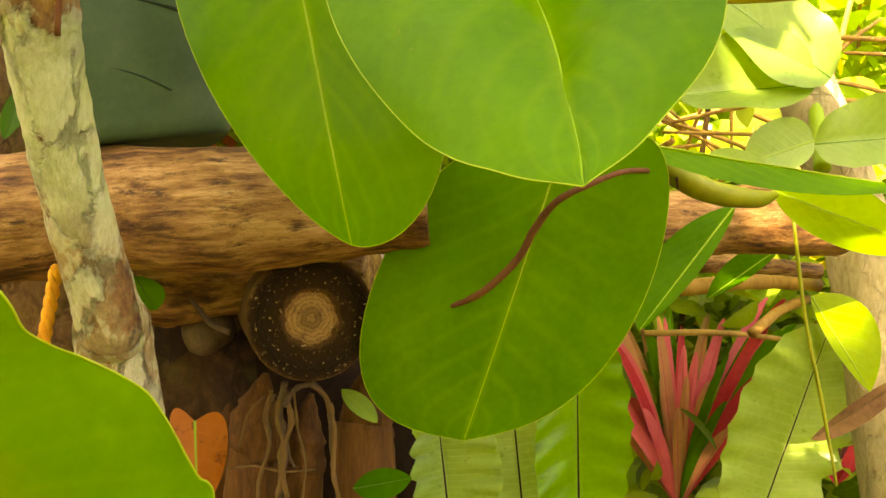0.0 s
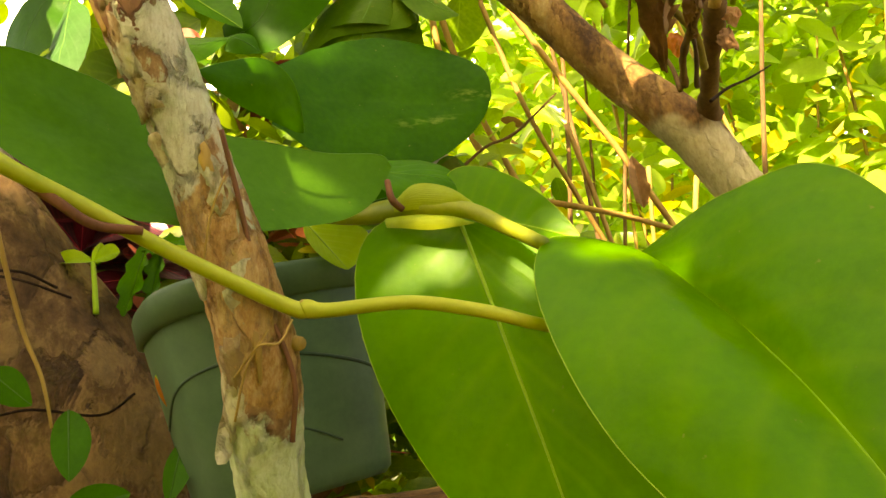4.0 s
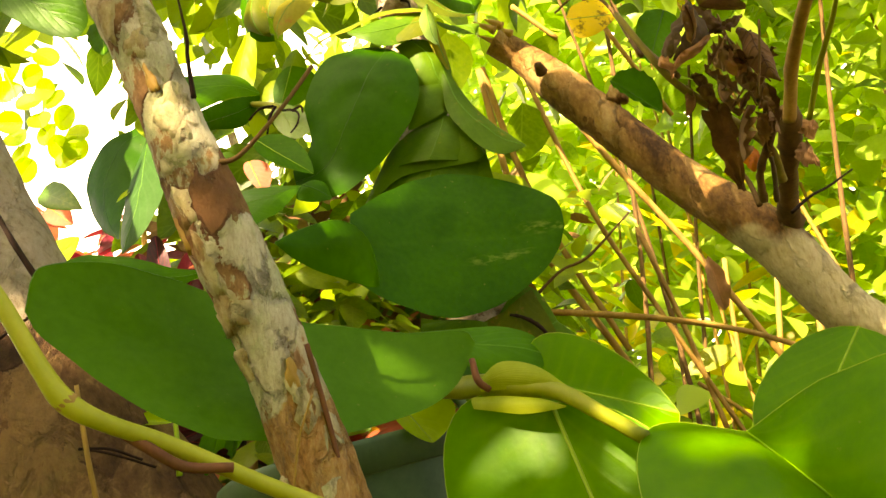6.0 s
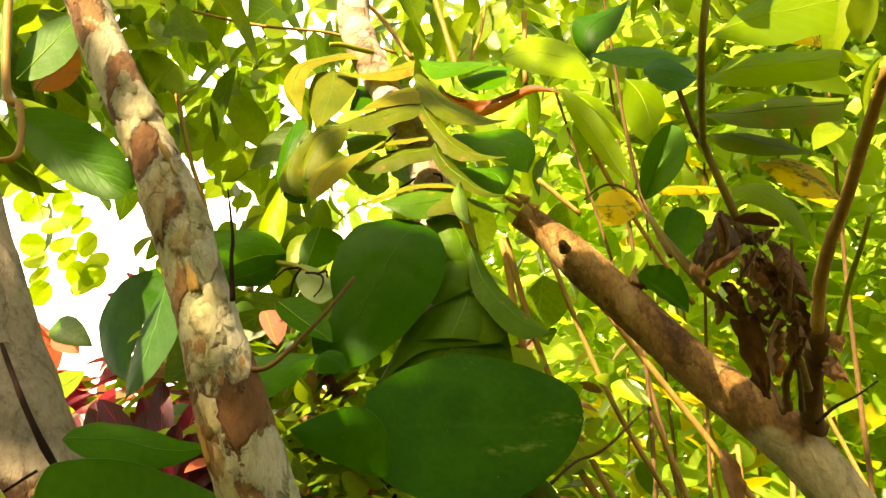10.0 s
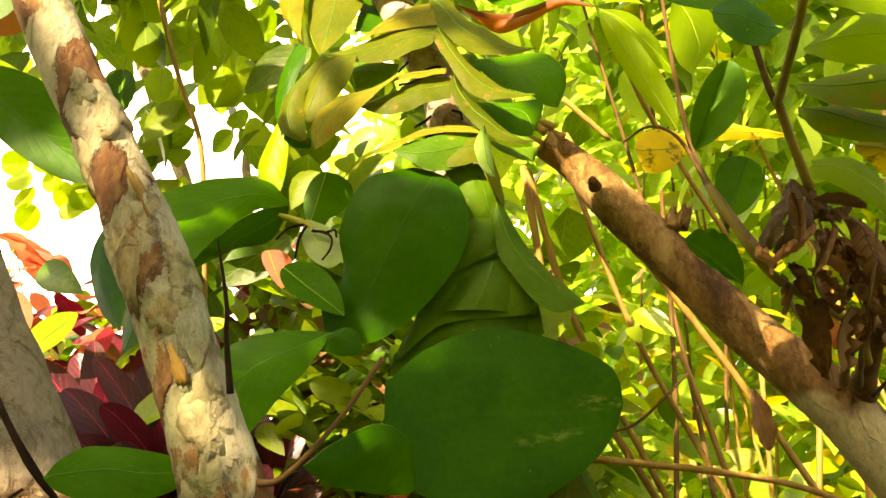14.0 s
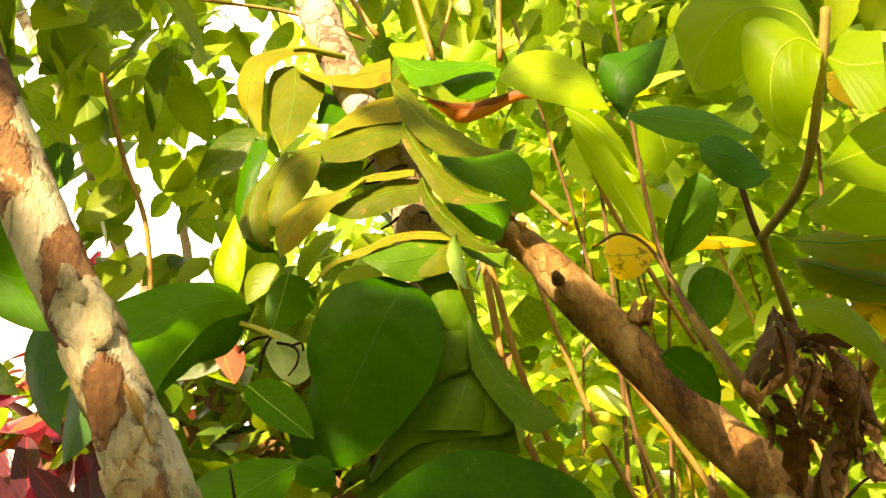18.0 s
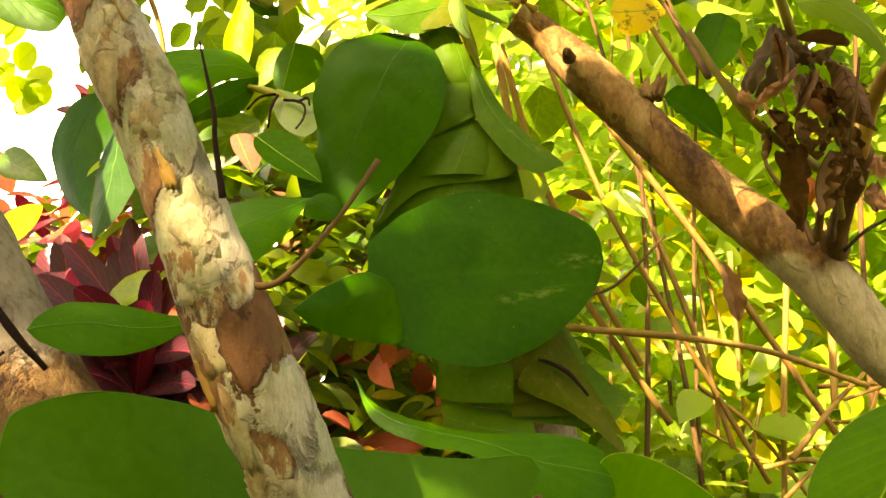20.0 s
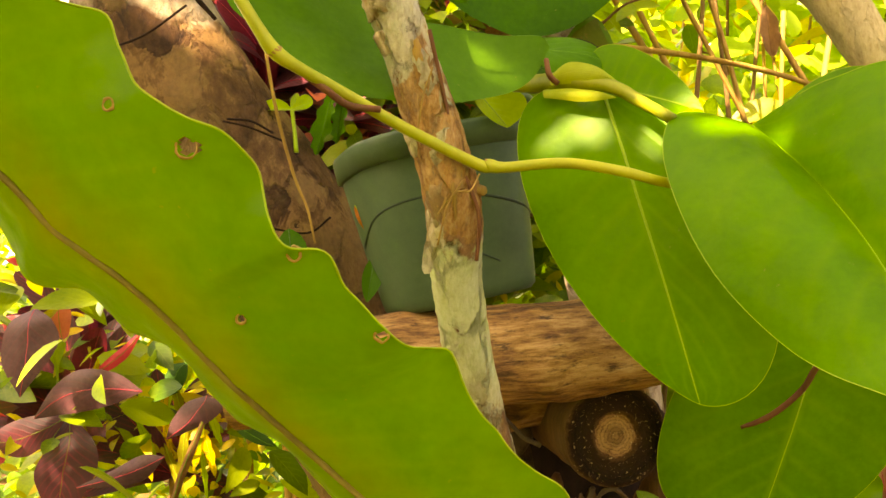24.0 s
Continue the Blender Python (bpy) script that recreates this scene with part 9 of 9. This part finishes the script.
leaf("under_leaf", (-0.066, 0.600, 1.024), (-0.023, 0.600, 1.032), (-0.047, 0.600, 1.039), (-0.043, 0.600, 1.016), G_DARK, "small dark green leaf below the logs", M_RIBD, 0.0008, None)
leaf("under_leaf", (-0.226, 0.600, 1.180), (-0.211, 0.600, 1.155), (-0.228, 0.600, 1.163), (-0.205, 0.600, 1.171), G_MID, "small green leaf behind the trunk", M_RIBD, 0.0008, None)
for a, b, l, r in [((-0.399, 0.600, 1.279), (-0.349, 0.600, 1.291), (-0.380, 0.600, 1.299), (-0.367, 0.590, 1.275)), ((-0.403, 0.620, 1.356), (-0.393, 0.600, 1.303), (-0.412, 0.610, 1.333), (-0.381, 0.610, 1.332)), ((-0.317, 0.620, 1.325), (-0.322, 0.600, 1.280), (-0.328, 0.610, 1.305), (-0.305, 0.610, 1.308)), ((-0.453, 0.600, 1.388), (-0.421, 0.600, 1.360), (-0.449, 0.600, 1.367), (-0.432, 0.600, 1.387))]:
    leaf("trunk_leaf", a, b, l, r, G_DARK, "small dark green leaf beside the thick trunk", M_RIBD, 0.0008, None, group="trunk leaves")
seedling = thing("seedling", (-0.426, 0.720, 1.452), "small bright green seedling with paired leaves", "seedling")
tube("stem", [R((-0.425, 0.720, 1.449), 0.0028), R((-0.426, 0.720, 1.472), 0.0024), R((-0.428, 0.720, 1.498), 0.0022)], M_RIB, seedling, n=4, sides=8)
for a, t, l, r in [((-0.428, 0.720, 1.498), (-0.466, 0.720, 1.501), (-0.448, 0.720, 1.512), (-0.444, 0.710, 1.496)), ((-0.428, 0.720, 1.498), (-0.403, 0.720, 1.505), (-0.415, 0.720, 1.514), (-0.409, 0.710, 1.495)), ((-0.427, 0.720, 1.495), (-0.425, 0.730, 1.519), (-0.433, 0.730, 1.510), (-0.421, 0.730, 1.508))]:
    leaf("seed_leaf", a, t, l, r, G_LIME, "", M_RIB, 0.0006, None, parent=seedling, nu=10, ns=3)
for a, t, l, r in [((-0.388, 0.750, 1.520), (-0.408, 0.740, 1.448), (-0.412, 0.740, 1.484), (-0.387, 0.730, 1.477)), ((-0.377, 0.760, 1.522), (-0.387, 0.750, 1.461), (-0.392, 0.750, 1.491), (-0.372, 0.740, 1.484)), ((-0.398, 0.750, 1.515), (-0.347, 0.750, 1.520), (-0.374, 0.750, 1.526), (-0.369, 0.740, 1.507))]:
    leaf("spiny_leaf", a, t, l, r, G_MID, "toothed narrow green leaf behind the pot", M_RIBD, 0.0008, None, group="spiny leaves", wave=0.003, waves=9, notch=0.25)
leaf("fallen_petal", (-0.330, 0.600, 1.373), (-0.305, 0.600, 1.337), (-0.324, 0.600, 1.352), (-0.314, 0.600, 1.358), G_ORANGE, "thin yellow and red fallen leaf strip", M_RIB, 0.0006, None)
leaf("coral_leaf", (-0.448, 1.050, 1.923), (-0.428, 1.050, 1.867), (-0.455, 1.050, 1.906), (-0.416, 1.050, 1.907), G_CORAL, "small coral-orange fading leaf", M_RIB, 0.0008, None)
leaf("coral_leaf", (-0.904, 1.300, 2.028), (-0.855, 1.300, 1.984), (-0.906, 1.300, 1.998), (-0.872, 1.300, 2.031), G_CORAL, "small coral-orange fading leaf", M_RIB, 0.0008, None)
leaf("coral_leaf", (-0.909, 1.200, 1.948), (-0.874, 1.200, 1.855), (-0.916, 1.200, 1.903), (-0.861, 1.200, 1.912), G_CORAL, "small coral-orange fading leaf", M_RIB, 0.0008, None, petiole=[(-0.909, 1.200, 1.948), (-0.930, 1.250, 2.023), (-0.901, 1.300, 1.795)], petw=0.0012)
leaf("croton_leaf", (-0.814, 1.100, 1.808), (-0.733, 1.100, 1.868), (-0.788, 1.100, 1.859), (-0.759, 1.100, 1.825), G_LIME, "bright green croton leaf", M_RIB, 0.001, None)
rs = random.Random(4)
for k in range(16):
    a = V((0.338, 1.350, 1.423)) + Vector((rs.uniform(-0.12, 0.3), rs.uniform(-0.1, 0.3), rs.uniform(-0.16, 0.06)))
    d = Vector((rs.uniform(-1, 1), rs.uniform(-0.4, 0.4), rs.uniform(-0.7, 0.7))).normalized() * rs.uniform(0.06, 0.13)
    e = thing("dry_stick", tuple(a - d), "dry tan stick tangled among the canes", "stick", "dry sticks")
    tube("shoot", [R(a - d, 0.003), R(a + Vector((0, 0, 0.004)), 0.0028), R(a + d, 0.0022)], M_CANE, e, n=4, sides=7, rough=0.1)
twine = thing("rope", (-0.236, 0.500, 1.187), "short orange rope end", "rope")
for turn in (0.0, 2.094, 4.189):
    tube("strand", [R((-0.236 - 0.0006 * k + 0.0023 * math.cos(k * 0.9 + turn), 0.5 + 0.0023 * math.sin(k * 0.9 + turn), 1.19 - 0.0034 * k), 0.0021) for k in range(26)], M_ROPE, twine, n=3, sides=8, rough=0.12, freq=300.0)

# ---------------------------------------------------------------- foliage masses
rg = np.random.RandomState(3)
def cloud(n, x0, x1, y0, y1, z0, z1):
    return [(x0 + (x1 - x0) * rg.rand(), y0 + (y1 - y0) * rg.rand(), z0 + (z1 - z0) * rg.rand()) for _ in range(n)]


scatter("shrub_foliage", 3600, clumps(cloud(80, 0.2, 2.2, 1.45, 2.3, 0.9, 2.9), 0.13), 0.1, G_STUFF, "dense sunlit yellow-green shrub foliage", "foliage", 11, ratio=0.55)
# lower foliage takes a darker green in place of shade
scatter("shrub_foliage", 3000, clumps(cloud(50, -0.1, 1.9, 1.5, 2.3, 0.4, 1.45), 0.15), 0.08, G_CANOPY, "shrub foliage with shade put into its darker green", "foliage", 12, ratio=0.5)
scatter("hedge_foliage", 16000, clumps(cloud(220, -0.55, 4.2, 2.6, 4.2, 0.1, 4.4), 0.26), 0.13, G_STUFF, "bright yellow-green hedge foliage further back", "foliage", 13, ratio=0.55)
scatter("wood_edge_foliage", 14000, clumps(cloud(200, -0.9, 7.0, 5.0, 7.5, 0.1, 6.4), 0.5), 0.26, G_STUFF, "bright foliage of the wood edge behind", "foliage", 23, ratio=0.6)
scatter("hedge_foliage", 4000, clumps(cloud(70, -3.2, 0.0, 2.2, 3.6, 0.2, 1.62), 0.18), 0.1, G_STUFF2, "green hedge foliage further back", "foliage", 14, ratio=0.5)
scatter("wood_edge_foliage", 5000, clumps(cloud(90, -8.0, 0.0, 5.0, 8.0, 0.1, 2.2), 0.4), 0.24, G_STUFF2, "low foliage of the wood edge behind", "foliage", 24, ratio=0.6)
scatter("yellow_foliage", 1100, clumps(cloud(60, 0.0, 2.4, 1.5, 3.5, 1.3, 3.2), 0.15), 0.1, G_STUFFY, "yellowing leaves in the shrubs", "foliage", 15, ratio=0.45)
scatter("canopy_foliage", 420, clumps(cloud(44, -1.3, 0.0, 1.15, 1.6, 2.55, 3.2), 0.12), 0.11, G_CANOPY, "overhanging sunlit canopy leaves", "foliage", 16, up=0.4, droop=0.9, ratio=0.55)
scatter("canopy_foliage", 230, clumps(cloud(30, -0.66, -0.2, 1.1, 1.6, 1.95, 2.55), 0.09), 0.095, G_CANOPY, "overhanging sunlit canopy leaves", "foliage", 17, up=0.35, droop=0.9, ratio=0.6)
scatter("canopy_foliage", 160, clumps(cloud(20, -1.0, -0.45, 0.8, 1.1, 2.3, 2.65), 0.07), 0.11, G_CANOPY, "overhanging shaded canopy leaves", "foliage", 27, up=0.35, droop=0.9, ratio=0.5)
scatter("canopy_foliage", 900, clumps(cloud(40, 0.0, 1.6, 1.1, 1.7, 2.6, 3.3), 0.14), 0.1, G_CANOPY, "overhanging sunlit canopy leaves", "foliage", 18, up=0.4, droop=0.9, ratio=0.5)
cloud(16, 0, 1, 0, 1, 0, 1)
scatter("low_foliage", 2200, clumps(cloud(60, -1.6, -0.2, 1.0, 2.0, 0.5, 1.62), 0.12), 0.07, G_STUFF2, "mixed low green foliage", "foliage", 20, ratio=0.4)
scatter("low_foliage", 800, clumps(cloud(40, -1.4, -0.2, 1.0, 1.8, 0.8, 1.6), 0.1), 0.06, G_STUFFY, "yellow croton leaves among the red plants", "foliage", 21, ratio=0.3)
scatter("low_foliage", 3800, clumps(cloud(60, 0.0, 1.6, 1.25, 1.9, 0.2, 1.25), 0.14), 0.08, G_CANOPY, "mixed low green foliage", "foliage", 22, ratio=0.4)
# unseen tree crown added to shade the plants, openings aimed at sunlit spots
def crown(centres, spread, openings):
    inner = clumps(centres, spread)
    axis = np.array(sun_dir)

    def where(g, n):
        p = inner(g, n)
        for at, r in openings:
            d = p - np.array(at)
            off = d - np.outer(d @ axis, axis)
            far = np.linalg.norm(off, axis=1, keepdims=True) + 1e-6
            p = p + np.where(far < r, off / far * (r - far), 0.0)
        return p

    return where


scatter("canopy_foliage", 5600, crown(cloud(170, -2.9, 0.3, -3.6, -0.7, 2.5, 3.6), 0.17, [((-0.175, 0.47, 1.46), 0.1), ((-0.04, 0.47, 1.4), 0.085), ((-0.28, 0.36, 1.585), 0.04), ((-0.46, 0.58, 1.475), 0.04), ((-0.125, 0.56, 1.212), 0.075), ((0.12, 0.45, 1.9), 0.17), ((-0.85, 1.0, 1.15), 0.11)]), 0.16, G_STUFF2, "unseen high canopy added overhead to shade the plants", "foliage", 31, up=0.7, droop=0.3, ratio=0.5)
# unseen leaf clumps added sunward of single spots to keep them shaded
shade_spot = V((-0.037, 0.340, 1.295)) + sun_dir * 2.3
scatter("canopy_foliage", 60, clumps([tuple(shade_spot)], 0.045), 0.11, G_STUFF2, "unseen canopy leaves added overhead to shade one spot", "foliage", 33, up=0.7, droop=0.3, ratio=0.5)
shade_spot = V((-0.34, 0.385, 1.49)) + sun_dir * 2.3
scatter("canopy_foliage", 130, clumps([tuple(shade_spot), tuple(shade_spot + Vector((-0.06, 0.0, 0.03))), tuple(shade_spot + Vector((-0.12, 0.0, 0.02)))], 0.05), 0.12, G_STUFF2, "unseen canopy leaves added overhead to shade one spot", "foliage", 34, up=0.7, droop=0.3, ratio=0.5)
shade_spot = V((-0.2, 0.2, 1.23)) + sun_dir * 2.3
scatter("canopy_foliage", 90, clumps([tuple(shade_spot), tuple(shade_spot + Vector((0.06, 0.0, -0.05)))], 0.05), 0.12, G_STUFF2, "unseen canopy leaves added overhead to shade one spot", "foliage", 35, up=0.7, droop=0.3, ratio=0.5)
# unseen trunk and limbs added to hold up the crown
shade_tree = thing("shade_tree", (-1.5, -2.6, 0.0), "unseen garden tree added to carry the shading crown", "tree")
tube("trunk", [(-1.5, -2.6, -0.05, 0.11), (-1.46, -2.58, 1.2, 0.09), (-1.4, -2.5, 2.3, 0.075), (-1.3, -2.35, 3.0, 0.05)], B_LEFT, shade_tree, n=8, sides=20, rough=0.06, freq=12.0)
for k in range(12):
    a = 0.52 * k + 0.2
    q = Vector((-1.38 + 0.9 * math.cos(a) * (0.7 + 0.3 * (k % 3)), -2.3 + 1.1 * math.sin(a) * (0.7 + 0.3 * (k % 2)), 3.0 + 0.12 * (k % 4)))
    s = Vector((-1.4 + 0.05 * math.cos(a), -2.45, 2.2 + 0.07 * k))
    tube("limb", [R(s, 0.028), R(s.lerp(q, 0.5) + Vector((0, 0, 0.08)), 0.018), R(q, 0.007)], B_LEFT, shade_tree, n=6, sides=8, rough=0.08)

def pale_stem(pts, r):
    e = thing("background_stem", (pts[-1][0], pts[-1][1], 0.0), "pale tan stem among the leaves behind the climber", "stem", "background stems")
    tube("shoot", [R(p, r) for p in pts] + [R((pts[-1][0] + 0.02, pts[-1][1], 0.0), r * 1.1)], B_POST, e, n=6, sides=12, rough=0.08)


pale_stem([(-1.219, 1.700, 3.196), (-0.974, 1.700, 2.705), (-0.905, 1.700, 2.531), (-0.822, 1.700, 2.310), (-0.758, 1.700, 2.086)], 0.016)
pale_stem([(-0.692, 1.800, 2.532), (-0.724, 1.800, 2.438), (-0.711, 1.800, 2.336), (-0.713, 1.800, 2.114)], 0.011)
scatter("low_foliage", 1500, clumps(cloud(70, -1.45, -0.25, 1.55, 2.2, 1.48, 2.02), 0.07), 0.075, G_STUFF2, "mixed green foliage behind the red plants", "foliage", 101, ratio=0.45)
scatter("low_foliage", 110, clumps(cloud(24, -1.3, -0.3, 1.45, 1.7, 1.82, 2.12), 0.05), 0.085, G_CORAL, "coral and orange fading leaves in the foliage", "foliage", 102, ratio=0.5)
scatter("low_foliage", 160, clumps(cloud(24, -1.3, -0.25, 1.4, 1.7, 1.73, 2.08), 0.06), 0.1, G_CRIM, "crimson leaves among the foliage", "foliage", 103, ratio=0.4)
scatter("low_foliage", 260, clumps(cloud(24, -0.75, -0.2, 1.2, 1.5, 1.62, 1.98), 0.05), 0.075, G_DRY, "dry brown leaves caught in the foliage", "foliage", 104, ratio=0.45)

# thin stems and dead sticks among the foliage
rk = random.Random(21)
for k in range(26):
    x, y = rk.uniform(-0.1, 1.9), rk.uniform(1.35, 2.4)
    lean = rk.uniform(-0.5, 0.5)
    e = thing("background_stem", (x, y, 0.0), "slender brown stem among the shrub foliage", "stem", "background stems")
    tube("shoot", [(x, y, 0.0, 0.006), (x + lean * 0.3, y, 0.9, 0.0055), (x + lean * 0.7 + rk.uniform(-0.05, 0.05), y, 1.8, 0.0045), (x + lean * 1.2, y + 0.05, 2.8, 0.003)], M_CANE if k % 3 else M_DEAD, e, n=8, sides=7, rough=0.08)
for k in range(24):
    a = V((0.506, 1.250, 1.417)) + Vector((rk.uniform(-0.2, 0.25), rk.uniform(-0.15, 0.3), rk.uniform(-0.09, 0.12)))
    d = Vector((rk.uniform(-1, 1), rk.uniform(-0.4, 0.4), rk.uniform(-0.2, 0.8))).normalized() * rk.uniform(0.07, 0.17)
    e = thing("dry_stick", tuple(a - d), "dry reddish-tan stick tangled behind the leaves", "stick", "dry sticks")
    tube("shoot", [R(a - d, 0.0042), R(a + Vector((0, 0, 0.005)), 0.0036), R(a + d, 0.0026)], M_CANE, e, n=4, sides=7, rough=0.1)
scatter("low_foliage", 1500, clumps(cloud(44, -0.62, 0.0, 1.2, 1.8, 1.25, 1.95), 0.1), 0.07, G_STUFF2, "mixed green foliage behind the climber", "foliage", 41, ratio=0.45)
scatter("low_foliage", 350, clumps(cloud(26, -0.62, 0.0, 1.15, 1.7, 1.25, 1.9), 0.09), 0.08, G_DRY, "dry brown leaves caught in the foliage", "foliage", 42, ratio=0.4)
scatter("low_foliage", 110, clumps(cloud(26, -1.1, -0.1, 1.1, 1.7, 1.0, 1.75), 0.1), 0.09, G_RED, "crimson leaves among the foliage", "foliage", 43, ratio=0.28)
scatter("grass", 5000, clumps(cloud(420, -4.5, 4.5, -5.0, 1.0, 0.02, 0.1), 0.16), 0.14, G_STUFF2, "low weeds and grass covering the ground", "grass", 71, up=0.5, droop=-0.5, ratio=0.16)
# two unseen hedges added to block low skylight from the foreground
scatter("hedge_foliage", 5200, clumps(cloud(150, -5.0, 5.0, -5.4, -4.2, 0.1, 2.5), 0.3), 0.26, G_STUFF2, "unseen green hedge added behind the viewer to cut low skylight", "foliage", 81, ratio=0.55)
scatter("hedge_foliage", 3200, clumps(cloud(90, -4.6, -3.8, -4.0, 2.4, 0.1, 2.3), 0.28), 0.24, G_STUFF2, "unseen green hedge added on the left to cut low skylight", "foliage", 82, ratio=0.55)
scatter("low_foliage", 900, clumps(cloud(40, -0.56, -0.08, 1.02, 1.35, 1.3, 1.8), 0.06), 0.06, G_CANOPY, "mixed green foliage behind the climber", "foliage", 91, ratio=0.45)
scatter("low_foliage", 120, clumps(cloud(20, -0.5, -0.1, 1.0, 1.2, 1.35, 1.75), 0.05), 0.07, G_CORAL, "coral and orange fading leaves in the foliage", "foliage", 92, ratio=0.4)
